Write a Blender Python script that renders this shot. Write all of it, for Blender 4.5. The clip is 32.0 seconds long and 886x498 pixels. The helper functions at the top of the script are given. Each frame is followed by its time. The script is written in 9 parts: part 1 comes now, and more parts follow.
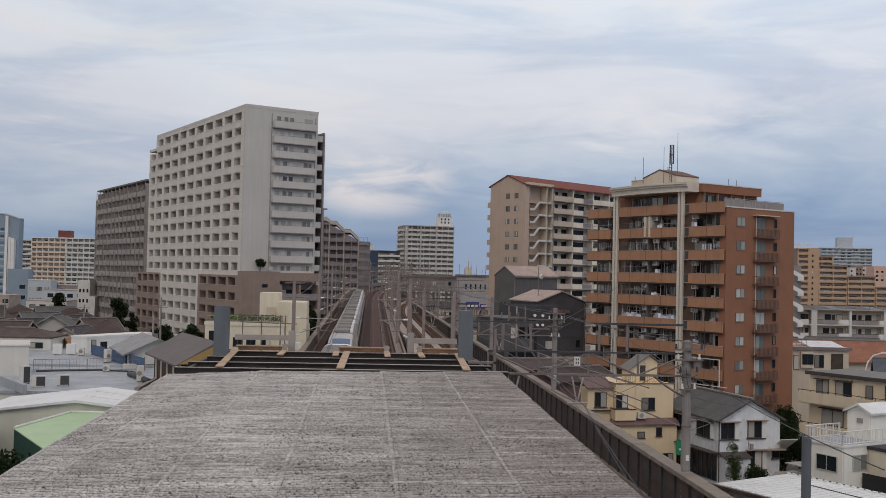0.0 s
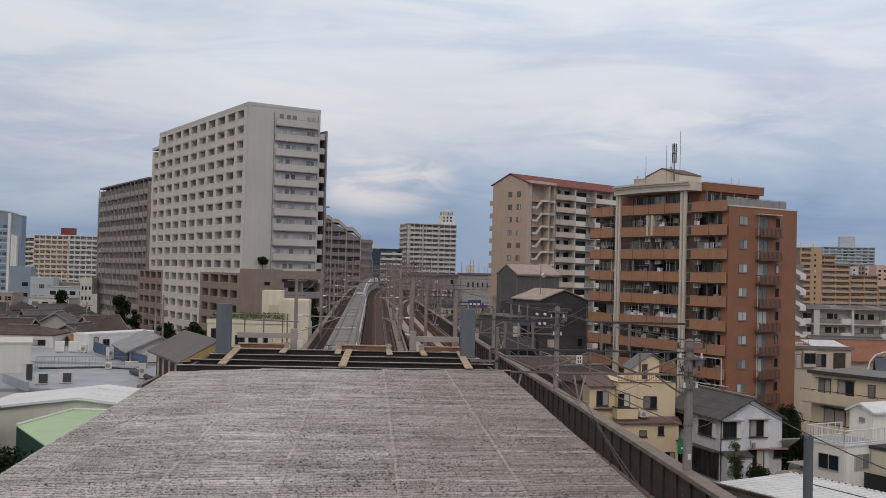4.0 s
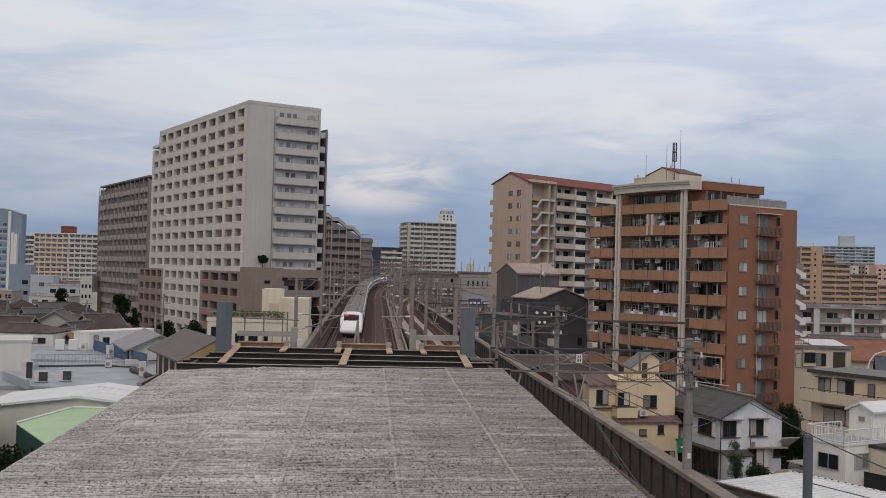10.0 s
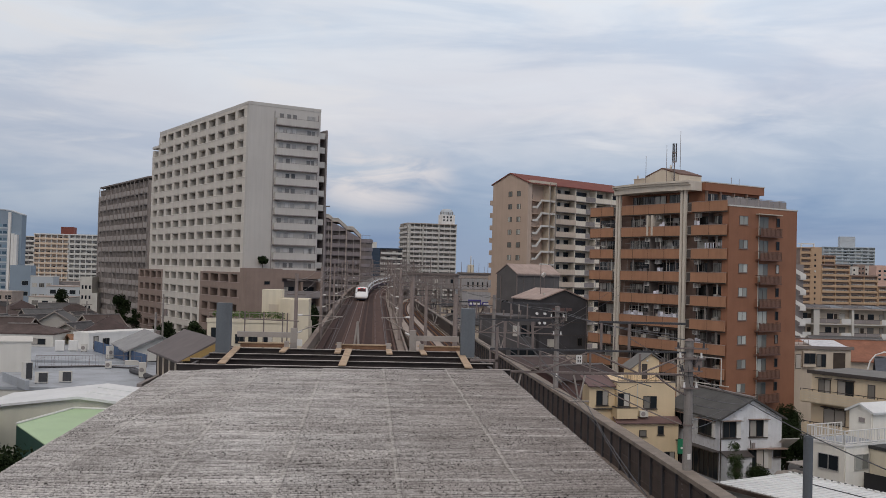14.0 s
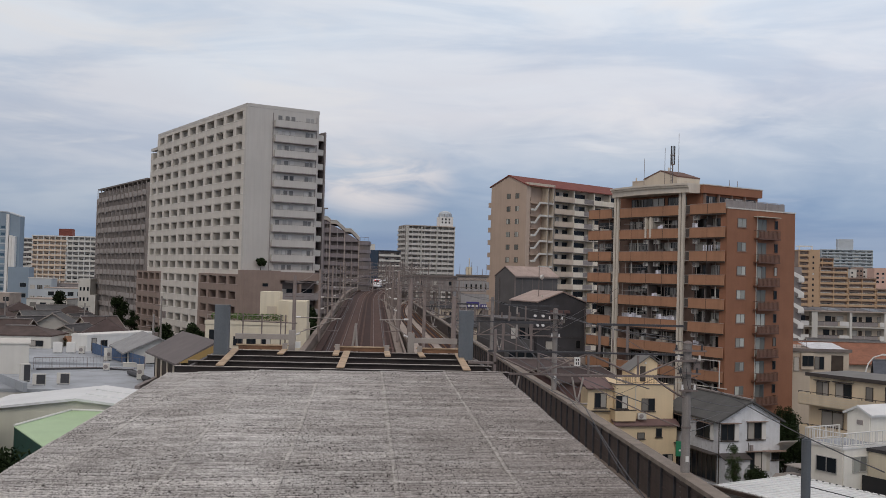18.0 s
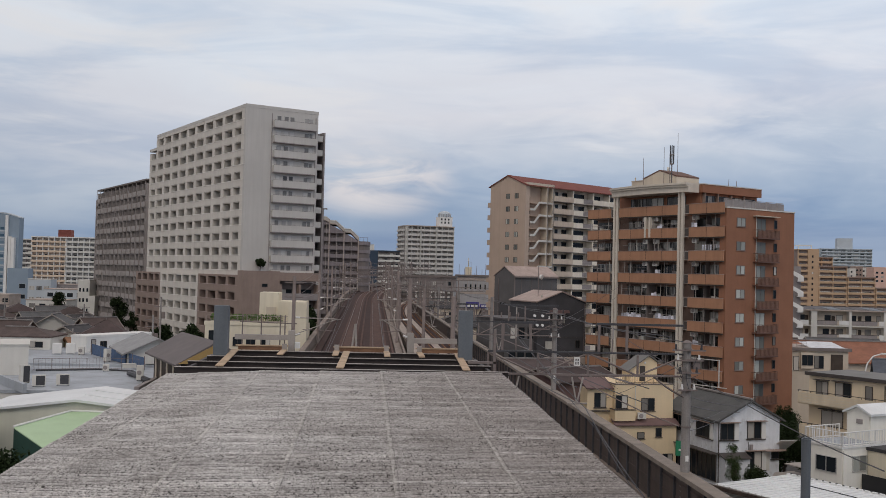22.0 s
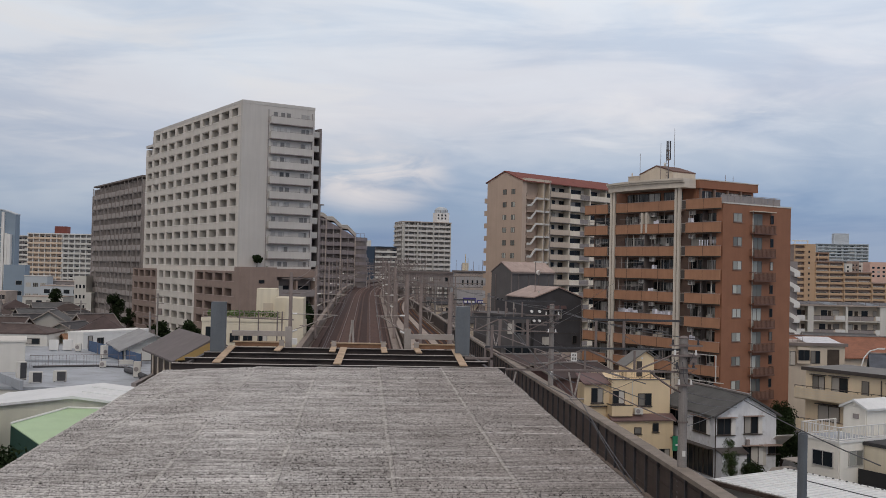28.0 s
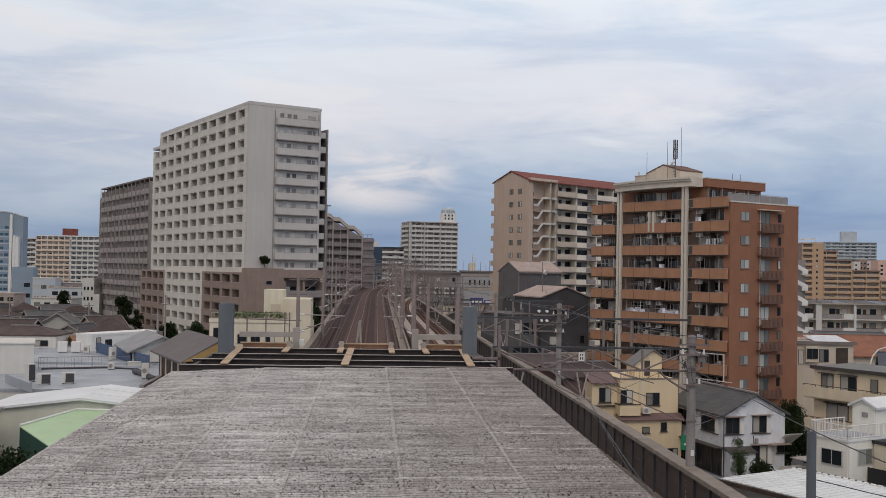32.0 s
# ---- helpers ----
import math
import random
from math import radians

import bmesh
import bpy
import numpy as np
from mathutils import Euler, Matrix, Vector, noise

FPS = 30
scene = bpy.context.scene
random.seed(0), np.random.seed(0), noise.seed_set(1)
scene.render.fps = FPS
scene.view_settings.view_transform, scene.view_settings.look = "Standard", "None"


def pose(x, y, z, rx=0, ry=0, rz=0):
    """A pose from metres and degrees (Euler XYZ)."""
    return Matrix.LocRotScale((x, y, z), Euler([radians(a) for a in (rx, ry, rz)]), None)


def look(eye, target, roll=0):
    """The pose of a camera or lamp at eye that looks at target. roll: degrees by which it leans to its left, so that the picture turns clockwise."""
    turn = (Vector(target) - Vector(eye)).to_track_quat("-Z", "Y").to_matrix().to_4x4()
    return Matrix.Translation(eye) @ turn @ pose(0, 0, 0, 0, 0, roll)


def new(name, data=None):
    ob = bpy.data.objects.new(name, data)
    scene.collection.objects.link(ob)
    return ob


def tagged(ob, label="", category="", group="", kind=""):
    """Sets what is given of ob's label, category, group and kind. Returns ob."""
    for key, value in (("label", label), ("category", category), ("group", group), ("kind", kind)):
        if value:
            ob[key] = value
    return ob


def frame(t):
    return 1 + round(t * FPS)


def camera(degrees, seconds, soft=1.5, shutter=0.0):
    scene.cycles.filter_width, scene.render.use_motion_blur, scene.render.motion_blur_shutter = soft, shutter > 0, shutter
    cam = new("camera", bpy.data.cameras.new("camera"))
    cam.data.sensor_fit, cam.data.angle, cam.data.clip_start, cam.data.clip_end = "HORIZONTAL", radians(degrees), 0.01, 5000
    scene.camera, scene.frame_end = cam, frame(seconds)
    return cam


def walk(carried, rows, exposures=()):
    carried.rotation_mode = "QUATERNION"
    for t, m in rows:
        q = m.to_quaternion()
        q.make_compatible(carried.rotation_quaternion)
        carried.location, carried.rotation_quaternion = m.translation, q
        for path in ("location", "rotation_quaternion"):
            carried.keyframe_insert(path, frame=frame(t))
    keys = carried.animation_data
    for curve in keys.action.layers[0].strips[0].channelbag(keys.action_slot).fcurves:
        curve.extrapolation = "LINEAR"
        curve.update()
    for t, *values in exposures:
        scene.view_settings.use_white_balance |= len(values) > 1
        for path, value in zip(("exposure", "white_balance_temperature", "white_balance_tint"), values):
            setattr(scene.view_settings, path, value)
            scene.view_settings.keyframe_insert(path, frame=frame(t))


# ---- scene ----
cam = camera(48.0, 32.0, soft=0.75)
EYE = (0.0, 0.0, 17.5)
walk(cam, [
    (0, pose(*EYE, 91.483, -1.297, -4.419)),
    (0.5, pose(*EYE, 91.438, -1.331, -4.406)),
    (1, pose(*EYE, 91.417, -1.351, -4.341)),
    (1.5, pose(*EYE, 91.384, -1.358, -4.374)),
    (2, pose(*EYE, 91.393, -1.366, -4.354)),
    (2.5, pose(*EYE, 91.401, -1.360, -4.355)),
    (3, pose(*EYE, 91.402, -1.393, -4.327)),
    (3.5, pose(*EYE, 91.376, -1.424, -4.288)),
    (5.5, pose(*EYE, 91.404, -1.399, -4.327)),
    (6, pose(*EYE, 91.417, -1.440, -4.336)),
    (6.5, pose(*EYE, 91.437, -1.430, -4.354)),
    (7, pose(*EYE, 91.426, -1.425, -4.351)),
    (7.5, pose(*EYE, 91.396, -1.472, -4.338)),
    (8, pose(*EYE, 91.383, -1.432, -4.336)),
    (8.5, pose(*EYE, 91.449, -1.478, -4.330)),
    (9, pose(*EYE, 91.411, -1.460, -4.336)),
    (9.5, pose(*EYE, 91.287, -1.438, -4.309)),
    (10, pose(*EYE, 91.302, -1.500, -4.289)),
    (10.5, pose(*EYE, 91.353, -1.499, -4.337)),
    (11, pose(*EYE, 91.364, -1.536, -4.337)),
    (11.5, pose(*EYE, 91.251, -1.507, -4.306)),
    (12, pose(*EYE, 91.272, -1.589, -4.315)),
    (12.5, pose(*EYE, 91.421, -1.574, -4.292)),
    (13, pose(*EYE, 91.538, -1.545, -4.338)),
    (13.5, pose(*EYE, 91.470, -1.576, -4.295)),
    (14, pose(*EYE, 91.351, -1.499, -4.293)),
    (14.5, pose(*EYE, 91.504, -1.530, -4.291)),
    (16.5, pose(*EYE, 91.502, -1.500, -4.347)),
    (17, pose(*EYE, 91.602, -1.470, -4.368)),
    (17.5, pose(*EYE, 91.458, -1.462, -4.349)),
    (18, pose(*EYE, 91.478, -1.555, -4.390)),
    (18.5, pose(*EYE, 91.641, -1.538, -4.438)),
    (19, pose(*EYE, 91.728, -1.500, -4.485)),
    (19.5, pose(*EYE, 91.649, -1.474, -4.481)),
    (20, pose(*EYE, 91.459, -1.528, -4.352)),
    (20.5, pose(*EYE, 91.446, -1.431, -4.399)),
    (21, pose(*EYE, 91.536, -1.414, -4.446)),
    (21.5, pose(*EYE, 91.493, -1.453, -4.396)),
    (22, pose(*EYE, 91.486, -1.414, -4.423)),
    (22.5, pose(*EYE, 91.459, -1.388, -4.384)),
    (23, pose(*EYE, 91.385, -1.421, -4.401)),
    (23.5, pose(*EYE, 91.453, -1.494, -4.421)),
    (24, pose(*EYE, 91.425, -1.434, -4.385)),
    (24.5, pose(*EYE, 91.350, -1.480, -4.348)),
    (25, pose(*EYE, 91.399, -1.461, -4.383)),
    (25.5, pose(*EYE, 91.361, -1.416, -4.414)),
    (27.5, pose(*EYE, 91.281, -1.370, -4.551)),
    (28, pose(*EYE, 91.252, -1.302, -4.599)),
    (28.5, pose(*EYE, 91.251, -1.092, -4.539)),
    (29, pose(*EYE, 91.375, -0.983, -4.494)),
    (29.5, pose(*EYE, 91.288, -1.015, -4.404)),
    (30, pose(*EYE, 91.261, -0.992, -4.352)),
    (30.5, pose(*EYE, 91.215, -0.978, -4.299)),
    (31, pose(*EYE, 91.200, -1.013, -4.214)),
    (31.5, pose(*EYE, 91.302, -1.017, -4.192)),
    (32, pose(*EYE, 91.255, -1.019, -4.193)),
], exposures=[(0, 0.0), (29, 0.0), (30, 0.09), (32, 0.09)])

# ---- world and sun ----
def sky_world():
    world = bpy.data.worlds.new("overcast_sky")
    scene.world = world
    world.use_nodes = True
    nt = world.node_tree
    nt.nodes.clear()
    n, l = nt.nodes.new, nt.links.new

    def math_node(op, a, b=None, clamp=False):
        m = n("ShaderNodeMath")
        m.operation, m.use_clamp = op, clamp
        for i, v in enumerate((a, b)):
            if v is None:
                continue
            if isinstance(v, (int, float)):
                m.inputs[i].default_value = v
            else:
                l(v, m.inputs[i])
        return m.outputs[0]

    out = n("ShaderNodeOutputWorld")
    bg = n("ShaderNodeBackground")
    l(bg.outputs[0], out.inputs[0])
    tc = n("ShaderNodeTexCoord")
    sep = n("ShaderNodeSeparateXYZ")
    l(tc.outputs["Generated"], sep.inputs[0])
    z = math_node("MAXIMUM", sep.outputs[2], 0.0)
    # height above the horizon and bearing, in radians
    el_ = math_node("ARCSINE", z)
    az = math_node("ARCTAN2", sep.outputs[0], sep.outputs[1])
    comb = n("ShaderNodeCombineXYZ")
    l(az, comb.inputs[0])
    l(el_, comb.inputs[1])
    ramp = n("ShaderNodeValToRGB")
    stops = SKY_STOPS
    el = ramp.color_ramp.elements
    while len(el) < len(stops):
        el.new(0.5)
    for e, (p, c) in zip(el, stops):
        e.position, e.color = p, (*c, 1)

    def cloud(sx, sy, detail, lo, hi, at, rough=0.55, warp=0.8):
        mp = n("ShaderNodeMapping")
        l(comb.outputs[0], mp.inputs[0])
        mp.inputs["Location"].default_value = at
        mp.inputs["Rotation"].default_value = (0, 0, 0.05)
        mp.inputs["Scale"].default_value = (sx, sy, 1)
        nz = n("ShaderNodeTexNoise")
        nz.inputs["Scale"].default_value, nz.inputs["Detail"].default_value = 1.0, detail
        nz.inputs["Roughness"].default_value, nz.inputs["Distortion"].default_value = rough, warp
        l(mp.outputs[0], nz.inputs["Vector"])
        mr = n("ShaderNodeMapRange")
        mr.interpolation_type = "SMOOTHSTEP"
        mr.inputs[1].default_value, mr.inputs[2].default_value = lo, hi
        l(nz.outputs["Fac"], mr.inputs[0])
        return mr.outputs[0]

    def mix(kind, fac, a, b):
        m = n("ShaderNodeMixRGB")
        m.blend_type = kind
        for i, v in enumerate((fac, a, b)):
            if isinstance(v, (int, float)):
                m.inputs[i].default_value = v
            elif isinstance(v, tuple):
                m.inputs[i].default_value = (*v, 1)
            else:
                l(v, m.inputs[i])
        return m.outputs[0]

    # the cloud base's edge wavers
    waver = cloud(4.0, 9.0, 4.0, 0.0, 1.0, (1.3, 4.0, 0))
    tilt = math_node("MULTIPLY", az, -0.15)
    l(math_node("ADD", math_node("ADD", math_node("MULTIPLY", el_, 2.0), tilt), math_node("MULTIPLY", math_node("SUBTRACT", waver, 0.5), 0.16), True), ramp.inputs[0])
    nishita = n("ShaderNodeTexSky")
    nishita.sky_type, nishita.sun_disc = "NISHITA", False
    nishita.sun_elevation, nishita.sun_rotation = radians(SUN_ELEVATION), radians(SUN_ROTATION)
    low = mix("MIX", 0.06, ramp.outputs[0], mix("MULTIPLY", 1.0, nishita.outputs[0], (0.10, 0.10, 0.10)))
    big = cloud(3.0, 16.0, 5.0, 0.42, 0.66, (2.6, 1.0, 0))
    fine = cloud(7.0, 34.0, 8.0, 0.44, 0.74, (5.2, 7.7, 0), 0.6)
    gap = cloud(4.5, 20.0, 5.0, 0.52, 0.72, (8.4, 2.2, 0))
    # the wisps fade out towards the horizon
    high = n("ShaderNodeMapRange")
    high.interpolation_type = "SMOOTHSTEP"
    high.inputs[1].default_value, high.inputs[2].default_value = 0.05, 0.14
    l(el_, high.inputs[0])
    gap, fine = math_node("MULTIPLY", gap, high.outputs[0]), math_node("MULTIPLY", fine, high.outputs[0])
    shade = mix("MIX", math_node("MULTIPLY", big, 0.8), low, mix("MULTIPLY", 1.0, low, (0.70, 0.78, 0.88)))
    lit = mix("MIX", math_node("MULTIPLY", gap, 0.55), shade, (0.76, 0.75, 0.76))
    lit = mix("MIX", math_node("MULTIPLY", fine, 0.3), lit, (0.72, 0.74, 0.79))
    # a warm thin place in the cloud above the line
    da = math_node("DIVIDE", math_node("SUBTRACT", az, 0.006), 0.095)
    de = math_node("DIVIDE", math_node("SUBTRACT", el_, 0.094), 0.045)
    near = n("ShaderNodeMapRange")
    near.interpolation_type = "SMOOTHSTEP"
    near.inputs[1].default_value, near.inputs[2].default_value, near.inputs[3].default_value, near.inputs[4].default_value = 0.0, 1.0, 1.0, 0.0
    l(math_node("ADD", math_node("MULTIPLY", da, da), math_node("MULTIPLY", de, de)), near.inputs[0])
    thin = cloud(9.0, 30.0, 5.0, 0.30, 0.62, (3.1, 0.4, 0))
    lit = mix("MIX", math_node("MULTIPLY", math_node("MULTIPLY", near.outputs[0], thin), 0.8), lit, (0.80, 0.74, 0.72))
    # the cover thins towards the east
    east = math_node("ADD", 1.0, math_node("MULTIPLY", math_node("SINE", math_node("SUBTRACT", az, 0.07)), 0.17))
    l(lit, bg.inputs[0])
    l(math_node("MULTIPLY", east, SKY_STRENGTH), bg.inputs[1])


SUN_ELEVATION, SUN_ROTATION, SKY_STRENGTH = 49.0, 195.0, 1.02
SKY_STOPS = ((0.0, (0.265, 0.335, 0.47)), (0.05, (0.255, 0.33, 0.475)), (0.10, (0.265, 0.35, 0.495)), (0.20, (0.46, 0.52, 0.62)), (0.30, (0.66, 0.665, 0.72)),
             (0.48, (0.75, 0.79, 0.85)), (0.8, (0.745, 0.725, 0.76)), (1.0, (0.66, 0.61, 0.615)))
sky_world()
sun = new("sun", bpy.data.lights.new("sun", "SUN"))
sun.data.energy, sun.data.angle, sun.data.color = 0.75, radians(30), (1.0, 0.91, 0.81)
sun.matrix_world = look((-20, -75, 90), (0, 0, 0))

# ---- materials ----
def material(name, base, rough=0.75, metal=0.0, vary=0.12, scale=1.2, streak=0.0, bump=0.0, fine=18.0, random_vary=0.0, spec=0.4, stain=None, stain_at=(0.55, 0.75)):
    """A painted, mineral or metal surface: two scales of noise, optional rain streaks and stains, and fine relief."""
    m = bpy.data.materials.new(name)
    m.use_nodes = True
    nt = m.node_tree
    n, l = nt.nodes.new, nt.links.new
    b = nt.nodes["Principled BSDF"]
    b.inputs["Roughness"].default_value, b.inputs["Metallic"].default_value = rough, metal
    b.inputs["Specular IOR Level"].default_value = spec
    geo = n("ShaderNodeNewGeometry")

    def noise_at(sc, detail, squash=None):
        nz = n("ShaderNodeTexNoise")
        nz.inputs["Scale"].default_value, nz.inputs["Detail"].default_value = sc, detail
        if squash:
            mp = n("ShaderNodeMapping")
            mp.inputs["Scale"].default_value = squash
            l(geo.outputs["Position"], mp.inputs[0])
            l(mp.outputs[0], nz.inputs["Vector"])
        else:
            l(geo.outputs["Position"], nz.inputs["Vector"])
        return nz.outputs["Fac"]

    def shade(color, fac, lo, hi):
        mr = n("ShaderNodeMapRange")
        mr.inputs[1].default_value, mr.inputs[2].default_value = 0.3, 0.7
        mr.inputs[3].default_value, mr.inputs[4].default_value = lo, hi
        l(fac, mr.inputs[0])
        mx = n("ShaderNodeVectorMath")
        mx.operation = "SCALE"
        l(color, mx.inputs[0])
        l(mr.outputs[0], mx.inputs["Scale"])
        return mx.outputs[0]

    rgb = n("ShaderNodeRGB")
    rgb.outputs[0].default_value = (*base, 1)
    col = shade(rgb.outputs[0], noise_at(scale, 4.0), 1 - vary, 1 + vary)
    grain = noise_at(fine, 5.0)
    col = shade(col, grain, 1 - vary * 0.6, 1 + vary * 0.6)
    if streak:
        col = shade(col, noise_at(1.0, 4.0, (2.2, 2.2, 0.12)), 1 - streak, 1 + streak * 0.5)
    if stain:
        mr = n("ShaderNodeMapRange")
        mr.inputs[1].default_value, mr.inputs[2].default_value = stain_at
        l(noise_at(scale * 2.3, 6.0), mr.inputs[0])
        mx = n("ShaderNodeMixRGB")
        mx.inputs[2].default_value = (*stain, 1)
        l(mr.outputs[0], mx.inputs[0])
        l(col, mx.inputs[1])
        col = mx.outputs[0]
    if random_vary:
        info = n("ShaderNodeObjectInfo")
        mr = n("ShaderNodeMapRange")
        mr.inputs[3].default_value, mr.inputs[4].default_value = 1 - random_vary, 1 + random_vary
        l(info.outputs["Random"], mr.inputs[0])
        mx = n("ShaderNodeVectorMath")
        mx.operation = "SCALE"
        l(col, mx.inputs[0])
        l(mr.outputs[0], mx.inputs["Scale"])
        col = mx.outputs[0]
    l(col, b.inputs["Base Color"])
    if bump:
        bp = n("ShaderNodeBump")
        bp.inputs["Strength"].default_value, bp.inputs["Distance"].default_value = bump, 0.02
        l(grain, bp.inputs["Height"])
        l(bp.outputs[0], b.inputs["Normal"])
    return m


def window_glass(name, dark=(0.02, 0.025, 0.03), curtain=(0.58, 0.55, 0.50), share=0.55, gloss=0.3):
    """Dark glossy panes, some with pale curtains drawn behind; which ones differs from window to window."""
    m = bpy.data.materials.new(name)
    m.use_nodes = True
    nt = m.node_tree
    n, l = nt.nodes.new, nt.links.new
    b = nt.nodes["Principled BSDF"]
    b.inputs["Roughness"].default_value, b.inputs["Specular IOR Level"].default_value = 0.12, gloss
    info, geo = n("ShaderNodeObjectInfo"), n("ShaderNodeNewGeometry")
    add = n("ShaderNodeMath")
    add.operation = "ADD"
    l(info.outputs["Random"], add.inputs[0])
    l(geo.outputs["Random Per Island"], add.inputs[1])
    fr = n("ShaderNodeMath")
    fr.operation = "FRACT"
    l(add.outputs[0], fr.inputs[0])
    ramp = n("ShaderNodeValToRGB")
    ramp.color_ramp.interpolation = "CONSTANT"
    el = ramp.color_ramp.elements
    mid = tuple(0.35 * c for c in curtain)
    el.new(0.5)
    el.new(0.8)
    for e, p, c in zip(el, (0.0, 1 - share, 1 - share * 0.6, 1 - share * 0.25), (dark, mid, tuple(0.65 * c for c in curtain), curtain)):
        e.position, e.color = p, (*c, 1)
    l(fr.outputs[0], ramp.inputs[0])
    l(ramp.outputs[0], b.inputs["Base Color"])
    return m


def curtain_glass(name):
    """Dim panes with net curtains hanging in folds behind them; how much is drawn differs from pane to pane."""
    m = bpy.data.materials.new(name)
    m.use_nodes = True
    nt = m.node_tree
    n, l = nt.nodes.new, nt.links.new
    b = nt.nodes["Principled BSDF"]
    b.inputs["Roughness"].default_value, b.inputs["Specular IOR Level"].default_value = 0.1, 0.35
    info, geo, tc = n("ShaderNodeObjectInfo"), n("ShaderNodeNewGeometry"), n("ShaderNodeTexCoord")
    mp, nz = n("ShaderNodeMapping"), n("ShaderNodeTexNoise")
    mp.inputs["Scale"].default_value = (7.0, 7.0, 0.25)
    nz.inputs["Scale"].default_value, nz.inputs["Detail"].default_value = 1.0, 3.0
    l(geo.outputs["Position"], mp.inputs[0])
    l(mp.outputs[0], nz.inputs["Vector"])
    add = n("ShaderNodeMath")
    add.operation = "MULTIPLY_ADD"
    add.inputs[1].default_value, add.inputs[2].default_value = 0.55, -0.25
    l(info.outputs["Random"], add.inputs[0])
    tot = n("ShaderNodeMath")
    tot.operation = "ADD"
    l(add.outputs[0], tot.inputs[0])
    l(nz.outputs["Fac"], tot.inputs[1])
    ramp = n("ShaderNodeValToRGB")
    el = ramp.color_ramp.elements
    el.new(0.5)
    el.new(0.8)
    for e, p, c in zip(el, (0.38, 0.48, 0.60, 0.76), ((0.014, 0.015, 0.016), (0.07, 0.07, 0.066), (0.24, 0.23, 0.21), (0.52, 0.50, 0.45))):
        e.position, e.color = p, (*c, 1)
    l(tot.outputs[0], ramp.inputs[0])
    l(ramp.outputs[0], b.inputs["Base Color"])
    return m


GREY_PAINT = material("warm_grey_paint", (0.555, 0.530, 0.494), vary=0.05, scale=0.15, streak=0.05)
CREAM_GRID = material("cream_concrete", (0.64, 0.597, 0.535), vary=0.06, scale=0.3, streak=0.06)
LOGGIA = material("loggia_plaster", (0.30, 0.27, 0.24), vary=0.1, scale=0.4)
BRICK_TILE = material("dull_brown_tile", (0.285, 0.212, 0.176), vary=0.08, scale=0.5, streak=0.06, fine=6)
DARK_GREY = material("dark_grey_panel", (0.19, 0.163, 0.15), vary=0.1, scale=0.4, streak=0.08)
MID_GREY = material("mid_grey_panel", (0.285, 0.255, 0.246), vary=0.1, scale=0.4, streak=0.08)
SLAB_GREY = material("greyish_taupe_panel", (0.33, 0.295, 0.275), vary=0.08, scale=0.4, streak=0.08)
TAN = material("tan_plaster", (0.50, 0.385, 0.305), vary=0.05, scale=0.3, streak=0.05)
BEIGE = material("beige_plaster", (0.58, 0.50, 0.40), vary=0.06, scale=0.4, streak=0.06)
RED_ROOF = material("red_metal_roof", (0.19, 0.06, 0.046), rough=0.85, vary=0.12, scale=0.6)
RED_BROWN = material("dull_red_brown_sheet", (0.15, 0.085, 0.066), rough=0.8, vary=0.15, scale=0.8)
TERRACOTTA = material("terracotta_tile", (0.285, 0.130, 0.074), vary=0.07, scale=0.5, streak=0.05, fine=7)
TERRA_BAND = material("orange_brown_parapet", (0.39, 0.203, 0.118), vary=0.08, scale=0.7, streak=0.08)
TAUPE = material("taupe_column", (0.62, 0.56, 0.475), vary=0.06, scale=0.5, streak=0.08)
WHITE = material("white_paint", (0.72, 0.71, 0.68), vary=0.05, scale=0.5, streak=0.05)
OFFWHITE = material("off_white_plaster", (0.62, 0.60, 0.55), vary=0.05, scale=0.5, streak=0.05)
CREAM_WHITE = material("cream_white_plaster", (0.80, 0.775, 0.70), vary=0.04, scale=0.5, streak=0.05)
BLUEWHITE = material("cool_white_plaster", (0.69, 0.71, 0.74), vary=0.08, scale=0.9, streak=0.12, stain=(0.44, 0.44, 0.44), stain_at=(0.56, 0.85))
CREAM = material("cream_yellow_plaster", (0.74, 0.59, 0.385), vary=0.04, scale=0.5, streak=0.05)
PALE_CREAM = material("pale_cream_plaster", (0.70, 0.63, 0.49), vary=0.05, scale=0.5, streak=0.07)
SAND = material("sand_siding", (0.66, 0.555, 0.40), vary=0.05, scale=0.5, streak=0.07)
HALL_WALL = material("pale_greenish_cream_plaster", (0.64, 0.64, 0.53), vary=0.06, scale=0.5, streak=0.06)
SLATE_WALL = material("slate_grey_siding", (0.062, 0.06, 0.064), vary=0.15, scale=0.6, streak=0.06)
SLATE_LIGHT = material("grey_siding", (0.115, 0.108, 0.108), vary=0.1, scale=0.6, streak=0.06)
CONCRETE = material("weathered_concrete", (0.24, 0.193, 0.162), vary=0.15, scale=0.6, streak=0.18, bump=0.2)
PALE_CONCRETE = material("pale_concrete", (0.40, 0.335, 0.29), vary=0.14, scale=0.5, bump=0.2)
ASPHALT = material("town_ground", (0.10, 0.10, 0.10), vary=0.3, scale=0.05, bump=0.3, fine=3)
RUST_BED = material("iron_dusted_track_bed", (0.046, 0.021, 0.016), rough=0.9, vary=0.25, scale=0.8, bump=0.4, fine=9)
RUST_SLAB = material("rust_stained_slab", (0.092, 0.05, 0.039), rough=0.9, vary=0.25, scale=1.2, bump=0.3, fine=9)
RAIL = material("rail_steel", (0.20, 0.145, 0.125), rough=0.45, metal=0.4, vary=0.1)
RUST_RAIL = material("rusty_orange_steel", (0.30, 0.14, 0.06), rough=0.8, vary=0.25, scale=2)


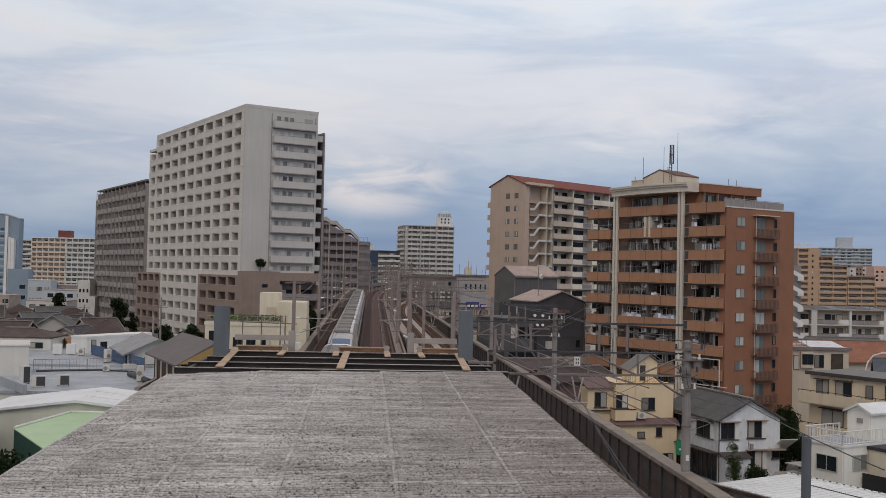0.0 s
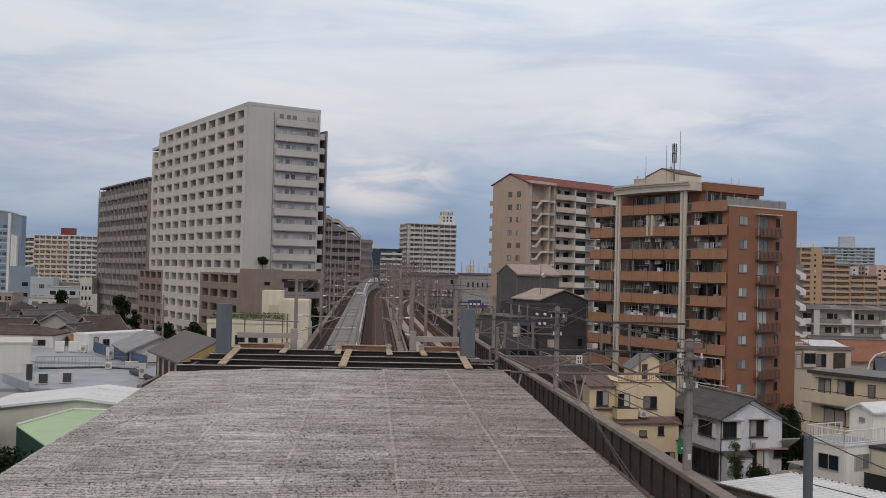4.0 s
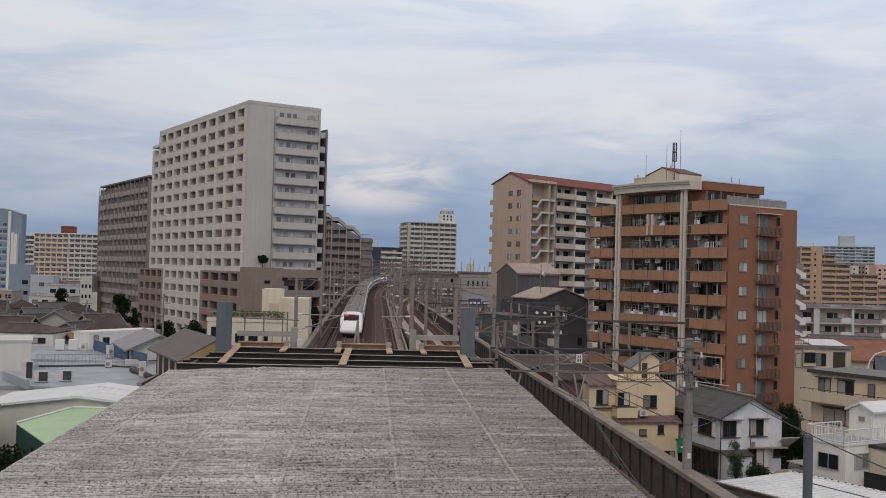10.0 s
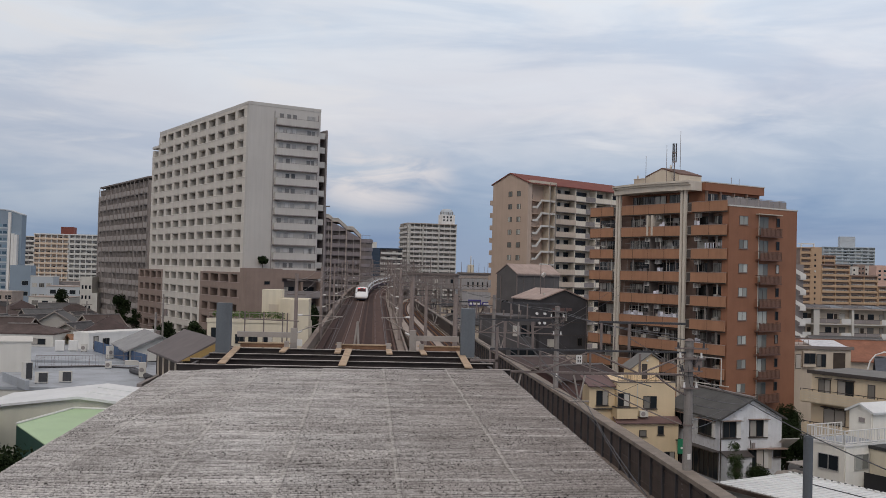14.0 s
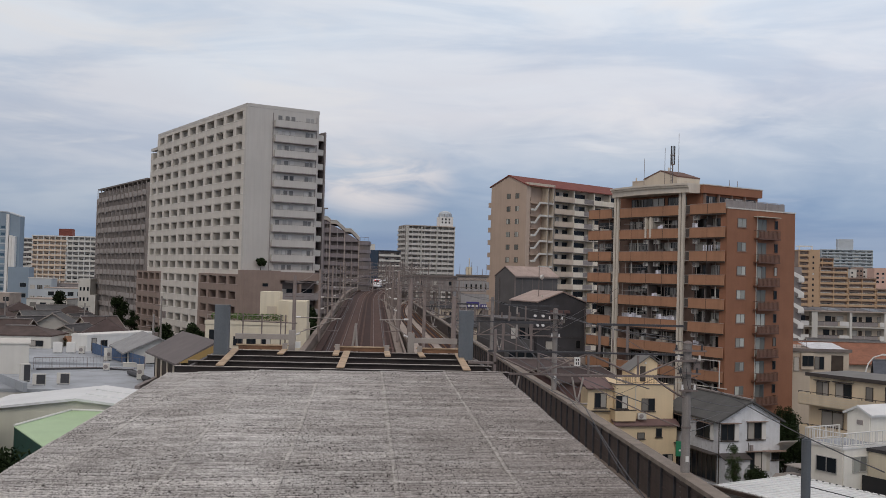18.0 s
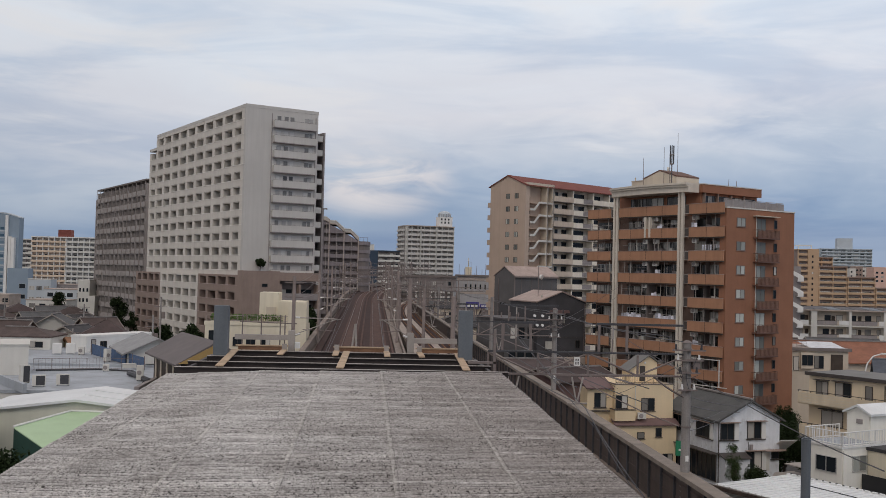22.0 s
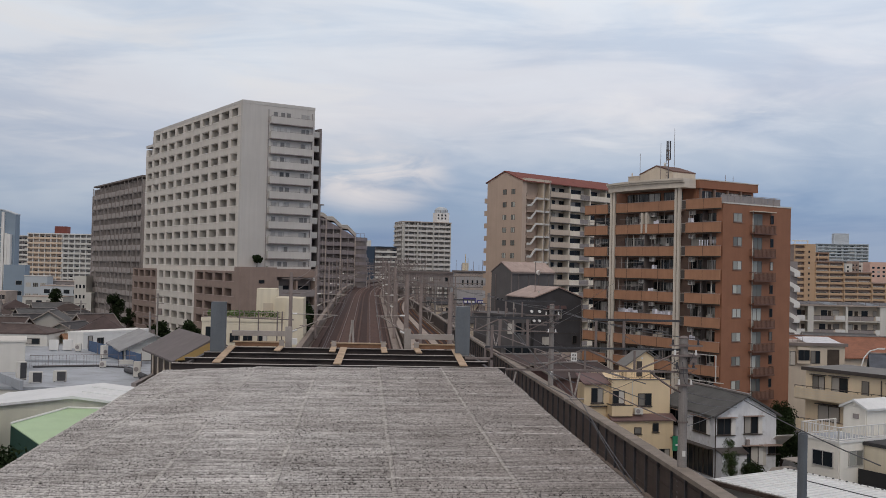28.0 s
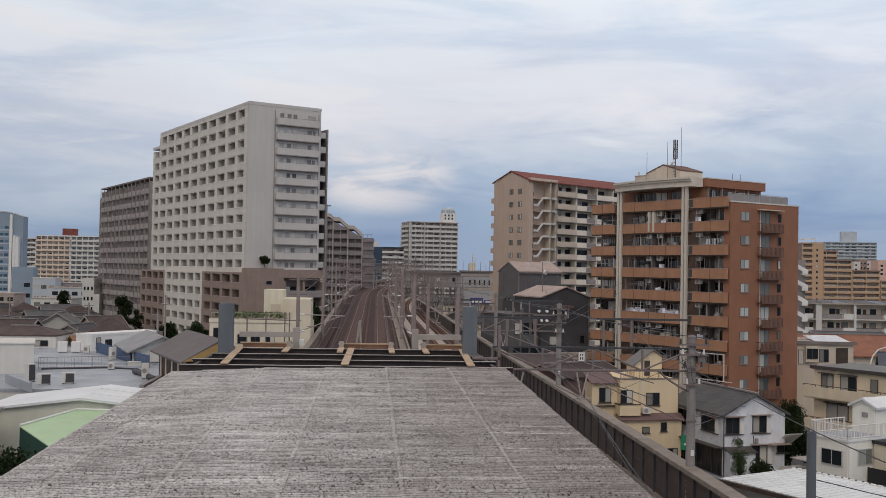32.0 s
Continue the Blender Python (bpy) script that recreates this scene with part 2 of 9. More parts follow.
def cement_sheet():
    """Old corrugated cement sheet: pale crests, dark lichen specks along the waves, stained patches."""
    m = bpy.data.materials.new("corrugated_cement_sheet")
    m.use_nodes = True
    nt = m.node_tree
    n, l = nt.nodes.new, nt.links.new
    b = nt.nodes["Principled BSDF"]
    b.inputs["Roughness"].default_value, b.inputs["Specular IOR Level"].default_value = 0.95, 0.2
    geo, info = n("ShaderNodeNewGeometry"), n("ShaderNodeObjectInfo")

    def noise_at(squash, detail, rough=0.6):
        mp, nz = n("ShaderNodeMapping"), n("ShaderNodeTexNoise")
        mp.inputs["Scale"].default_value = squash
        nz.inputs["Scale"].default_value, nz.inputs["Detail"].default_value, nz.inputs["Roughness"].default_value = 1.0, detail, rough
        l(geo.outputs["Position"], mp.inputs[0])
        l(mp.outputs[0], nz.inputs["Vector"])
        return nz.outputs["Fac"]

    def ranged(fac, a, b_, lo, hi):
        mr = n("ShaderNodeMapRange")
        for i, v in enumerate((a, b_, lo, hi)):
            mr.inputs[i + 1].default_value = v
        l(fac, mr.inputs[0])
        return mr.outputs[0]

    def mixed(fac, a, b_):
        mx = n("ShaderNodeMixRGB")
        for i, v in enumerate((fac, a, b_)):
            if isinstance(v, tuple):
                mx.inputs[i].default_value = (*v, 1)
            elif isinstance(v, float):
                mx.inputs[i].default_value = v
            else:
                l(v, mx.inputs[i])
        return mx.outputs[0]

    geo_sep = n("ShaderNodeSeparateXYZ")
    l(geo.outputs["Position"], geo_sep.inputs[0])
    tc, sep = n("ShaderNodeTexCoord"), n("ShaderNodeSeparateXYZ")
    l(tc.outputs["Object"], sep.inputs[0])

    def calc(op, a, b_=None):
        k = n("ShaderNodeMath")
        k.operation = op
        for i, v in enumerate((a, b_)):
            if isinstance(v, float):
                k.inputs[i].default_value = v
            elif v is not None:
                l(v, k.inputs[i])
        return k.outputs[0]

    col = mixed(ranged(noise_at((0.5, 0.6, 0.3), 4), 0.35, 0.65, 0.0, 1.0), SHEET_PALE, SHEET_DULL)
    # duller and darker towards positive x
    col = mixed(ranged(geo_sep.outputs[0], -2.0, 4.5, 0.0, 0.8), col, SHEET_RIGHT)
    col = mixed(ranged(noise_at((22, 22, 22), 5, 0.75), 0.40, 0.66, 0.0, 0.6), col, SHEET_DARK)
    # darker on the near side of every wave, uneven from wave to wave
    wave = calc("SINE", calc("MULTIPLY", sep.outputs[1], 2 * math.pi / 0.1305))
    side = ranged(wave, -1.0, 0.25, 1.0, 0.0)
    side_dark = calc("MULTIPLY", side, ranged(noise_at((0.7, 7.0, 0.7), 5, 0.7), 0.36, 0.60, 0.35, 1.0))
    side_dark = calc("MULTIPLY", side_dark, ranged(noise_at((15, 9, 14), 4, 0.7), 0.36, 0.58, 0.30, 1.0))
    col = mixed(calc("MULTIPLY", side_dark, 1.0), col, SHEET_DARK)
    # chalky dashes left on the crests
    chalk = calc("MULTIPLY", ranged(noise_at((7.5, 55, 8), 3, 0.7), 0.52, 0.64, 0.0, 0.85), ranged(wave, -0.3, 0.8, 0.15, 1.0))
    col = mixed(calc("MULTIPLY", chalk, ranged(noise_at((0.45, 1.6, 0.5), 4), 0.36, 0.62, 0.25, 1.0)), col, SHEET_CHALK)
    specks = calc("MULTIPLY", ranged(noise_at((21, 10, 4), 4, 0.65), 0.555, 0.615, 0.0, 0.95), ranged(noise_at((0.5, 0.9, 0.5), 4), 0.36, 0.56, 0.15, 1.0))
    col = mixed(calc("MULTIPLY", specks, ranged(wave, -0.2, 0.9, 1.0, 0.3)), col, SHEET_LICHEN)
    # paler lower end of every sheet
    col = mixed(calc("MULTIPLY", ranged(sep.outputs[1], -0.01, 0.05, 1.0, 0.0), ranged(noise_at((9.0, 9.0, 9.0), 5, 0.7), 0.42, 0.62, 0.0, 0.35)), col, SHEET_CHALK)
    # some waves are scoured paler than their neighbours
    scour = calc("MULTIPLY", ranged(noise_at((0.5, 9.5, 0.6), 3, 0.6), 0.50, 0.60, 0.0, 1.0), ranged(noise_at((16, 16, 16), 4, 0.75), 0.38, 0.6, 0.1, 0.7))
    col = mixed(calc("MULTIPLY", scour, ranged(wave, -0.2, 0.7, 0.0, 1.0)), col, SHEET_CHALK)
    # swept strip along the side lap
    strip = calc("MULTIPLY", ranged(sep.outputs[0], 0.03, 0.075, 1.0, 0.0), ranged(noise_at((14, 6, 9), 5, 0.7), 0.30, 0.6, 0.2, 0.7))
    col = mixed(calc("MULTIPLY", strip, 0.6), col, (0.60, 0.575, 0.53))
    col = mixed(calc("MULTIPLY", calc("MULTIPLY", ranged(sep.outputs[0], 0.075, 0.085, 0.0, 1.0), ranged(sep.outputs[0], 0.095, 0.105, 1.0, 0.0)), 0.3), col, SHEET_LICHEN)
    col = mixed(ranged(noise_at((0.8, 1.4, 1), 5), 0.50, 0.72, 0.0, 0.4), col, SHEET_DARK)
    sc = n("ShaderNodeVectorMath")
    sc.operation = "SCALE"
    l(col, sc.inputs[0])
    l(ranged(info.outputs["Random"], 0.0, 1.0, 0.90, 1.09), sc.inputs["Scale"])
    l(sc.outputs[0], b.inputs["Base Color"])
    bp = n("ShaderNodeBump")
    bp.inputs["Strength"].default_value, bp.inputs["Distance"].default_value = 0.6, 0.012
    l(noise_at((30, 40, 30), 5), bp.inputs["Height"])
    l(bp.outputs[0], b.inputs["Normal"])
    return m


SHEET_CHALK = (0.93, 0.90, 0.87)
SHEET_PALE, SHEET_DULL, SHEET_DARK, SHEET_LICHEN, SHEET_RIGHT = (0.82, 0.80, 0.77), (0.61, 0.585, 0.555), (0.09, 0.08, 0.074), (0.03, 0.027, 0.025), (0.35, 0.31, 0.285)
SLATE = cement_sheet()
STEEL_DARK = material("dark_painted_steel", (0.055, 0.055, 0.06), rough=0.55, vary=0.2, scale=1.5)
STEEL_GREY = material("galvanised_grey_steel", (0.20, 0.165, 0.152), rough=0.6, metal=0.1, vary=0.12, scale=1.5)
MAST = material("weathered_mast_concrete", (0.27, 0.222, 0.202), vary=0.15, scale=1.2, streak=0.15)
# wall grey that holds the shade behind far balconies in its colour
FAR_SHADE = material("far_balcony_shade", (0.34, 0.32, 0.30), vary=0.06, scale=0.3)
STEEL_PALE = material("pale_galvanised_steel", (0.36, 0.325, 0.295), rough=0.55, metal=0.1, vary=0.12, scale=1.5)
BLUE_GREY = material("blue_grey_sheet_steel", (0.13, 0.146, 0.162), rough=0.55, vary=0.12, scale=0.8, streak=0.15)
TIMBER = material("weathered_timber_board", (0.43, 0.315, 0.21), vary=0.25, scale=2.0, fine=30)
BEAM_BROWN = material("dark_brown_steel_beam", (0.044, 0.034, 0.031), rough=0.6, vary=0.25, scale=1.2, streak=0.15)
RUSTY = material("rusted_steel_plate", (0.24, 0.13, 0.075), rough=0.85, vary=0.25, scale=1.5)
BROWN_STEEL = material("brown_painted_steel", (0.072, 0.052, 0.042), rough=0.65, vary=0.2, scale=1.0, streak=0.2)
TILE_BROWN = material("brown_roof_tiles", (0.075, 0.053, 0.047), vary=0.25, scale=0.8, fine=5, random_vary=0.2)
TILE_GREY = material("grey_roof_tiles", (0.10, 0.10, 0.10), vary=0.2, scale=0.8, fine=5, random_vary=0.15)
TILE_ASH = material("ash_grey_roof_tiles", (0.08, 0.08, 0.078), vary=0.18, scale=0.8, fine=5)
TILE_PLUM = material("plum_brown_roof_tiles", (0.06, 0.041, 0.038), vary=0.25, scale=0.8, fine=5, random_vary=0.2)
RIDGE = material("pale_ridge_tiles", (0.22, 0.20, 0.19), vary=0.2, scale=1.5)
PALE_TIN = material("dull_grey_tin_roof", (0.24, 0.235, 0.23), rough=0.5, vary=0.15, scale=0.8, streak=0.1)
COPING = material("dirty_concrete_coping", (0.235, 0.198, 0.163), vary=0.2, scale=0.8, streak=0.15, bump=0.2)
TILE_DARK = material("dark_roof_tiles", (0.05, 0.048, 0.05), vary=0.25, scale=0.8, fine=5, random_vary=0.2)
TILE_RED = material("weathered_red_roof_tiles", (0.26, 0.11, 0.065), vary=0.2, scale=0.8, fine=5)
METAL_WHITE = material("white_metal_roof", (0.70, 0.71, 0.70), rough=0.45, vary=0.07, scale=0.4, streak=0.05)
DECK_BLUE = material("pale_blue_roof_coating", (0.345, 0.37, 0.40), rough=0.55, vary=0.16, scale=0.35, stain=(0.23, 0.235, 0.24), stain_at=(0.56, 0.72))
GREEN = material("green_awning_sheet", (0.40, 0.54, 0.33), rough=0.6, vary=0.06, scale=0.6)
GREEN_SIGN = material("green_signboard", (0.02, 0.19, 0.09), rough=0.5, vary=0.08)
GREEN_DARK = material("dark_green_sheet", (0.02, 0.06, 0.045), rough=0.6, vary=0.15)
BLUE_NET = material("blue_netting", (0.075, 0.12, 0.21), rough=0.9, vary=0.2, scale=3)
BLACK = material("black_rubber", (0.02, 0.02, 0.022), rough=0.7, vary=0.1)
FRAME = material("bronze_window_frame", (0.06, 0.05, 0.045), rough=0.5, vary=0.05)
FRAME_PALE = material("aluminium_window_frame", (0.50, 0.49, 0.47), rough=0.4, metal=0.3, vary=0.05)
GLASS = window_glass("curtained_window_glass")
GLASS_DARK = window_glass("dark_window_glass", share=0.16, gloss=0.14)
GLASS_SIDE = window_glass("grey_blinded_glass", dark=(0.10, 0.11, 0.11), curtain=(0.52, 0.54, 0.50), share=0.95, gloss=0.2)
GLASS_PALE = window_glass("blinded_window_glass", dark=(0.10, 0.10, 0.10), curtain=(0.62, 0.60, 0.57), share=0.95)
GLASS_BLUE = window_glass("blue_tower_glass", dark=(0.05, 0.10, 0.15), curtain=(0.20, 0.30, 0.38), share=0.5)
GLASS_NET = curtain_glass("net_curtained_glass")
RAIL_PANEL = material("brown_rail_panel", (0.19, 0.105, 0.074), rough=0.6, vary=0.12, scale=1.0)
RAIL_BROWN = material("brown_steel_railing", (0.135, 0.072, 0.052), rough=0.6, vary=0.12, scale=1.0)
FROSTED = material("frosted_rail_panel", (0.27, 0.24, 0.225), rough=0.25, vary=0.1, scale=1.0)
LOGGIA_BROWN = material("dim_brown_loggia_plaster", (0.24, 0.16, 0.125), vary=0.15, scale=0.6)
SHEET_PALE_GREY = material("pale_grey_panel_wall", (0.37, 0.36, 0.36), vary=0.1, scale=0.5, streak=0.12)
TAN_GALLERY = material("greyish_tan_parapet", (0.55, 0.455, 0.365), vary=0.06, scale=0.4, streak=0.06)
CREAM_GALLERY = material("cream_parapet", (0.74, 0.67, 0.56), vary=0.06, scale=0.4, streak=0.06)
STEP_BAND = material("mauve_grey_panel", (0.24, 0.21, 0.216), vary=0.1, scale=0.4, streak=0.08)
# dark plaster with the loggias' shade put into its colour
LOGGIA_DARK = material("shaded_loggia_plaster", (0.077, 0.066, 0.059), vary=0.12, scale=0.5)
LIP_PALE = material("pale_parapet_lip", (0.74, 0.71, 0.65), vary=0.05, scale=0.5)
MAST_GREY = material("grey_spun_concrete", (0.27, 0.25, 0.235), vary=0.16, scale=1.5, streak=0.2, bump=0.2)
# greenish grey with the haze of distance mixed into the colour
HAZE_GLASS = material("hazed_greenish_grey_facade", (0.40, 0.45, 0.455), vary=0.06, scale=0.2)
ORANGE_FAR = material("ochre_far_facade", (0.48, 0.325, 0.205), vary=0.05, scale=0.2)
YELLOW_FAR = material("pale_yellow_far_facade", (0.66, 0.52, 0.39), vary=0.05, scale=0.2)
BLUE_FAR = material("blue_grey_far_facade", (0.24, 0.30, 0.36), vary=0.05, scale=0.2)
PINK_FAR = material("pink_orange_far_facade", (0.62, 0.41, 0.33), vary=0.05, scale=0.2)
TOWER_BAND = material("cream_tower_parapet", (0.60, 0.565, 0.52), vary=0.06, scale=0.3)
TOWER_FAR = material("pale_tower_facade", (0.46, 0.44, 0.40), vary=0.05, scale=0.2)
# pale and bluish: distance haze is put into this colour
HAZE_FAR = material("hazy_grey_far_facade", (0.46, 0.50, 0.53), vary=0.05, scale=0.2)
NAVY_FAR = material("dark_blue_far_facade", (0.035, 0.055, 0.085), vary=0.05, scale=0.2)
LEAF = material("dark_foliage", (0.024, 0.036, 0.016), rough=0.95, vary=0.4, scale=2.0, fine=6, spec=0.05)
LEAF_MID = material("garden_foliage", (0.04, 0.062, 0.024), rough=0.9, vary=0.4, scale=2.0, fine=6, spec=0.1)
LEAF_LIGHT = material("roof_garden_foliage", (0.10, 0.17, 0.045), rough=0.7, vary=0.4, scale=2.0, fine=6)
BARK = material("bark", (0.06, 0.045, 0.035), vary=0.3, scale=3, bump=0.5)
TRAIN_WHITE = material("train_white_paint", (0.90, 0.90, 0.90), rough=0.3, vary=0.03, scale=0.5, spec=0.5)
TRAIN_ROOF = material("train_roof_grey", (0.25, 0.235, 0.222), rough=0.8, vary=0.1, scale=0.7, spec=0.15)
TRAIN_SILVER = material("train_silver_paint", (0.47, 0.47, 0.46), rough=0.35, metal=0.3, vary=0.05, scale=0.5)
SILVER_ROOF = material("brownish_train_roof", (0.34, 0.305, 0.285), rough=0.6, vary=0.1, scale=0.7)
TRAIN_DARK = material("train_roof_groove", (0.11, 0.10, 0.097), rough=0.6, vary=0.15, scale=1.0)
TRAIN_NAVY = material("train_navy_paint", (0.014, 0.018, 0.05), rough=0.25, vary=0.05)
TRAIN_RED = material("train_crimson_stripe", (0.22, 0.05, 0.08), rough=0.3, vary=0.05)
# the red-lit look of the tail window is put into the glass colour
CAB_GLASS = material("cab_glass", (0.05, 0.014, 0.016), rough=0.3, vary=0.05, spec=0.2)
CAB_BLUE = material("cab_glass_blue", (0.12, 0.17, 0.28), rough=0.06, vary=0.05, spec=0.6)
PORCELAIN = material("white_porcelain", (0.75, 0.74, 0.72), rough=0.2, vary=0.04)
CLOTH = material("laundry_cloth", (0.55, 0.55, 0.60), rough=0.9, vary=0.25, scale=3.0, random_vary=0.5)
PURPLE = material("purple_signboard", (0.06, 0.05, 0.22), rough=0.5, vary=0.1)


def glow(name, color, power):
    m = bpy.data.materials.new(name)
    m.use_nodes = True
    b = m.node_tree.nodes["Principled BSDF"]
    b.inputs["Base Color"].default_value = (*color, 1)
    b.inputs["Emission Color"].default_value = (*color, 1)
    b.inputs["Emission Strength"].default_value = power
    return m


RED_TRIM = material("plum_brown_sheet", (0.15, 0.095, 0.09), rough=0.6, vary=0.12, scale=1.0)
SHEET_BROWN = material("taupe_roof_sheet", (0.125, 0.103, 0.098), rough=0.6, vary=0.12, scale=0.8, streak=0.08)
SHEET_GREY = material("grey_flat_roof_sheet", (0.17, 0.165, 0.155), rough=0.7, vary=0.1, scale=0.6)
SHEET_PINK = material("faded_pink_roof_sheet", (0.38, 0.29, 0.25), rough=0.6, vary=0.15, scale=0.8)
TIMBER_DARK = material("dark_timber_wall", (0.06, 0.045, 0.035), vary=0.2, scale=1.0)
OCHRE = material("ochre_gable_board", (0.36, 0.24, 0.09), vary=0.12, scale=1.0)
TILE_SLATE = material("blue_grey_roof_tiles", (0.085, 0.095, 0.115), vary=0.2, scale=0.8, fine=5)
TAIL_LAMP = glow("red_tail_lamp", (0.95, 0.05, 0.06), 2.0)


# ---- building blocks ----
class Shape:
    """Gathers boxes, prisms and tubes into one mesh."""

    def __init__(self):
        self.v, self.f, self.mi = [], [], []

    def add(self, vs, fs, mi=0):
        k = len(self.v)
        self.v += [tuple(p) for p in vs]
        self.f += [tuple(i + k for i in f) for f in fs]
        self.mi += [mi] * len(fs)
        return self

    def box(self, x0, x1, y0, y1, z0, z1, mi=0):
        vs = [(x, y, z) for z in (z0, z1) for x, y in ((x0, y0), (x1, y0), (x1, y1), (x0, y1))]
        return self.add(vs, [(3, 2, 1, 0), (4, 5, 6, 7), (0, 1, 5, 4), (1, 2, 6, 5), (2, 3, 7, 6), (3, 0, 4, 7)], mi)

    def prism(self, poly, z0, z1, mi=0):
        n = len(poly)
        vs = [(x, y, z0) for x, y in poly] + [(x, y, z1) for x, y in poly]
        fs = [tuple(range(n - 1, -1, -1)), tuple(range(n, 2 * n))] + [(i, (i + 1) % n, n + (i + 1) % n, n + i) for i in range(n)]
        return self.add(vs, fs, mi)

    def wedge(self, profile, y0, y1, mi=0):
        """Profile in x and z, drawn out along y."""
        n = len(profile)
        vs = [(x, y0, z) for x, z in profile] + [(x, y1, z) for x, z in profile]
        fs = [tuple(range(n)), tuple(range(2 * n - 1, n - 1, -1))] + [(i, n + i, n + (i + 1) % n, (i + 1) % n) for i in range(n)]
        return self.add(vs, fs, mi)

    def tube(self, p, q, r, n=6, r2=None, mi=0):
        p, q = Vector(p), Vector(q)
        d = (q - p).normalized()
        a = d.orthogonal().normalized()
        b = d.cross(a)
        r2 = r if r2 is None else r2
        vs = []
        for c, rr in ((p, r), (q, r2)):
            vs += [c + rr * (math.cos(2 * math.pi * i / n) * a + math.sin(2 * math.pi * i / n) * b) for i in range(n)]
        fs = [tuple(range(n - 1, -1, -1)), tuple(range(n, 2 * n))] + [(i, (i + 1) % n, n + (i + 1) % n, n + i) for i in range(n)]
        return self.add(vs, fs, mi)

    def rope(self, pts, r, n=4, mi=0):
        pts = [Vector(p) for p in pts]
        rings = []
        for i, p in enumerate(pts):
            d = (pts[min(i + 1, len(pts) - 1)] - pts[max(i - 1, 0)]).normalized()
            a = d.cross(Vector((0, 0, 1)))
            a = a.normalized() if a.length > 1e-4 else Vector((1, 0, 0))
            b = d.cross(a)
            rings.append([p + r * (math.cos(2 * math.pi * k / n) * a + math.sin(2 * math.pi * k / n) * b) for k in range(n)])
        return self.sections(rings, mi)

    def sections(self, rings, mi=0, caps=True):
        n = len(rings[0])
        vs = [p for ring in rings for p in ring]
        fs = []
        for k in range(len(rings) - 1):
            for i in range(n):
                j = (i + 1) % n
                fs.append((k * n + i, k * n + j, (k + 1) * n + j, (k + 1) * n + i))
        if caps:
            fs += [tuple(range(n - 1, -1, -1)), tuple(range((len(rings) - 1) * n, len(rings) * n))]
        return self.add(vs, fs, mi)

    def mesh(self, name, *mats, smooth=False):
        me = bpy.data.meshes.new(name)
        me.from_pydata(self.v, [], self.f)
        for m in mats:
            me.materials.append(m)
        me.polygons.foreach_set("material_index", self.mi)
        if smooth:
            me.polygons.foreach_set("use_smooth", [True] * len(self.f))
        me.update()
        return me


def link(name, me, parent=None, at=None, label=""):
    ob = new(name, me)
    if parent is not None:
        ob.parent = parent
    if at is not None:
        ob.matrix_basis = at
    if label:
        ob["label"] = label
    return ob


def part(name, shape, mat, parent, label="", at=None, smooth=False):
    mats = mat if isinstance(mat, tuple) else (mat,)
    return link(name, shape.mesh(name, *mats, smooth=smooth), parent, at, label)


def thing(name, label, category, m=None, group="", kind=""):
    ob = new(name)
    ob.empty_display_size = 0.3
    if m is not None:
        ob.matrix_basis = m
    return tagged(ob, label, category, group, kind)


def solo(name, shape, mat, label, category, m=None, group="", kind="", smooth=False):
    mats = mat if isinstance(mat, tuple) else (mat,)
    ob = new(name, shape.mesh(name, *mats, smooth=smooth))
    if m is not None:
        ob.matrix_basis = m
    return tagged(ob, label, category, group, kind)


def face_at(x, y, turn, z=0.0):
    """A facade's frame in its building: u runs along it, the outside is at -v."""
    return pose(x, y, z, 0, 0, turn)


WINDOWS = {}
FAR = []


def frame_shape(w, h, leaves, t=0.05, d=0.06):
    """A window frame with its mullions, one closed lattice; the panes lie in it."""
    xs = [0.0]
    for i in range(leaves):
        xs += [i * w / leaves + (t if i == 0 else t / 2), (i + 1) * w / leaves - (t if i == leaves - 1 else t / 2)]
    xs.append(w)
    zs = [0.0, t, h - t, h]
    nx = len(xs)
    vs = [(x, y, z) for y in (-d, 0.03) for z in zs for x in xs]
    k = 4 * nx
    solid = lambda i, j: 0 <= i < nx - 1 and 0 <= j < 3 and not (j == 1 and i % 2 == 1)
    fs = []
    for j in range(3):
        for i in range(nx - 1):
            if not solid(i, j):
                continue
            a, b, c, e = j * nx + i, j * nx + i + 1, (j + 1) * nx + i + 1, (j + 1) * nx + i
            fs += [(a, b, c, e), (e + k, c + k, b + k, a + k)]
            for di, dj, p, q in ((0, -1, b, a), (1, 0, c, b), (0, 1, e, c), (-1, 0, a, e)):
                if not solid(i + di, j + dj):
                    fs.append((p, q, q + k, p + k))
    return Shape().add(vs, fs), xs


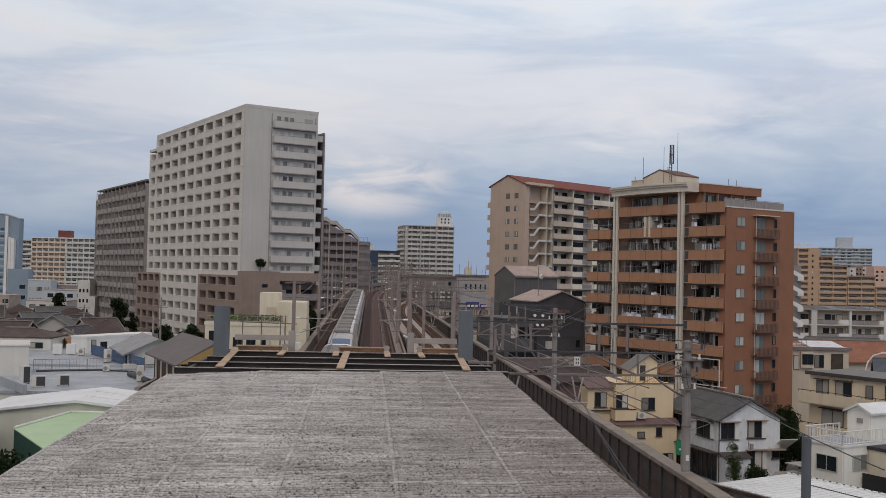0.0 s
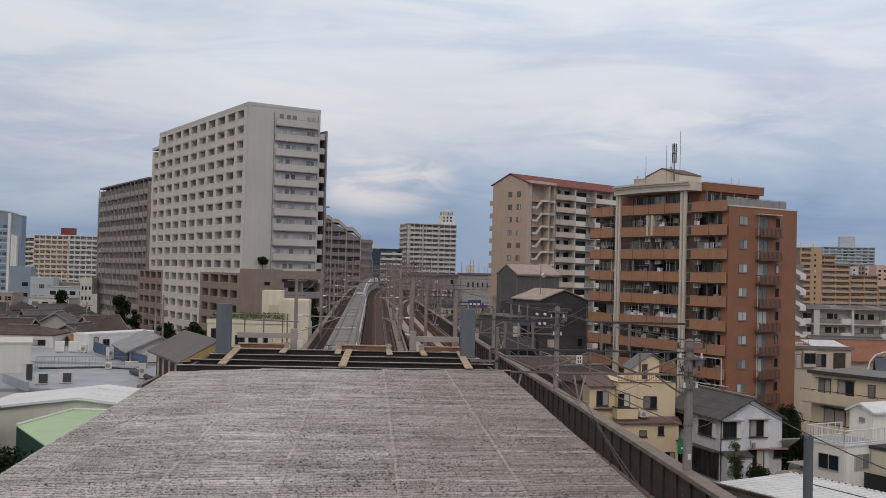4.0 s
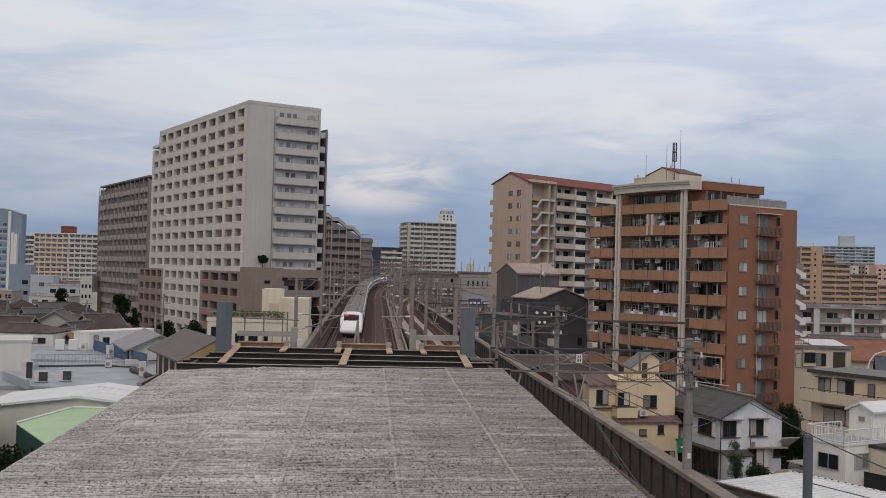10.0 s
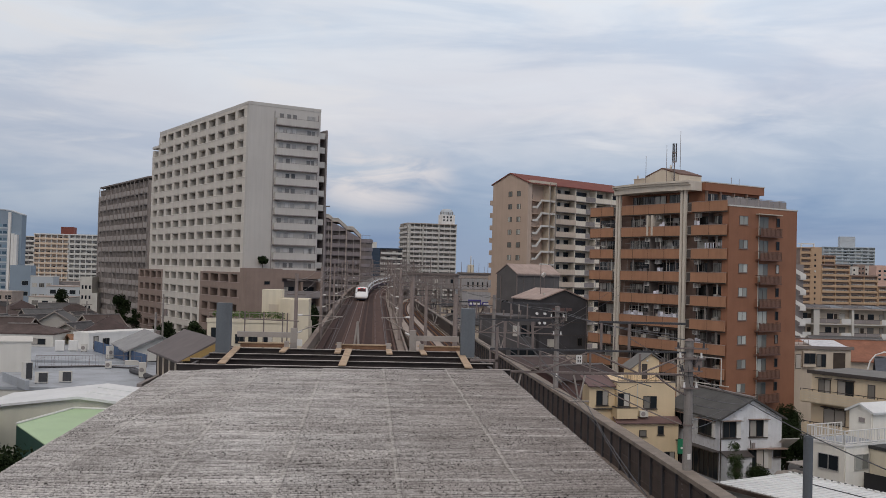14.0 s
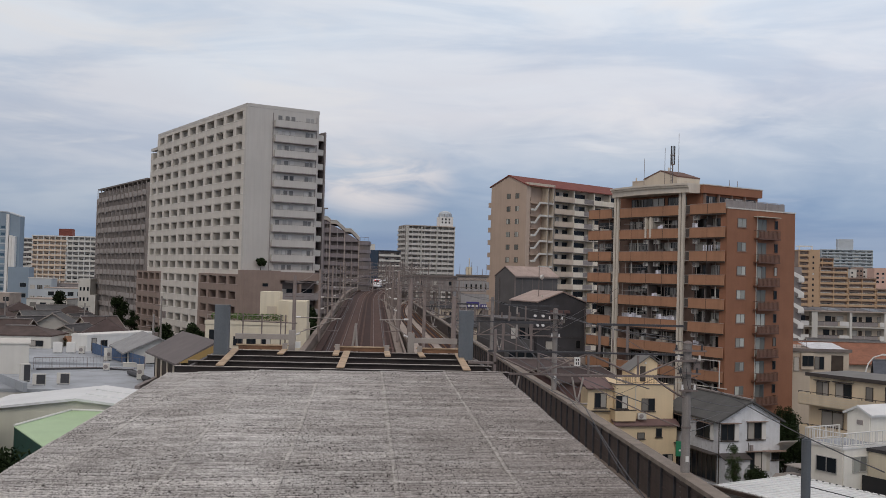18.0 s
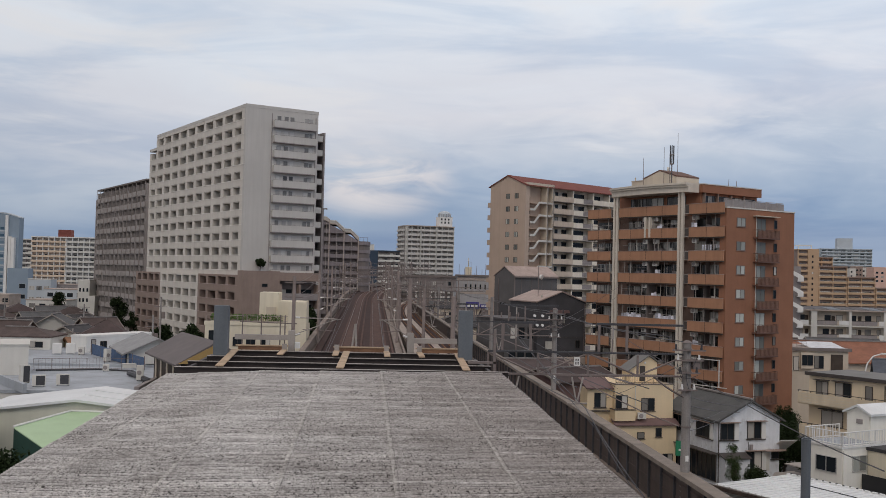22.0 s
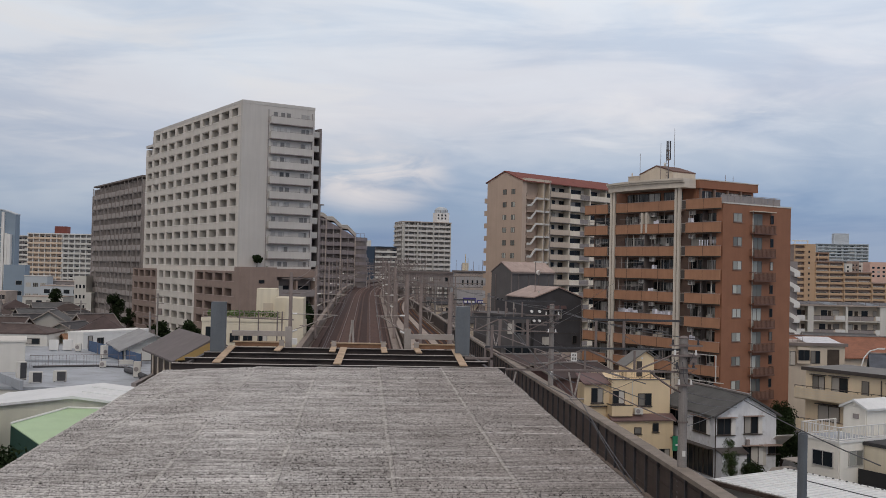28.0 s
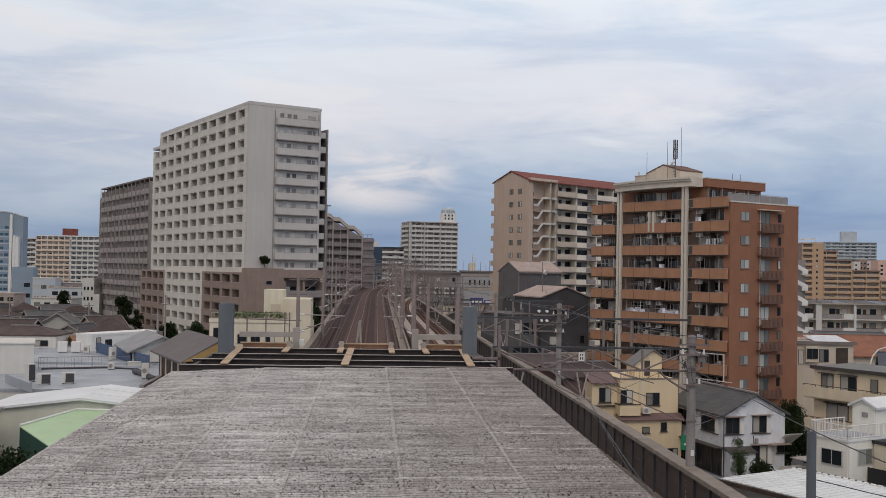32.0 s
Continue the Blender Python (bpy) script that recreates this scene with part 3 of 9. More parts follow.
def add_window(parent, frame_m, u, z, w, h, glass=None, frame_mat=None, leaves=2, v=0.0, name="window"):
    glass, frame_mat = glass or GLASS, frame_mat or FRAME_PALE
    key = (round(w, 2), round(h, 2), glass.name, frame_mat.name, leaves)
    if key not in WINDOWS:
        s, xs = frame_shape(w, h, leaves)
        pw = xs[2] - xs[1]
        pane = Shape().box(-0.01, pw + 0.01, -0.02, 0.02, 0.045, h - 0.045)
        WINDOWS[key] = (s.mesh("window", frame_mat), pane.mesh("pane", glass), [xs[2 * i + 1] for i in range(leaves)])
    fme, pme, at = WINDOWS[key]
    if FAR:
        # far off, frame and panes are one piece
        key = ("far",) + key
        if key not in WINDOWS:
            one = Shape().box(0, w, -0.03, 0.03, 0, 0.05).box(0, w, -0.03, 0.03, h - 0.05, h).box(0, 0.05, -0.03, 0.03, 0.05, h - 0.05).box(w - 0.05, w, -0.03, 0.03, 0.05, h - 0.05)
            WINDOWS[key] = one.box(0.05, w - 0.05, -0.02, 0.02, 0.05, h - 0.05, 1).mesh("window", frame_mat, glass)
        return link(name, WINDOWS[key], parent, frame_m @ pose(u, v, z))
    ob = link(name, fme, parent, frame_m @ pose(u, v, z))
    for x in at:
        link("pane", pme, ob, pose(x, 0, 0))
    return ob


# ---- the lines of the railway ----
def express_line(y):
    """Left express track: x and rail height at y."""
    yc = min(y, 480.0)
    x = -2.4 + 0.006 * (yc - 133) + (2.17e-6 * (yc - 250) ** 3 if yc > 250 else 0.0)
    if y > 480:
        x += (0.006 + 3 * 2.17e-6 * 230 ** 2) * (y - 480)
    z = 7.36 + 0.0172 * (max(y, 0.0) - 133)
    if y > 400:
        z = 7.36 + 0.0172 * 267 + 0.0172 * 80 * (1 - math.exp(-(y - 400) / 80))
    return x, z


def local_line(y):
    """Shift of the local tracks to the side at y, and their rail height."""
    return (3.0e-4 * (y - 230) ** 2 if y > 230 else 0.0) + (0.55 * max(y - 420, 0) * 0 if y else 0), 6.7


def strip_along(line, offsets, ys, lift=(0.0, 0.0)):
    """A band between two side offsets that follows a line of the railway: closed box sections."""
    rings = []
    for y in ys:
        x, z = line(y)
        a, b = offsets
        rings.append([(x + a, y, z + lift[0]), (x + b, y, z + lift[0]), (x + b, y, z + lift[1]), (x + a, y, z + lift[1])])
    return Shape().sections(rings)


EXPRESS_Y = [-200, -100, 0, 10, 40, 80, 110, 140, 170, 200, 230, 260, 280, 300, 320, 340, 360, 380, 400, 420, 440, 460, 480, 520, 600, 800, 1100, 1500]
LOCAL_Y = [10, 40, 80, 120, 160, 200, 230, 250, 270, 290, 310, 330, 350, 370, 390, 410, 440, 470]


# ---- ground ----
def ground():
    s = Shape()
    s.add([(-3000, -400, 0), (3000, -400, 0), (3000, 4500, 0), (-3000, 4500, 0)], [(0, 1, 2, 3)])
    solo("ground", s, ASPHALT, "grey town ground of streets and yards", "ground", kind="structure")


ground()


# ---- viaduct ----
def viaduct():
    deck = thing("express_viaduct", "rising concrete viaduct of the double express track, brown with iron dust", "viaduct", kind="structure")
    part("deck", strip_along(express_line, (-4.6, 7.4), EXPRESS_Y, (-1.6, -0.45)), CONCRETE, deck)
    part("track_bed", strip_along(express_line, (-4.2, 7.2), EXPRESS_Y, (-0.446, -0.25)), RUST_BED, deck)
    part("parapet", strip_along(express_line, (-4.9, -4.6), EXPRESS_Y, (-1.6, 1.0)), CONCRETE, deck)
    part("coping", strip_along(express_line, (-5.15, -4.45), EXPRESS_Y, (1.0, 1.12)), CONCRETE, deck)
    part("parapet", strip_along(express_line, (7.4, 7.65), EXPRESS_Y, (-1.6, 0.55)), CONCRETE, deck)
    part("walkway", strip_along(express_line, (-3.95, -3.1), EXPRESS_Y, (-0.24, 0.12)), RUST_BED, deck)
    part("walkway", strip_along(express_line, (6.5, 7.35), EXPRESS_Y, (-0.24, 0.1)), CONCRETE, deck)
    for o in (0.0, 4.3):
        part("track_slab", strip_along(express_line, (o - 1.2, o + 1.2), EXPRESS_Y, (-0.245, -0.16)), RUST_SLAB, deck)
        part("trough", strip_along(express_line, (o + 1.75, o + 2.05), EXPRESS_Y, (-0.245, -0.08)), RUST_SLAB, deck)
        for g in (-0.7175, 0.7175):
            part("rail", strip_along(express_line, (o + g - 0.035, o + g + 0.035), EXPRESS_Y, (-0.16, 0.0)), RAIL, deck)
    for y in range(-180, 1400, 24):
        x, z = express_line(y)
        s = Shape()
        for o in (-3.4, 5.8):
            s.box(x + o - 0.7, x + o + 0.7, y - 0.7, y + 0.7, 0, z - 2.4)
        s.box(x - 4.2, x + 7.2, y - 0.8, y + 0.8, z - 2.4, z - 1.596)
        part("pier", s, CONCRETE, deck)

    loc = thing("local_viaduct", "level concrete viaduct of the local double track", "viaduct", kind="structure")
    part("deck", strip_along(local_line, (6.9, 14.2), LOCAL_Y, (-1.5, -0.5)), CONCRETE, loc)
    part("track_bed", strip_along(local_line, (7.0, 14.0), LOCAL_Y, (-0.496, -0.18)), PALE_CONCRETE, loc)
    for o in (9.4, 12.6):
        part("ballast", strip_along(local_line, (o - 1.0, o + 1.0), LOCAL_Y, (-0.176, -0.10)), RUST_BED, loc)
        for g in (-0.5335, 0.5335):
            part("rail", strip_along(local_line, (o + g - 0.035, o + g + 0.035), LOCAL_Y, (-0.10, 0.05)), RUST_RAIL, loc)
    for y in range(40, 460, 20):
        x, z = local_line(y)
        part("pier", Shape().box(x + 7.4, x + 13.8, y - 0.6, y + 0.6, 0, z - 1.496), CONCRETE, loc)


viaduct()


def side_wall():
    """Noise wall along the local track: brown steel panels between posts, with a concrete coping."""
    wall = thing("noise_wall", "brown steel noise wall with posts and a concrete coping", "wall", kind="structure")
    part("base", Shape().box(13.9, 14.6, 14, 300, 4.9, 6.9), CONCRETE, wall)
    part("coping", Shape().box(13.85, 14.55, 14, 300, 8.85, 9.05), COPING, wall)
    panel = Shape().box(0, 0.06, 0.10, 1.9, 0, 1.94)
    for k in range(3):
        panel.box(-0.03, 0.0, 0.12, 1.88, 0.25 + 0.65 * k, 0.33 + 0.65 * k)
    panel = panel.mesh("panel", BROWN_STEEL)
    post = Shape().box(-0.10, 0.1, -0.05, 0.05, 0, 1.95).mesh("post", STEEL_DARK)
    y = 14.0
    while y < 170:
        link("post", post, wall, pose(14.1, y, 6.9))
        link("panel", panel, wall, pose(14.1, y, 6.9))
        y += 2.0
    part("panelling", Shape().box(14.1, 14.16, 170, 300, 6.9, 8.85), BROWN_STEEL, wall)


side_wall()


# ---- platform roof in the foreground ----
ROOF_X = [-6.85, -5.75, -3.6, -1.45, 0.70, 2.95, 4.95]


def roof_z(x, y):
    if x < -3.6:
        t = 13.90 + 0.052 * (x + 3.6)
    else:
        t = 13.90 + 0.0085 * (x + 3.6)
    return t + 0.0198 * (y - 36)


def platform_roof():
    roof = thing("platform_roof", "weathered grey corrugated cement-sheet roof with lichen", "roof", kind="structure")
    pitch, rise, row = 0.1305, 0.026, 0.913
    rng = random.Random(4)
    for c in range(6):
        x0, x1 = ROOF_X[c] - 0.09, ROOF_X[c + 1] + (0.0 if c < 5 else 0.05)
        w = x1 - x0
        variants = []
        for _ in range(3):
            s = Shape()
            n = 8 * 6
            vs, fs = [], []
            for i in range(n + 1):
                yy = -0.06 + i * (row + 0.10) / n
                zz = rise * math.cos(2 * math.pi * yy / pitch)
                for k, xx in enumerate((0.0, w * 0.5, w)):
                    vs.append((xx, yy, zz + (0.022 if k == 0 else 0.0) + 0.004 * noise.noise((xx * 3, yy * 2, _ * 7.1))))
            for i in range(n):
                for k in range(2):
                    a = i * 3 + k
                    fs.append((a, a + 1, a + 4, a + 3))
            s.add(vs, fs)
            # the sheet's edge
            s.add([(0, vs[i * 3][1], vs[i * 3][2] - t) for i in range(n + 1) for t in (0.0, 0.012)], [(2 * i, 2 * i + 2, 2 * i + 3, 2 * i + 1) for i in range(n)])
            variants.append(s.mesh("sheet", SLATE))
        tilt = math.degrees(math.atan2(roof_z(x1, 30) - roof_z(x0, 30), w))
        for r in range(33):
            y = 36.0 - (r + 1) * row
            if y < 6:
                break
            z = roof_z(x0, y) + 0.004 * rng.uniform(-1, 1)
            link("sheet", variants[rng.randrange(3)], roof, pose(x0 + rng.uniform(-0.012, 0.012), y, z, math.degrees(math.atan(0.0198)) + rng.uniform(-0.15, 0.15), -tilt, 0))
    s = Shape()
    for x in (-6.6, -3.6, -0.5, 2.2, 4.6):
        s.box(x - 0.08, x + 0.08, 6, 36, 12.6, 13.0)
    part("rafters", s, STEEL_DARK, roof)


platform_roof()


def beam(parent, x0, x1, y, z, h=0.30, w=0.2, name="beam"):
    s = Shape().box(x0, x1, y - w / 2, y + w / 2, z - 0.03, z).box(x0, x1, y - 0.015, y + 0.015, z - h + 0.03, z - 0.03)
    s.box(x0, x1, y - w / 2, y + w / 2, z - h, z - h + 0.03)
    ob = part(name, s, BEAM_BROWN, parent)
    part("flange_edge", Shape().box(x0, x1, y - w / 2 - 0.012, y + w / 2, z + 0.001, z + 0.012), STEEL_PALE, ob)
    return ob


def roof_frame():
    fr = thing("roof_steel_frame", "bare dark steel roof frame with weathered timber boards", "steel frame")
    beam(fr, -6.75, 5.3, 36.35, 13.98, 0.35)
    beam(fr, -6.6, 4.9, 38.2, 14.02, 0.35)
    beam(fr, -6.2, 4.6, 40.2, 14.06, 0.35)
    beam(fr, -6.0, 4.5, 42.3, 14.12, 0.35)
    for x in (-6.3, 4.7):
        part("side_beam", Shape().box(x - 0.06, x + 0.06, 36.5, 42.3, 13.75, 13.95), BEAM_BROWN, fr)
    for x0, y0, x1, y1 in ((-5.15, 36.2, -5.35, 42.2), (-0.85, 36.2, -0.72, 42.2), (3.75, 36.2, 3.95, 42.2)):
        s = Shape().add([(x0 - 0.14, y0, 14.03), (x0 + 0.14, y0, 14.03), (x1 + 0.14, y1, 14.15), (x1 - 0.14, y1, 14.15),
                         (x0 - 0.14, y0, 14.07), (x0 + 0.14, y0, 14.07), (x1 + 0.14, y1, 14.19), (x1 - 0.14, y1, 14.19)],
                        [(3, 2, 1, 0), (4, 5, 6, 7), (0, 1, 5, 4), (1, 2, 6, 5), (2, 3, 7, 6), (3, 0, 4, 7)])
        part("board", s, TIMBER, fr)
    for x in (-3.35, -1.15, 0.95, 2.35):
        part("short_board", Shape().box(x - 0.12, x + 0.12, 40.2, 42.5, 14.14, 14.19), TIMBER, fr)
        part("bracket", Shape().box(x - 0.1, x + 0.1, 42.4, 42.6, 14.1, 14.42), STEEL_PALE, fr)
    for x0, x1 in ((-5.3, -3.3), (-1.2, 1.0), (2.3, 4.2)):
        part("fascia", Shape().box(x0, x1, 42.6, 42.68, 14.14, 14.30), RUSTY, fr)
        part("fascia_cap", Shape().box(x0 - 0.1, x1 + 0.1, 42.56, 42.72, 14.302, 14.35), TIMBER, fr)
    for x0, x1, z in ((-5.5, -3.1, 14.65), (2.0, 4.0, 14.62)):
        part("cross_beam", Shape().box(x0, x1, 43.0, 43.2, z - 0.11, z + 0.11), STEEL_PALE, fr)
        part("stub_post", Shape().box((x1 if x0 < 0 else x0) - 0.14, (x1 if x0 < 0 else x0) + 0.14, 42.95, 43.25, 13.9, 14.95), STEEL_PALE, fr)
    for x0, x1 in ((-0.62, -0.40), (-0.30, -0.40)):
        part("stanchion", Shape().tube((x0, 44.0, 13.4), (x1, 44.0, 15.25), 0.05, 6), STEEL_PALE, fr)
    part("corner_post", Shape().box(4.85, 4.95, 37.2, 37.3, 13.4, 15.5), STEEL_GREY, fr)
    part("corner_rail", Shape().box(3.9, 4.95, 37.2, 37.3, 14.2, 14.28), STEEL_GREY, fr)
    part("clamp", Shape().box(-3.05, -2.75, 43.0, 43.3, 14.2, 14.45), WHITE, fr)
    for x in (-5.2, -4.4, -3.6, -3.4):
        part("thin_post", Shape().tube((x, 43.1, 14.0), (x, 43.1, 15.6), 0.03, 6), STEEL_GREY, fr)
    part("thin_rail", Shape().tube((-5.3, 43.1, 15.3), (-2.9, 43.1, 15.25), 0.025, 6), STEEL_GREY, fr)
    for x in (-5.72, 4.12):
        duct = Shape().box(x - 0.28, x + 0.28, 40.35, 40.85, 13.9, 16.05)
        solo("column_casing", duct, BLUE_GREY, "blue-grey sheet-steel column casing standing on the roof frame", "column casing", group="column casings")


roof_frame()


# ---- facades ----
def deep_face(parent, fm, length, z0, floors, dz, depth, band, bay, mat_band, mat_pier, pier=0.4, proud=0.0, win=None, sill=0.1, glass=None,
              frame_mat=None, leaves=2, skip=(), names=("balcony_parapet", "pier")):
    """Recessed balconies: one parapet band a floor, one pier a bay, one window a cell. The recess's back is the building's own body."""
    s = Shape().box(0, length, -proud, 0.14 - proud, 0, band).box(0, length, 0.14 - proud, depth - 0.004, -0.16, 0.0)
    band_me = s.mesh(names[0], mat_band)
    for i in range(floors):
        link(names[0], band_me, parent, fm @ pose(0, 0, z0 + i * dz))
    count = max(1, round(length / bay))
    step = length / count
    pier_me = Shape().box(-pier / 2, pier / 2, -proud * 0.4 + 0.02, depth - 0.006, 0, floors * dz).mesh(names[1], mat_pier)
    for c in range(count + 1):
        link(names[1], pier_me, parent, fm @ pose(min(max(c * step, pier / 2 + 0.01), length - pier / 2 - 0.01), 0, z0 + 0.005))
    if win:
        for i in range(floors):
            for c in range(count):
                if (i, c) in skip:
                    continue
                add_window(parent, fm, c * step + (step - win[0]) / 2, z0 + i * dz + sill, win[0], win[1], glass, frame_mat, leaves, v=depth - 0.04)
    return step


def flat_face(parent, fm, us, zs, win, glass=None, frame_mat=None, leaves=2):
    for z in zs:
        for u in us:
            add_window(parent, fm, u, z, win[0], win[1], glass, frame_mat, leaves, v=-0.02)


def grey_tower():
    b = thing("apartment_tower", "tall warm-grey apartment tower, cream balcony grid over brown base", "apartment building", pose(-23.2, 188.6, 0, 0, 0, 28.1))
    W_, L_, H = 14.85, 62.3, 48.8
    dz, top = 2.857, 47.6
    z_lo = top - 1.65 - 1.2 - 10 * dz
    part("wall", Shape().box(1.5, W_, 0.004, L_, 0, H - 0.6), GREY_PAINT, b)
    part("end_wall", Shape().box(0.0, 1.5, 0, 0.9, 17.4, H - 0.6), GREY_PAINT, b)
    deep_face(b, face_at(0, L_, -90), L_ - 0.9, z_lo, 10, dz, 1.5, 1.2, 5.6, CREAM_GRID, CREAM_GRID, 1.5, 0.0, (3.4, 1.9), 0.1, GLASS_DARK, FRAME, 1)
    deep_face(b, face_at(0, L_ - 5.6, -90), L_ - 6.5, z_lo + 10 * dz, 1, dz, 1.5, 1.2, 5.6, CREAM_GRID, CREAM_GRID, 1.5, 0.0, (3.4, 1.9), 0.1, GLASS_DARK, FRAME, 1)
    # thin dark panel paints the shade at the back of the loggias
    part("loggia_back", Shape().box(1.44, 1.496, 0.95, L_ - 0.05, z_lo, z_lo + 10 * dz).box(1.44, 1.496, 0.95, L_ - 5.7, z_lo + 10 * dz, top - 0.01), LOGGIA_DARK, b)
    edge_strip = Shape().box(0, L_ - 0.9, -0.06, 0.16, 0, 0.13).mesh("parapet_lip", LIP_PALE)
    for i in range(11):
        if i < 10:
            link("parapet_lip", edge_strip, b, face_at(0, L_, -90) @ pose(0, 0, z_lo + i * dz + 1.203))
    short_lip = Shape().box(0, L_ - 6.5, -0.06, 0.16, 0, 0.13).mesh("parapet_lip", LIP_PALE)
    link("parapet_lip", short_lip, b, face_at(0, L_ - 5.6, -90) @ pose(0, 0, z_lo + 10 * dz + 1.203))
    part("roof_beam", Shape().box(-0.02, 1.5, 0.9, L_ - 5.6, top, H - 0.6), CREAM_GRID, b)
    part("roof", Shape().box(-0.05, W_ + 0.05, -0.05, L_ - 5.6, H - 0.6, H), GREY_PAINT, b)
    part("low_roof", Shape().box(-0.05, W_, L_ - 5.596, L_, H - 3.6, H - 3.0), GREY_PAINT, b)
    zb = z_lo - 5 * dz
    for u0, u1, m in ((-7.0, 13.0, BRICK_TILE), (13.0, 39.0, CREAM_GRID), (39.0, L_ - 0.8, BRICK_TILE)):
        fm = face_at(-0.5, L_ - u0, -90)
        deep_face(b, fm, u1 - u0, zb, 5, dz, 1.9, 1.2, 5.0, m, m, 1.3, 0.0, (2.8, 1.9), 0.1, GLASS_DARK, FRAME, 1)
        part("base_beam", Shape().box(-0.5, 1.5, L_ - u1, L_ - u0, z_lo - 0.05, z_lo + 0.35), m, b)
        # the base loggias' shade, again as a dark panel
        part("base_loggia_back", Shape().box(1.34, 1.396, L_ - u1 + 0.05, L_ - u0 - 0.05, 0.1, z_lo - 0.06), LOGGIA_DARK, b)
        for i in range(5):
            part("parapet_lip", Shape().box(0, u1 - u0, -0.06, 0.16, 0, 0.12), LIP_PALE if m is CREAM_GRID else SHEET_PINK, b, at=fm @ pose(0, 0, zb + i * dz + 1.203))
    part("base_wall", Shape().box(1.4, 2.2, 0.8, L_ + 7, 0, z_lo), BRICK_TILE, b)
    part("base_front", Shape().box(-0.5, 6.8, -2.2, 0.8, 0, 17.4), BRICK_TILE, b)
    part("base_fascia", Shape().box(6.8, W_ + 0.3, -2.2, 0.8, 15.6, 17.2), BRICK_TILE, b)
    part("base_core", Shape().box(6.8, W_ + 0.3, -0.3, 0.8, 0, 15.6), DARK_GREY, b)
    deep_face(b, face_at(6.8, -2.2, 0), 8.3, 0.2, 5, 2.95, 1.9, 1.25, 4.1, MID_GREY, BRICK_TILE, 0.4, 0.0, (2.4, 1.9), 0.1, GLASS_DARK, FRAME)
    add_window(b, face_at(0, -2.2, 0), 3.2, 14.4, 1.1, 0.6, GLASS_DARK, FRAME, 1, v=-0.02)
    front = face_at(0, 0, 0)
    band_me = Shape().box(0, 8.6, -0.75, -0.6, 0, 1.25).mesh("balcony_parapet", GREY_PAINT)
    slab_me = Shape().box(-0.05, 8.65, -0.80, 0, -0.18, 0.0).mesh("balcony_slab", MID_GREY)
    end_me = Shape().box(0, 0.15, -0.6, 0, 0.0, 1.25).mesh("balcony_end", GREY_PAINT)
    for k in range(12):
        z = 44.9 - k * dz
        if k < 11:
            part("balcony_rail", Shape().box(5.5, 14.1, -0.72, -0.66, z + 1.33, z + 1.38), MID_GREY, b)
            link("balcony_parapet", band_me, b, front @ pose(5.5, 0, z))
            link("balcony_slab", slab_me, b, front @ pose(5.5, 0, z))
            for u in (5.5, 13.95):
                link("balcony_end", end_me, b, front @ pose(u, 0, z))
        for u, w in ((6.2, 0.9), (7.7, 0.9), (8.9, 0.9), (12.0, 0.9), (13.0, 0.7)):
            add_window(b, front, u, z + 0.75, w, 1.5, GLASS_PALE, FRAME_PALE, 1, v=-0.01)
    for i in range(2):
        part("pipe", Shape().tube((5.2 + 9.1 * i, -0.12, 17.4), (5.2 + 9.1 * i, -0.12, 47.5), 0.06), MID_GREY, b)
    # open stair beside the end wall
    # black box stands in for the darkness inside the stair
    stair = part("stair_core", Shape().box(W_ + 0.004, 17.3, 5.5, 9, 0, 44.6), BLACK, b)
    for k in range(15):
        z = 3.4 + k * dz
        part("landing_parapet", Shape().box(W_ + 0.3, 17.2, 2.6, 2.75, z, z + 1.15), OFFWHITE, b)
        part("landing", Shape().box(W_ + 0.01, 17.28, 2.75, 5.49, z - 0.15, z), DARK_GREY, b)
    part("stair_fin", Shape().box(17.3, 17.62, 2.4, 9, 0, 45.2), MID_GREY, b)


grey_tower()


def dark_slab_block():
    b = thing("apartment_block", "long taupe-grey apartment slab with rows of small balconies", "apartment building", pose(-55.4, 254.4, 0, 0, 0, 28.1))
    L_ = 49.8
    # wall colour darkened to give the balcony recesses their shade
    part("wall", Shape().box(1.4, 13, 0, L_, 0, 39.4), DARK_GREY, b)
    deep_face(b, face_at(0, L_, -90), L_, 0.4, 13, 2.95, 1.4, 1.25, 4.15, SLAB_GREY, SLAB_GREY, 0.42, 0.25, (2.4, 1.8), 0.05, GLASS_DARK, leaves=1)
    part("roof", Shape().box(-0.3, 13.4, -0.3, L_ + 0.1, 39.4, 39.8), DARK_GREY, b)
    for i in range(13):
        part("outer_post", Shape().box(-0.42, -0.27, i * L_ / 12 - 0.08, i * L_ / 12 + 0.08, 0, 39.2), SLAB_GREY, b)
    part("stair_frame", Shape().box(0.2, 1.2, L_ + 0.6, L_ + 1.0, 0, 37).box(0.2, 1.2, L_ + 3.0, L_ + 3.4, 0, 37), MID_GREY, b)
    for k in range(12):
        part("stair_landing", Shape().box(0.2, 1.2, L_ + 1.0, L_ + 3.0, 2.8 + k * 2.95, 3.9 + k * 2.95), MID_GREY, b)


dark_slab_block()


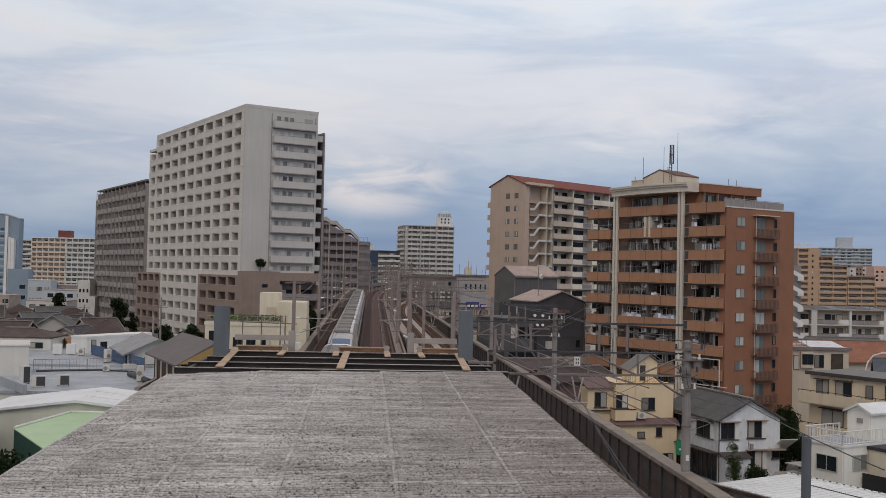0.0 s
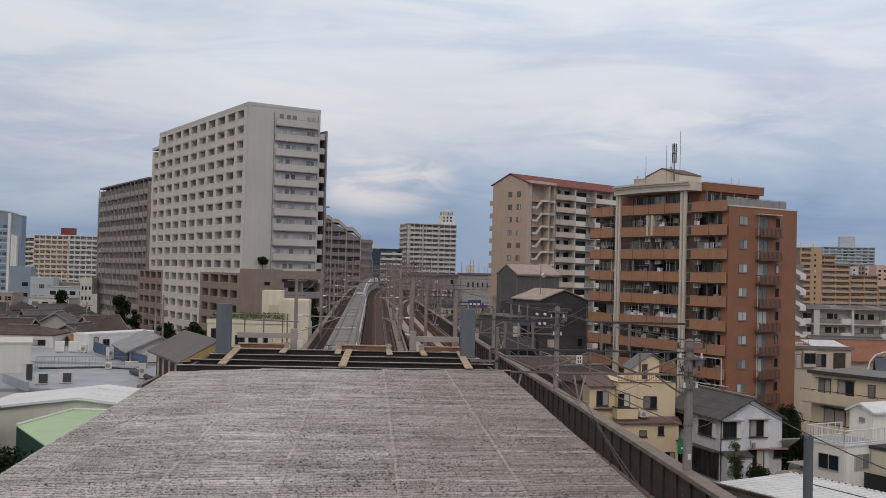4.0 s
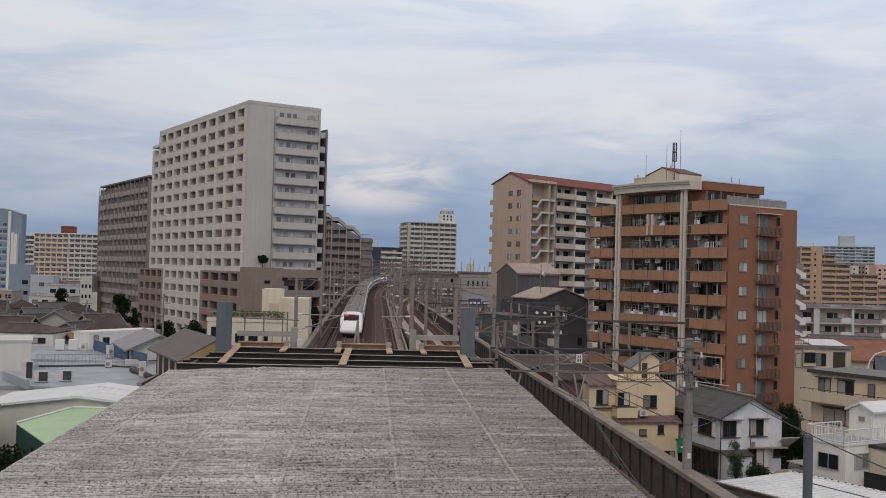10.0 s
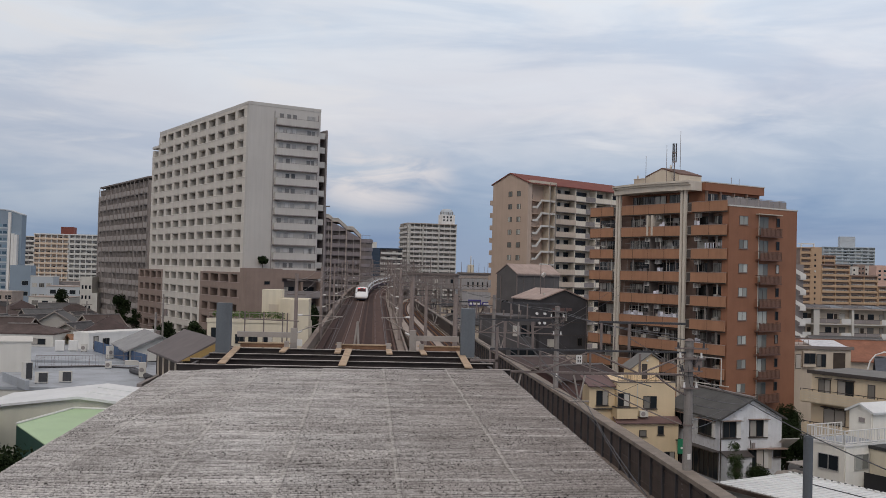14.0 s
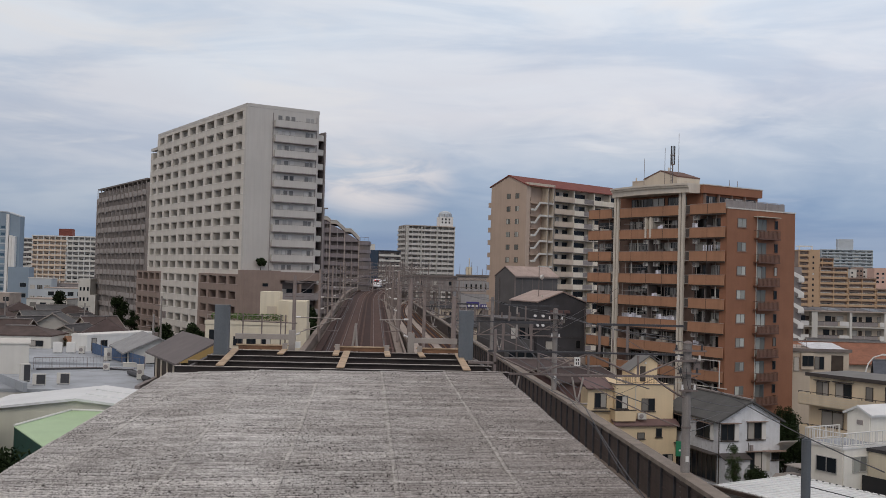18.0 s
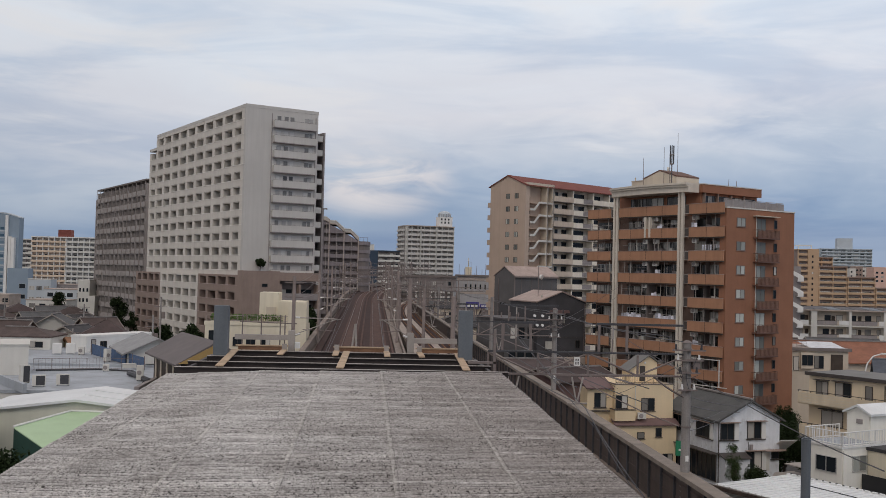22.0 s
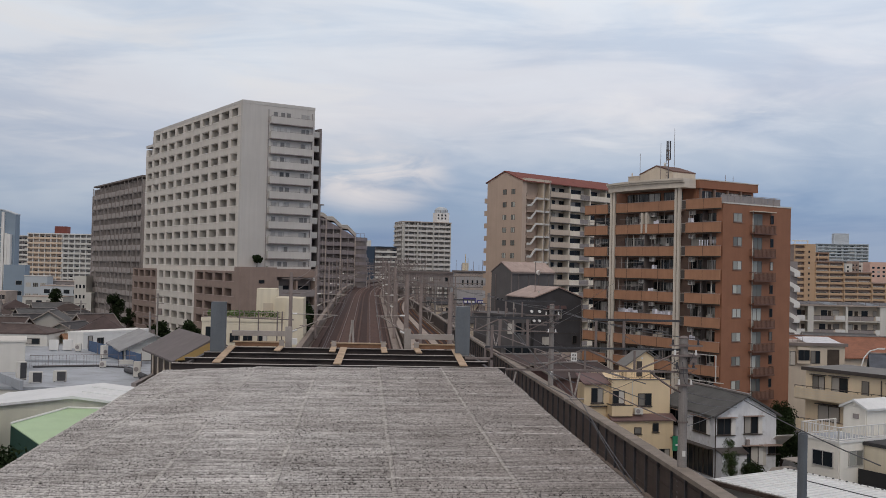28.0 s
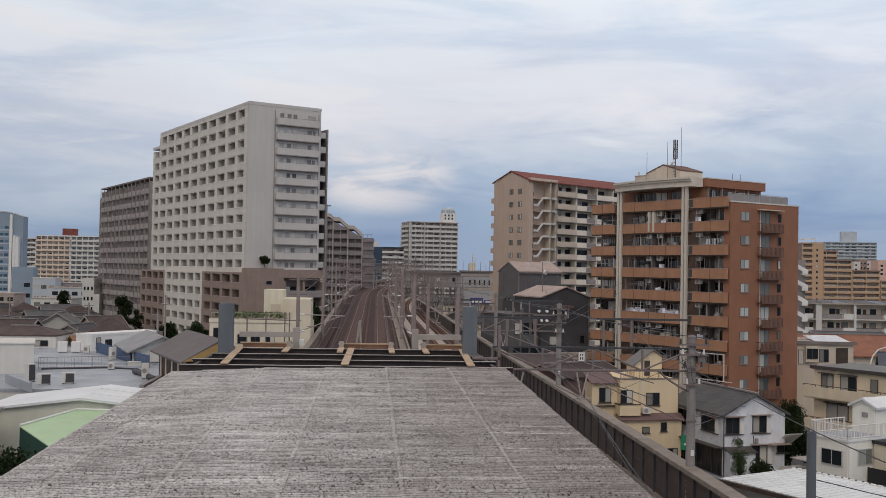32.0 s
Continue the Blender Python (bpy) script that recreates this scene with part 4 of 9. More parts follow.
def stepped_block():
    """Balcony front whose roof falls in three flights of stairs towards the line, closed by a rounded stair end."""
    b = thing("stepped_apartment_block", "grey apartment block whose roof steps down along the railway", "apartment building", pose(-15.4, 352, 0))
    dz = 2.86
    bays = ((0.0, 2.2, 35.9, 35.0), (2.2, 7.4, 34.6, 32.0), (7.4, 12.5, 31.8, 29.0))
    for x0, x1, ha, hb in bays:
        w = x1 - x0
        part("wall", Shape().wedge([(x0, 0), (x1, 0), (x1, hb - 0.5), (x0, ha - 0.5)], 1.1, 16), DARK_GREY, b)
        floors = int((hb - 0.8) / dz)
        low = hb - 0.8 - floors * dz
        deep_face(b, face_at(x0, 0, 0), w, low, floors, dz, 1.1, 1.35, w / (1 if w < 3 else 2), STEP_BAND, STEP_BAND, 0.3, 0.0, (w * 0.30, 1.5), 0.1, GLASS_NET, FRAME, leaves=1)
        part("top_wall", Shape().wedge([(x0, hb - 0.79), (x1, hb - 0.79), (x1, hb - 0.3), (x0, ha - 0.3)], 0.05, 1.09), STEP_BAND, b)
        # stair flight on the roof with its parapet
        flat = x0 + 0.42 * w
        part("roof", Shape().wedge([(x0 - 0.1, ha - 0.28), (flat, ha - 0.32), (x1, hb - 0.28), (x1, hb + 0.1), (flat, ha + 0.1), (x0 - 0.1, ha + 0.1)], -0.35, 16), PALE_CONCRETE, b)
        part("stair_parapet", Shape().wedge([(x0, ha + 0.1), (flat, ha + 0.1), (x1, hb + 0.1), (x1, hb + 1.0), (flat, ha + 1.0), (x0, ha + 1.0)], -0.3, -0.2), TOWER_FAR, b)
        part("stair_coping", Shape().wedge([(x0 - 0.1, ha + 1.0), (flat, ha + 1.0), (x1 + 0.1, hb + 1.0), (x1 + 0.1, hb + 1.16), (flat, ha + 1.16), (x0 - 0.1, ha + 1.16)], -0.42, -0.1), LIP_PALE, b)
        for k in range(4):
            u = flat + (x1 - flat) * (k + 0.5) / 4
            part("stair_step", Shape().box(u - 0.35, u + 0.35, -0.19, 1.2, ha + (hb - ha) * (k + 0.5) / 4 + 0.05, ha + (hb - ha) * (k + 0.5) / 4 + 0.8), LIP_PALE, b)
        part("downpipe", Shape().box(x1 - 0.22, x1 + 0.12, -0.32, -0.02, 0, hb + 0.9), PALE_CONCRETE, b)
        part("inner_pipe", Shape().box(x0 + w * 0.5 - 0.07, x0 + w * 0.5 + 0.07, -0.16, -0.02, 0, (ha + hb) / 2 - 0.6), STEEL_PALE, b)
    part("fin", Shape().box(-0.5, -0.02, -0.5, 2, 0, 39.6).box(-0.8, 1.2, -0.7, 2.2, 39.6, 39.9), MID_GREY, b)
    # rounded stair end
    arc = [(12.52 + 3.95 * math.sin(a * math.pi / 12), 3.4 - 3.3 * math.cos(a * math.pi / 12)) for a in range(7)]
    part("stair_end", Shape().prism(arc + [(16.47, 16.0), (12.52, 16.0)], 0, 28.6), DARK_GREY, b)
    for k in range(10):
        z = 28.6 - 0.2 - k * dz
        outer = [(12.52 + 4.2 * math.sin(a * math.pi / 12), 3.4 - 3.55 * math.cos(a * math.pi / 12)) for a in range(7)]
        part("end_band", Shape().prism(outer + [(16.72, 9.0), (16.48, 9.0)] + arc[::-1], z - 1.15, z), STEP_BAND, b)
    for u in (12.9, 14.2, 15.6):
        part("roof_post", Shape().box(u, u + 0.08, 1.0, 1.08, 28.6, 30.0), STEEL_GREY, b)
    part("roof_rail", Shape().box(12.8, 15.8, 1.0, 1.06, 29.9, 30.0), STEEL_GREY, b)


stepped_block()


def far_block(name, label, m, w, d, h, floors, bay, mat_band, mat_wall, mat_pier=None, extra=None, depth=1.2, band=1.1, glass=None, win=None, roof=None, sides=()):
    """A far apartment block with balconies on its front; sides: faces with plain windows."""
    b = thing(name, label, "apartment building", m)
    dz = h / floors
    part("wall", Shape().box(0, w, depth, d, 0, h), mat_wall, b)
    deep_face(b, face_at(0, 0, 0), w, 0.05, floors, dz, depth, band, bay, mat_band, mat_pier or mat_wall, 0.4, 0.0, win or (bay * 0.62, dz * 0.62), 0.1, glass, leaves=1)
    part("roof", Shape().box(-0.2, w + 0.2, -0.1, d + 0.2, h, h + 0.6), roof or mat_band, b)
    return b


def tan_block():
    """Gabled tan block with open zigzag stairs and red roof; x runs along the gallery side, the gable end is at x = 0."""
    b = thing("gabled_apartment_block", "tan gabled apartment block with red metal roof and zigzag stairs", "apartment building", pose(34.75, 217.7, 0, 0, 0, 38.0) @ Matrix.Diagonal((0.71, 1.2, 1, 1)))
    L_, D_ = 52.0, 9.1
    he, hr = 38.0, 40.2
    dz = 2.86
    part("wall", Shape().box(0.5, L_, 1.4, D_, 0, he), CREAM_GALLERY, b)
    gable = Shape().add([(x, y, z) for x in (0, 0.496) for y, z in ((0, 0), (D_, 0), (D_, he), (D_ / 2, hr), (0, he))],
                        [(4, 3, 2, 1, 0), (5, 6, 7, 8, 9)] + [(i, (i + 1) % 5, 5 + (i + 1) % 5, 5 + i) for i in range(5)])
    part("gable_wall", gable, TAN, b)
    s = Shape()
    s.add([(-0.3, -0.4, he - 0.1), (L_, -0.4, he - 0.1), (L_, D_ / 2, hr + 0.15), (-0.3, D_ / 2, hr + 0.15), (-0.3, D_ + 0.4, he - 0.1), (L_, D_ + 0.4, he - 0.1),
           (-0.3, -0.4, he - 0.3), (L_, -0.4, he - 0.3), (-0.3, D_ + 0.4, he - 0.3), (L_, D_ + 0.4, he - 0.3), (-0.3, D_ / 2, hr - 0.1)],
          [(0, 1, 2, 3), (3, 2, 5, 4), (6, 7, 1, 0), (4, 5, 9, 8), (0, 3, 10, 6), (3, 4, 8, 10), (7, 9, 5, 2, 1)])
    part("roof", s, RED_ROOF, b)
    for i in range(12):
        z = 34.95 - i * dz
        for y in (4.95, 2.75):
            add_window(b, face_at(0, D_, -90), D_ - y, z, 0.95, 1.15, GLASS_SIDE, FRAME, 2, v=-0.02)
    for i in range(12):
        part("rear_balcony", Shape().box(0.3, 3.5, D_ + 0.002, D_ + 0.9, 33.2 - i * dz, 34.3 - i * dz), TAN, b)
    # stair tower
    part("stair_post", Shape().box(0.5, 1.9, 0.0, 1.4, 0, he - 0.2), TAN, b)
    part("stair_back", Shape().box(1.9, 12.6, 1.30, 1.396, 0, he - 0.2), TAN, b)
    part("stair_roof", Shape().box(0.6, 12.9, -0.3, 1.39, he - 0.2, he + 0.5), BEIGE, b)
    part("stair_pier", Shape().box(9.4, 10.0, -0.2, 1.29, 0, he - 0.2), BEIGE, b)
    part("stair_pier", Shape().box(12.1, 12.7, -0.2, 1.29, 0, he - 0.2), BEIGE, b)
    flight = Shape().wedge([(1.9, 0.0), (3.9, 0.0), (6.2, 1.7), (12.6, 1.7), (12.6, 2.1), (5.9, 2.1), (3.6, 0.45), (1.9, 0.45)], -0.3, -0.15).mesh("stair_flight", OFFWHITE)
    landing = Shape().box(1.95, 12.6, -0.1, 1.29, 0, 0.12).mesh("landing", TAN)
    for i in range(13):
        z = 32.3 - i * dz
        if z < 0.2:
            break
        link("stair_flight", flight, b, pose(0, 0, z))
        link("landing", landing, b, pose(0, 0, z + 1.6))
        add_window(b, face_at(0, 1.30, 0), 3.4, z + 2.2, 0.9, 1.0, GLASS_DARK, FRAME, 1, v=-0.02)
    # galleries: a beige stretch with two small windows, then wide open balconies with pale parapets
    parapet_a = Shape().box(12.8, 22.5, -0.35, -0.2, 0, 1.2).mesh("gallery_parapet", TAN_GALLERY)
    parapet_b = Shape().box(22.8, L_, -0.1, 0.05, 0, 1.15).mesh("gallery_parapet", CREAM_GALLERY)
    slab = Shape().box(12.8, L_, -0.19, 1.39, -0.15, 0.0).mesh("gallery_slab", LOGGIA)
    bars = Shape()
    for k in range(24):
        bars.box(28.0 + 0.2 * k, 28.06 + 0.2 * k, -0.14, -0.11, 0.1, 1.1)
    bars = bars.box(27.9, 32.9, -0.13, -0.105, 0.08, 1.12).mesh("bar_panel", MID_GREY)
    for i in range(13):
        z = 34.9 - i * dz
        if z < 0:
            break
        link("gallery_parapet", parapet_a, b, pose(0, 0, z))
        link("gallery_parapet", parapet_b, b, pose(0, 0, z))
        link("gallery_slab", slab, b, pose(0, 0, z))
        link("bar_panel", bars, b, pose(0, 0, z))
        for u, w in ((13.6, 1.3), (16.6, 1.3), (20.0, 4.5), (25.5, 5.5), (35.0, 4.5), (43.0, 5.0)):
            add_window(b, face_at(0, 1.4, 0), u, z + 0.95, w, 1.35, GLASS_DARK, FRAME, 2 if w > 2 else 1, v=-0.02)
    # steel frame of the open stair
    for u in (9.7, 12.4):
        part("stair_post", Shape().box(u - 0.07, u + 0.07, -0.42, -0.31, 0, he + 0.2), STEEL_PALE, b)
    for i in range(12):
        z = 33.9 - i * dz
        part("stair_brace", Shape().tube((9.7, -0.36, z), (12.4, -0.36, z + 1.5), 0.05, 5), STEEL_PALE, b)
        part("stair_door", Shape().box(2.4, 3.2, 1.25, 1.296, z + 0.1, z + 2.0), TIMBER_DARK, b)
    for u in (22.6, 33.0, 41.5, 51.5):
        part("divider", Shape().box(u - 0.2, u + 0.2, -0.15, 1.39, 0, he - 0.3), CREAM_GALLERY, b)


tan_block()


def brown_block():
    """The brown-tiled block: orange parapets, two taupe columns, set-back penthouse and roof house."""
    b = thing("brown_apartment_block", "brown-tiled apartment block with orange-brown balcony parapets", "apartment building", pose(30.2, 135.1, 0, 0, 0, -61.5))
    L_, D_, dz = 24.3, 12.6, 2.84
    z0 = 25.65
    part("wall", Shape().box(0.3, L_ - 1.0, 1.7, D_, 0, z0), TERRACOTTA, b)
    part("loggia_back", Shape().box(0.32, L_ - 1.02, 1.66, 1.696, 0.2, z0 - 0.07), LOGGIA_BROWN, b)
    part("side_wall", Shape().box(L_ - 0.996, L_, 0.3, D_, 0, 26.2), TERRACOTTA, b)
    part("coping", Shape().box(L_ - 1.05, L_ + 0.06, 0.25, D_ + 0.06, 26.204, 26.36), OFFWHITE, b)
    part("rear_wall", Shape().box(0.3, L_ - 1.0, D_ - 0.4, D_, z0, 26.2), TERRACOTTA, b)
    # set-back top floor
    part("top_floor", Shape().box(3.9, 18.8, 1.9, 12.2, z0 + 0.004, 28.4), TERRACOTTA, b)
    part("top_fascia", Shape().box(5.2, 19.25, 1.7, 12.55, 28.404, 29.4), TERRACOTTA, b)
    part("top_cap", Shape().box(5.16, 19.3, 1.65, 12.6, 29.404, 29.52), OFFWHITE, b)
    for u in (2.4, 4.8, 7.2, 9.6):
        add_window(b, face_at(18.8, 0, 90), u, 25.9, 2.1, 2.2, GLASS_NET, FRAME, 3, v=-0.03)
        part("fin", Shape().box(18.804, 19.2, u - 0.22, u - 0.12, z0 + 0.01, 28.39), BRICK_TILE, b)
    for i in range(9):
        part("rail_panel", Shape().box(L_ - 0.59, L_ - 0.56, 0.5 + 1.2 * i, 1.66 + 1.2 * i, 26.42, 27.25), FROSTED, b)
    part("terrace_handrail", Shape().box(L_ - 0.62, L_ - 0.53, 0.5, D_ - 1.5, 27.3, 27.36), STEEL_PALE, b)
    for y in (2, 4, 6, 8, 10):
        part("rail_post", Shape().box(L_ - 0.62, L_ - 0.53, y - 0.03, y + 0.03, 26.36, 27.3), STEEL_PALE, b)
    # top storey front behind the curved crown
    for u in (6.6, 9.4, 13.2):
        add_window(b, face_at(0, 1.9, 0), u, z0 + 0.15, 3.2, 2.3, GLASS_NET, FRAME, 3, v=-0.03)
    for i, (off, za, zb) in enumerate(((0.0, 28.35, 29.0), (-0.22, 29.004, 29.25), (-0.4, 29.254, 29.5))):
        arc = [(5.15 + 13.6 * k / 12, off - 0.3 - 0.9 * math.sin(math.pi * k / 12)) for k in range(13)]
        part("crown", Shape().prism(arc + [(18.75, 1.64), (5.15, 1.64)], za, zb), TAUPE, b)
    for u0, u1 in ((0.3, 4.8), (6.45, 16.95), (18.8, L_ - 0.02)):
        band = Shape().box(u0, u1, -0.12, 0.03, 0, 1.2).mesh("balcony_parapet", TERRA_BAND)
        cap = Shape().box(u0 - 0.02, u1 + 0.02, -0.15, 0.06, 1.202, 1.245).mesh("parapet_cap", SHEET_PINK)
        slab = Shape().box(u0, min(u1, L_ - 1.01), 0.034, 1.69, -0.06, 0.12).mesh("balcony_slab", LOGGIA_BROWN)
        # dark strip below each parapet paints its shadow
        edge_strip = Shape().box(u0, u1, -0.06, 0.03, -0.16, -0.002).mesh("parapet_lip", TIMBER_DARK)
        for k in range(10):
            z = z0 - k * dz
            if z < 0:
                break
            for nm, me in (("balcony_parapet", band), ("parapet_cap", cap), ("balcony_slab", slab), ("parapet_lip", edge_strip)):
                link(nm, me, b, pose(0, 0, z))
    joint = Shape().box(-0.02, 0.02, -0.135, -0.121, 0, 1.2).mesh("parapet_joint", TIMBER_DARK)
    for k in range(9):
        for u in (2.5, 8.7, 11.5, 14.3, 21.6):
            link("parapet_joint", joint, b, pose(u, 0, z0 - k * dz))
    # light connecting rails beside the columns
    for k in range(9):
        for u0, u1 in ((4.8, 5.3), (18.0, 18.8)):
            z = z0 - k * dz
            part("balcony_rail", Shape().box(u0, u1, 0.0, 0.05, z + 1.1, z + 1.17).box(u0, u1, 0.0, 0.05, z + 0.05, z + 0.12).box(u0 + 0.02, u0 + 0.07, 0.0, 0.05, z + 0.12, z + 1.1).box(u1 - 0.07, u1 - 0.02, 0.0, 0.05, z + 0.12, z + 1.1), STEEL_PALE, b)
            part("rail_panel", Shape().box(u0 + 0.08, u1 - 0.08, 0.01, 0.03, z + 0.13, z + 1.09), LOGGIA_DARK, b)
    for u in (5.87, 17.45):
        for o in (-0.27, 0.27):
            part("column", Shape().box(u + o - 0.18, u + o + 0.18, -0.2, 0.09, 0, 28.35), TAUPE, b)
        part("column_core", Shape().box(u - 0.088, u + 0.088, -0.05, 0.09, 0, 28.34), DARK_GREY, b)
    part("short_fin", Shape().box(11.2, 11.5, -0.2, 1.6, 22.9, 25.5), TAUPE, b)
    part("short_fin", Shape().box(12.0, 12.3, -0.2, 1.6, 22.9, 25.5), TAUPE, b)
    part("partition", Shape().box(11.6, 11.7, 0.1, 1.69, 0, 22.9), DARK_GREY, b)
    part("partition", Shape().box(20.6, 20.7, 0.9, 1.69, 0, 25.5), DARK_GREY, b)
    front = face_at(0, 1.7, 0)
    for k in range(1, 10):
        z = z0 - k * dz + 0.14
        if z < 0:
            break
        for u, w, leaves in ((0.5, 4.2, 3), (6.5, 4.6, 4), (11.85, 4.4, 4), (18.2, 1.7, 1), (20.8, 2.4, 3)):
            add_window(b, front, u, z, w, 2.25, GLASS_NET, FRAME_PALE if (k + leaves) % 3 == 0 else FRAME, leaves, v=-0.03)
        for u in (1.2, 8.3, 14.9, 19.7, 22.6)[k % 2:]:
            part("pole", Shape().tube((u, 0.3, z - 0.02), (u, 0.3, z + 2.6), 0.035, 5), STEEL_PALE, b)
        part("drying_pole", Shape().tube((6.6, 0.5, z + 1.85), (10.9, 0.5, z + 1.85), 0.025, 5), STEEL_PALE, b)
    side = face_at(L_, 0, 90)
    part("drainpipe", Shape().tube((L_ + 0.06, 5.5, 0), (L_ + 0.06, 5.5, 25.6), 0.05), OFFWHITE, b)
    for k in range(8):
        z = 24.1 - k * dz
        add_window(b, side, 2.07, z, 1.5, 1.05, GLASS_SIDE, STEEL_GREY, 2, v=-0.02)
        part("side_sill", Shape().box(L_ + 0.002, L_ + 0.09, 2.0, 3.65, z - 0.07, z - 0.01), BRICK_TILE, b)
        add_window(b, side, 5.6, z - 1.1, 1.6, 2.2, GLASS_SIDE, STEEL_GREY, 2, v=-0.02)
        add_window(b, side, 8.75, z, 0.55, 1.05, GLASS_DARK, FRAME, 1, v=-0.02)
        bal = part("side_balcony", Shape().box(L_ + 0.002, L_ + 0.78, 5.02, 8.98, z - 1.36, z - 1.2), RAIL_BROWN, b)
        part("railing", Shape().box(L_ + 0.71, L_ + 0.75, 5.05, 8.95, z - 0.32, z - 0.26), RAIL_BROWN, bal)
        for i in range(17):
            yy = 5.1 + i * 0.237
            part("baluster", Shape().box(L_ + 0.715, L_ + 0.745, yy - 0.03, yy + 0.03, z - 1.2, z - 0.32), RAIL_BROWN, bal)
        part("rail_panel", Shape().box(L_ + 0.69, L_ + 0.71, 5.08, 8.92, z - 1.19, z - 0.4), RAIL_PANEL, bal)
        part("side_rail", Shape().box(L_ + 0.01, L_ + 0.709, 5.05, 5.09, z - 0.32, z - 0.26).box(L_ + 0.01, L_ + 0.709, 8.91, 8.95, z - 0.32, z - 0.26), RAIL_BROWN, bal)
    part("side_hood", Shape().box(L_ + 0.002, L_ + 0.78, 4.95, 9.0, 25.42, 25.52), BEIGE, b)
    # small house on the roof
    house("roof_stair_house", "tan gabled stair house with a dull brown roof", pose(30.2, 135.1, 0, 0, 0, -61.5) @ pose(5.0, 5.5, 29.53), 6.2, 4.2, 1.65, BEIGE, RED_BROWN, 0.95, "y", 0.03)
    solo("roof_plant_box", Shape().box(0, 2.2, 0, 3.6, 0, 1.5).box(-0.06, 2.26, -0.06, 3.66, 1.502, 1.6).box(0.3, 0.42, 0.3, 0.42, 1.6, 2.1), BEIGE, "low beige plant box beside the stair house", "plant room", pose(30.2, 135.1, 0, 0, 0, -61.5) @ pose(2.7, 5.6, 29.53))




def far_city():
    corner = pose(24.0, 617, 0, 0, 0, 12)
    b = far_block("centre_tower", "pale far apartment tower with even balcony rows", corner, 31.4, 20, 47.3, 16, 4.1, TOWER_BAND, LOGGIA, TOWER_FAR, depth=1.5, band=1.2, glass=GLASS_NET, win=(2.6, 1.7), roof=PALE_CONCRETE)
    deep_face(b, face_at(0, 20, -90), 20, 0.05, 16, 47.3 / 16, 0.9, 1.2, 5.0, TOWER_BAND, TOWER_FAR, 0.5, 0.9, (2.4, 1.6), 0.1, GLASS_NET)
    for u in (0.6, 9.2, 19.5):
        part("shaft", Shape().box(u, u + 0.9, -0.25, 1.49, 0, 47.0), TOWER_FAR, b)
    for k in range(16):
        part("balcony_lip", Shape().box(-0.1, 31.5, -0.12, 0.0, 0, 0.14), LIP_PALE, b, at=pose(0, 0, 1.25 + k * 47.3 / 16))
    t = thing("roof_tank_house", "white rooftop tank house with a rounded cap", "tank house", corner @ pose(22.6, 4, 47.9))
    part("block", Shape().box(0, 8.6, 0, 7.5, 0, 6.2), WHITE, t)
    ring = lambda r, z: [(4.3 + r * math.cos(a / 8 * math.pi), 3.75 + r * math.sin(a / 8 * math.pi), z) for a in range(16)]
    part("cap", Shape().sections([ring(4.1, 6.204), ring(4.1, 8.0), ring(3.5, 9.1), ring(2.2, 9.8), ring(0.6, 10.1)]), HAZE_FAR, t)
    for a in range(16):
        part("cap_rib", Shape().tube((4.3 + 4.12 * math.cos(a / 8 * math.pi), 3.75 + 4.12 * math.sin(a / 8 * math.pi), 6.21), (4.3 + 4.12 * math.cos(a / 8 * math.pi), 3.75 + 4.12 * math.sin(a / 8 * math.pi), 8.0), 0.12, 5), DARK_GREY, t)
    for i in range(3):
        for z in (2.0, 4.0):
            add_window(t, face_at(0, 0, 0), 1.0 + 2.3 * i, z, 1.0, 1.2, GLASS_DARK, FRAME, 1, v=-0.02)
    far_block("white_office_block", "white gridded block with a dark roof", pose(7.0, 591, 0, 0, 0, 5), 13, 20, 30.5, 10, 3.2, OFFWHITE, DARK_GREY, roof=NAVY_FAR)
    d = thing("dark_blue_block", "dark blue glazed office block", "office building", pose(7.0, 591, 0))
    part("wall", Shape().box(-7, -0.3, 0, 20, 0, 31), NAVY_FAR, d)
    part("plant_room", Shape().box(-6, -2.5, 1, 10, 31.004, 34.5), OFFWHITE, d)
    far_block("yellow_apartment_block", "pale yellow apartment slab with many balconies", pose(-188, 575, 0, 0, 0, -4), 19.5, 14, 33, 12, 3.2, YELLOW_FAR, TAN, WHITE, roof=WHITE, glass=GLASS_NET, win=(1.6, 1.6), band=1.0)
    far_block("white_apartment_block", "white apartment slab with many balconies", pose(-168.3, 573.6, 0, 0, 0, -4), 26, 14, 33, 12, 3.2, OFFWHITE, FAR_SHADE, WHITE, roof=WHITE, glass=GLASS_NET, win=(1.6, 1.6), band=1.0)
    solo("roof_lift_house", Shape().box(0, 7, 0, 6, 0, 4).box(3.2, 4.2, -0.06, 0.0, 1.6, 2.6), RED_ROOF, "brick-red lift house on the slab's roof", "lift house", pose(-173.5, 575.5, 33.6))
    glass_tower()
    low_west()
    # brown wall behind the ochre bands paints the recess darkness
    tall = far_block("ochre_block", "tall ochre stepped apartment block with a plain windowed side", pose(234.2, 525, 0, 0, 0, -4), 5.8, 12, 35.8, 12, 5.8, ORANGE_FAR, BRICK_TILE, ORANGE_FAR, band=1.3, win=(3.6, 1.5), glass=GLASS_DARK)
    part("side_wall", Shape().box(5.81, 11.6, 0.3, 12, 0, 36.6), ORANGE_FAR, tall)
    flat_face(tall, face_at(0, 0.3, 0), [7.6], [2.0 + 2.98 * i for i in range(11)], (0.9, 1.2), GLASS_DARK, FRAME, 1)
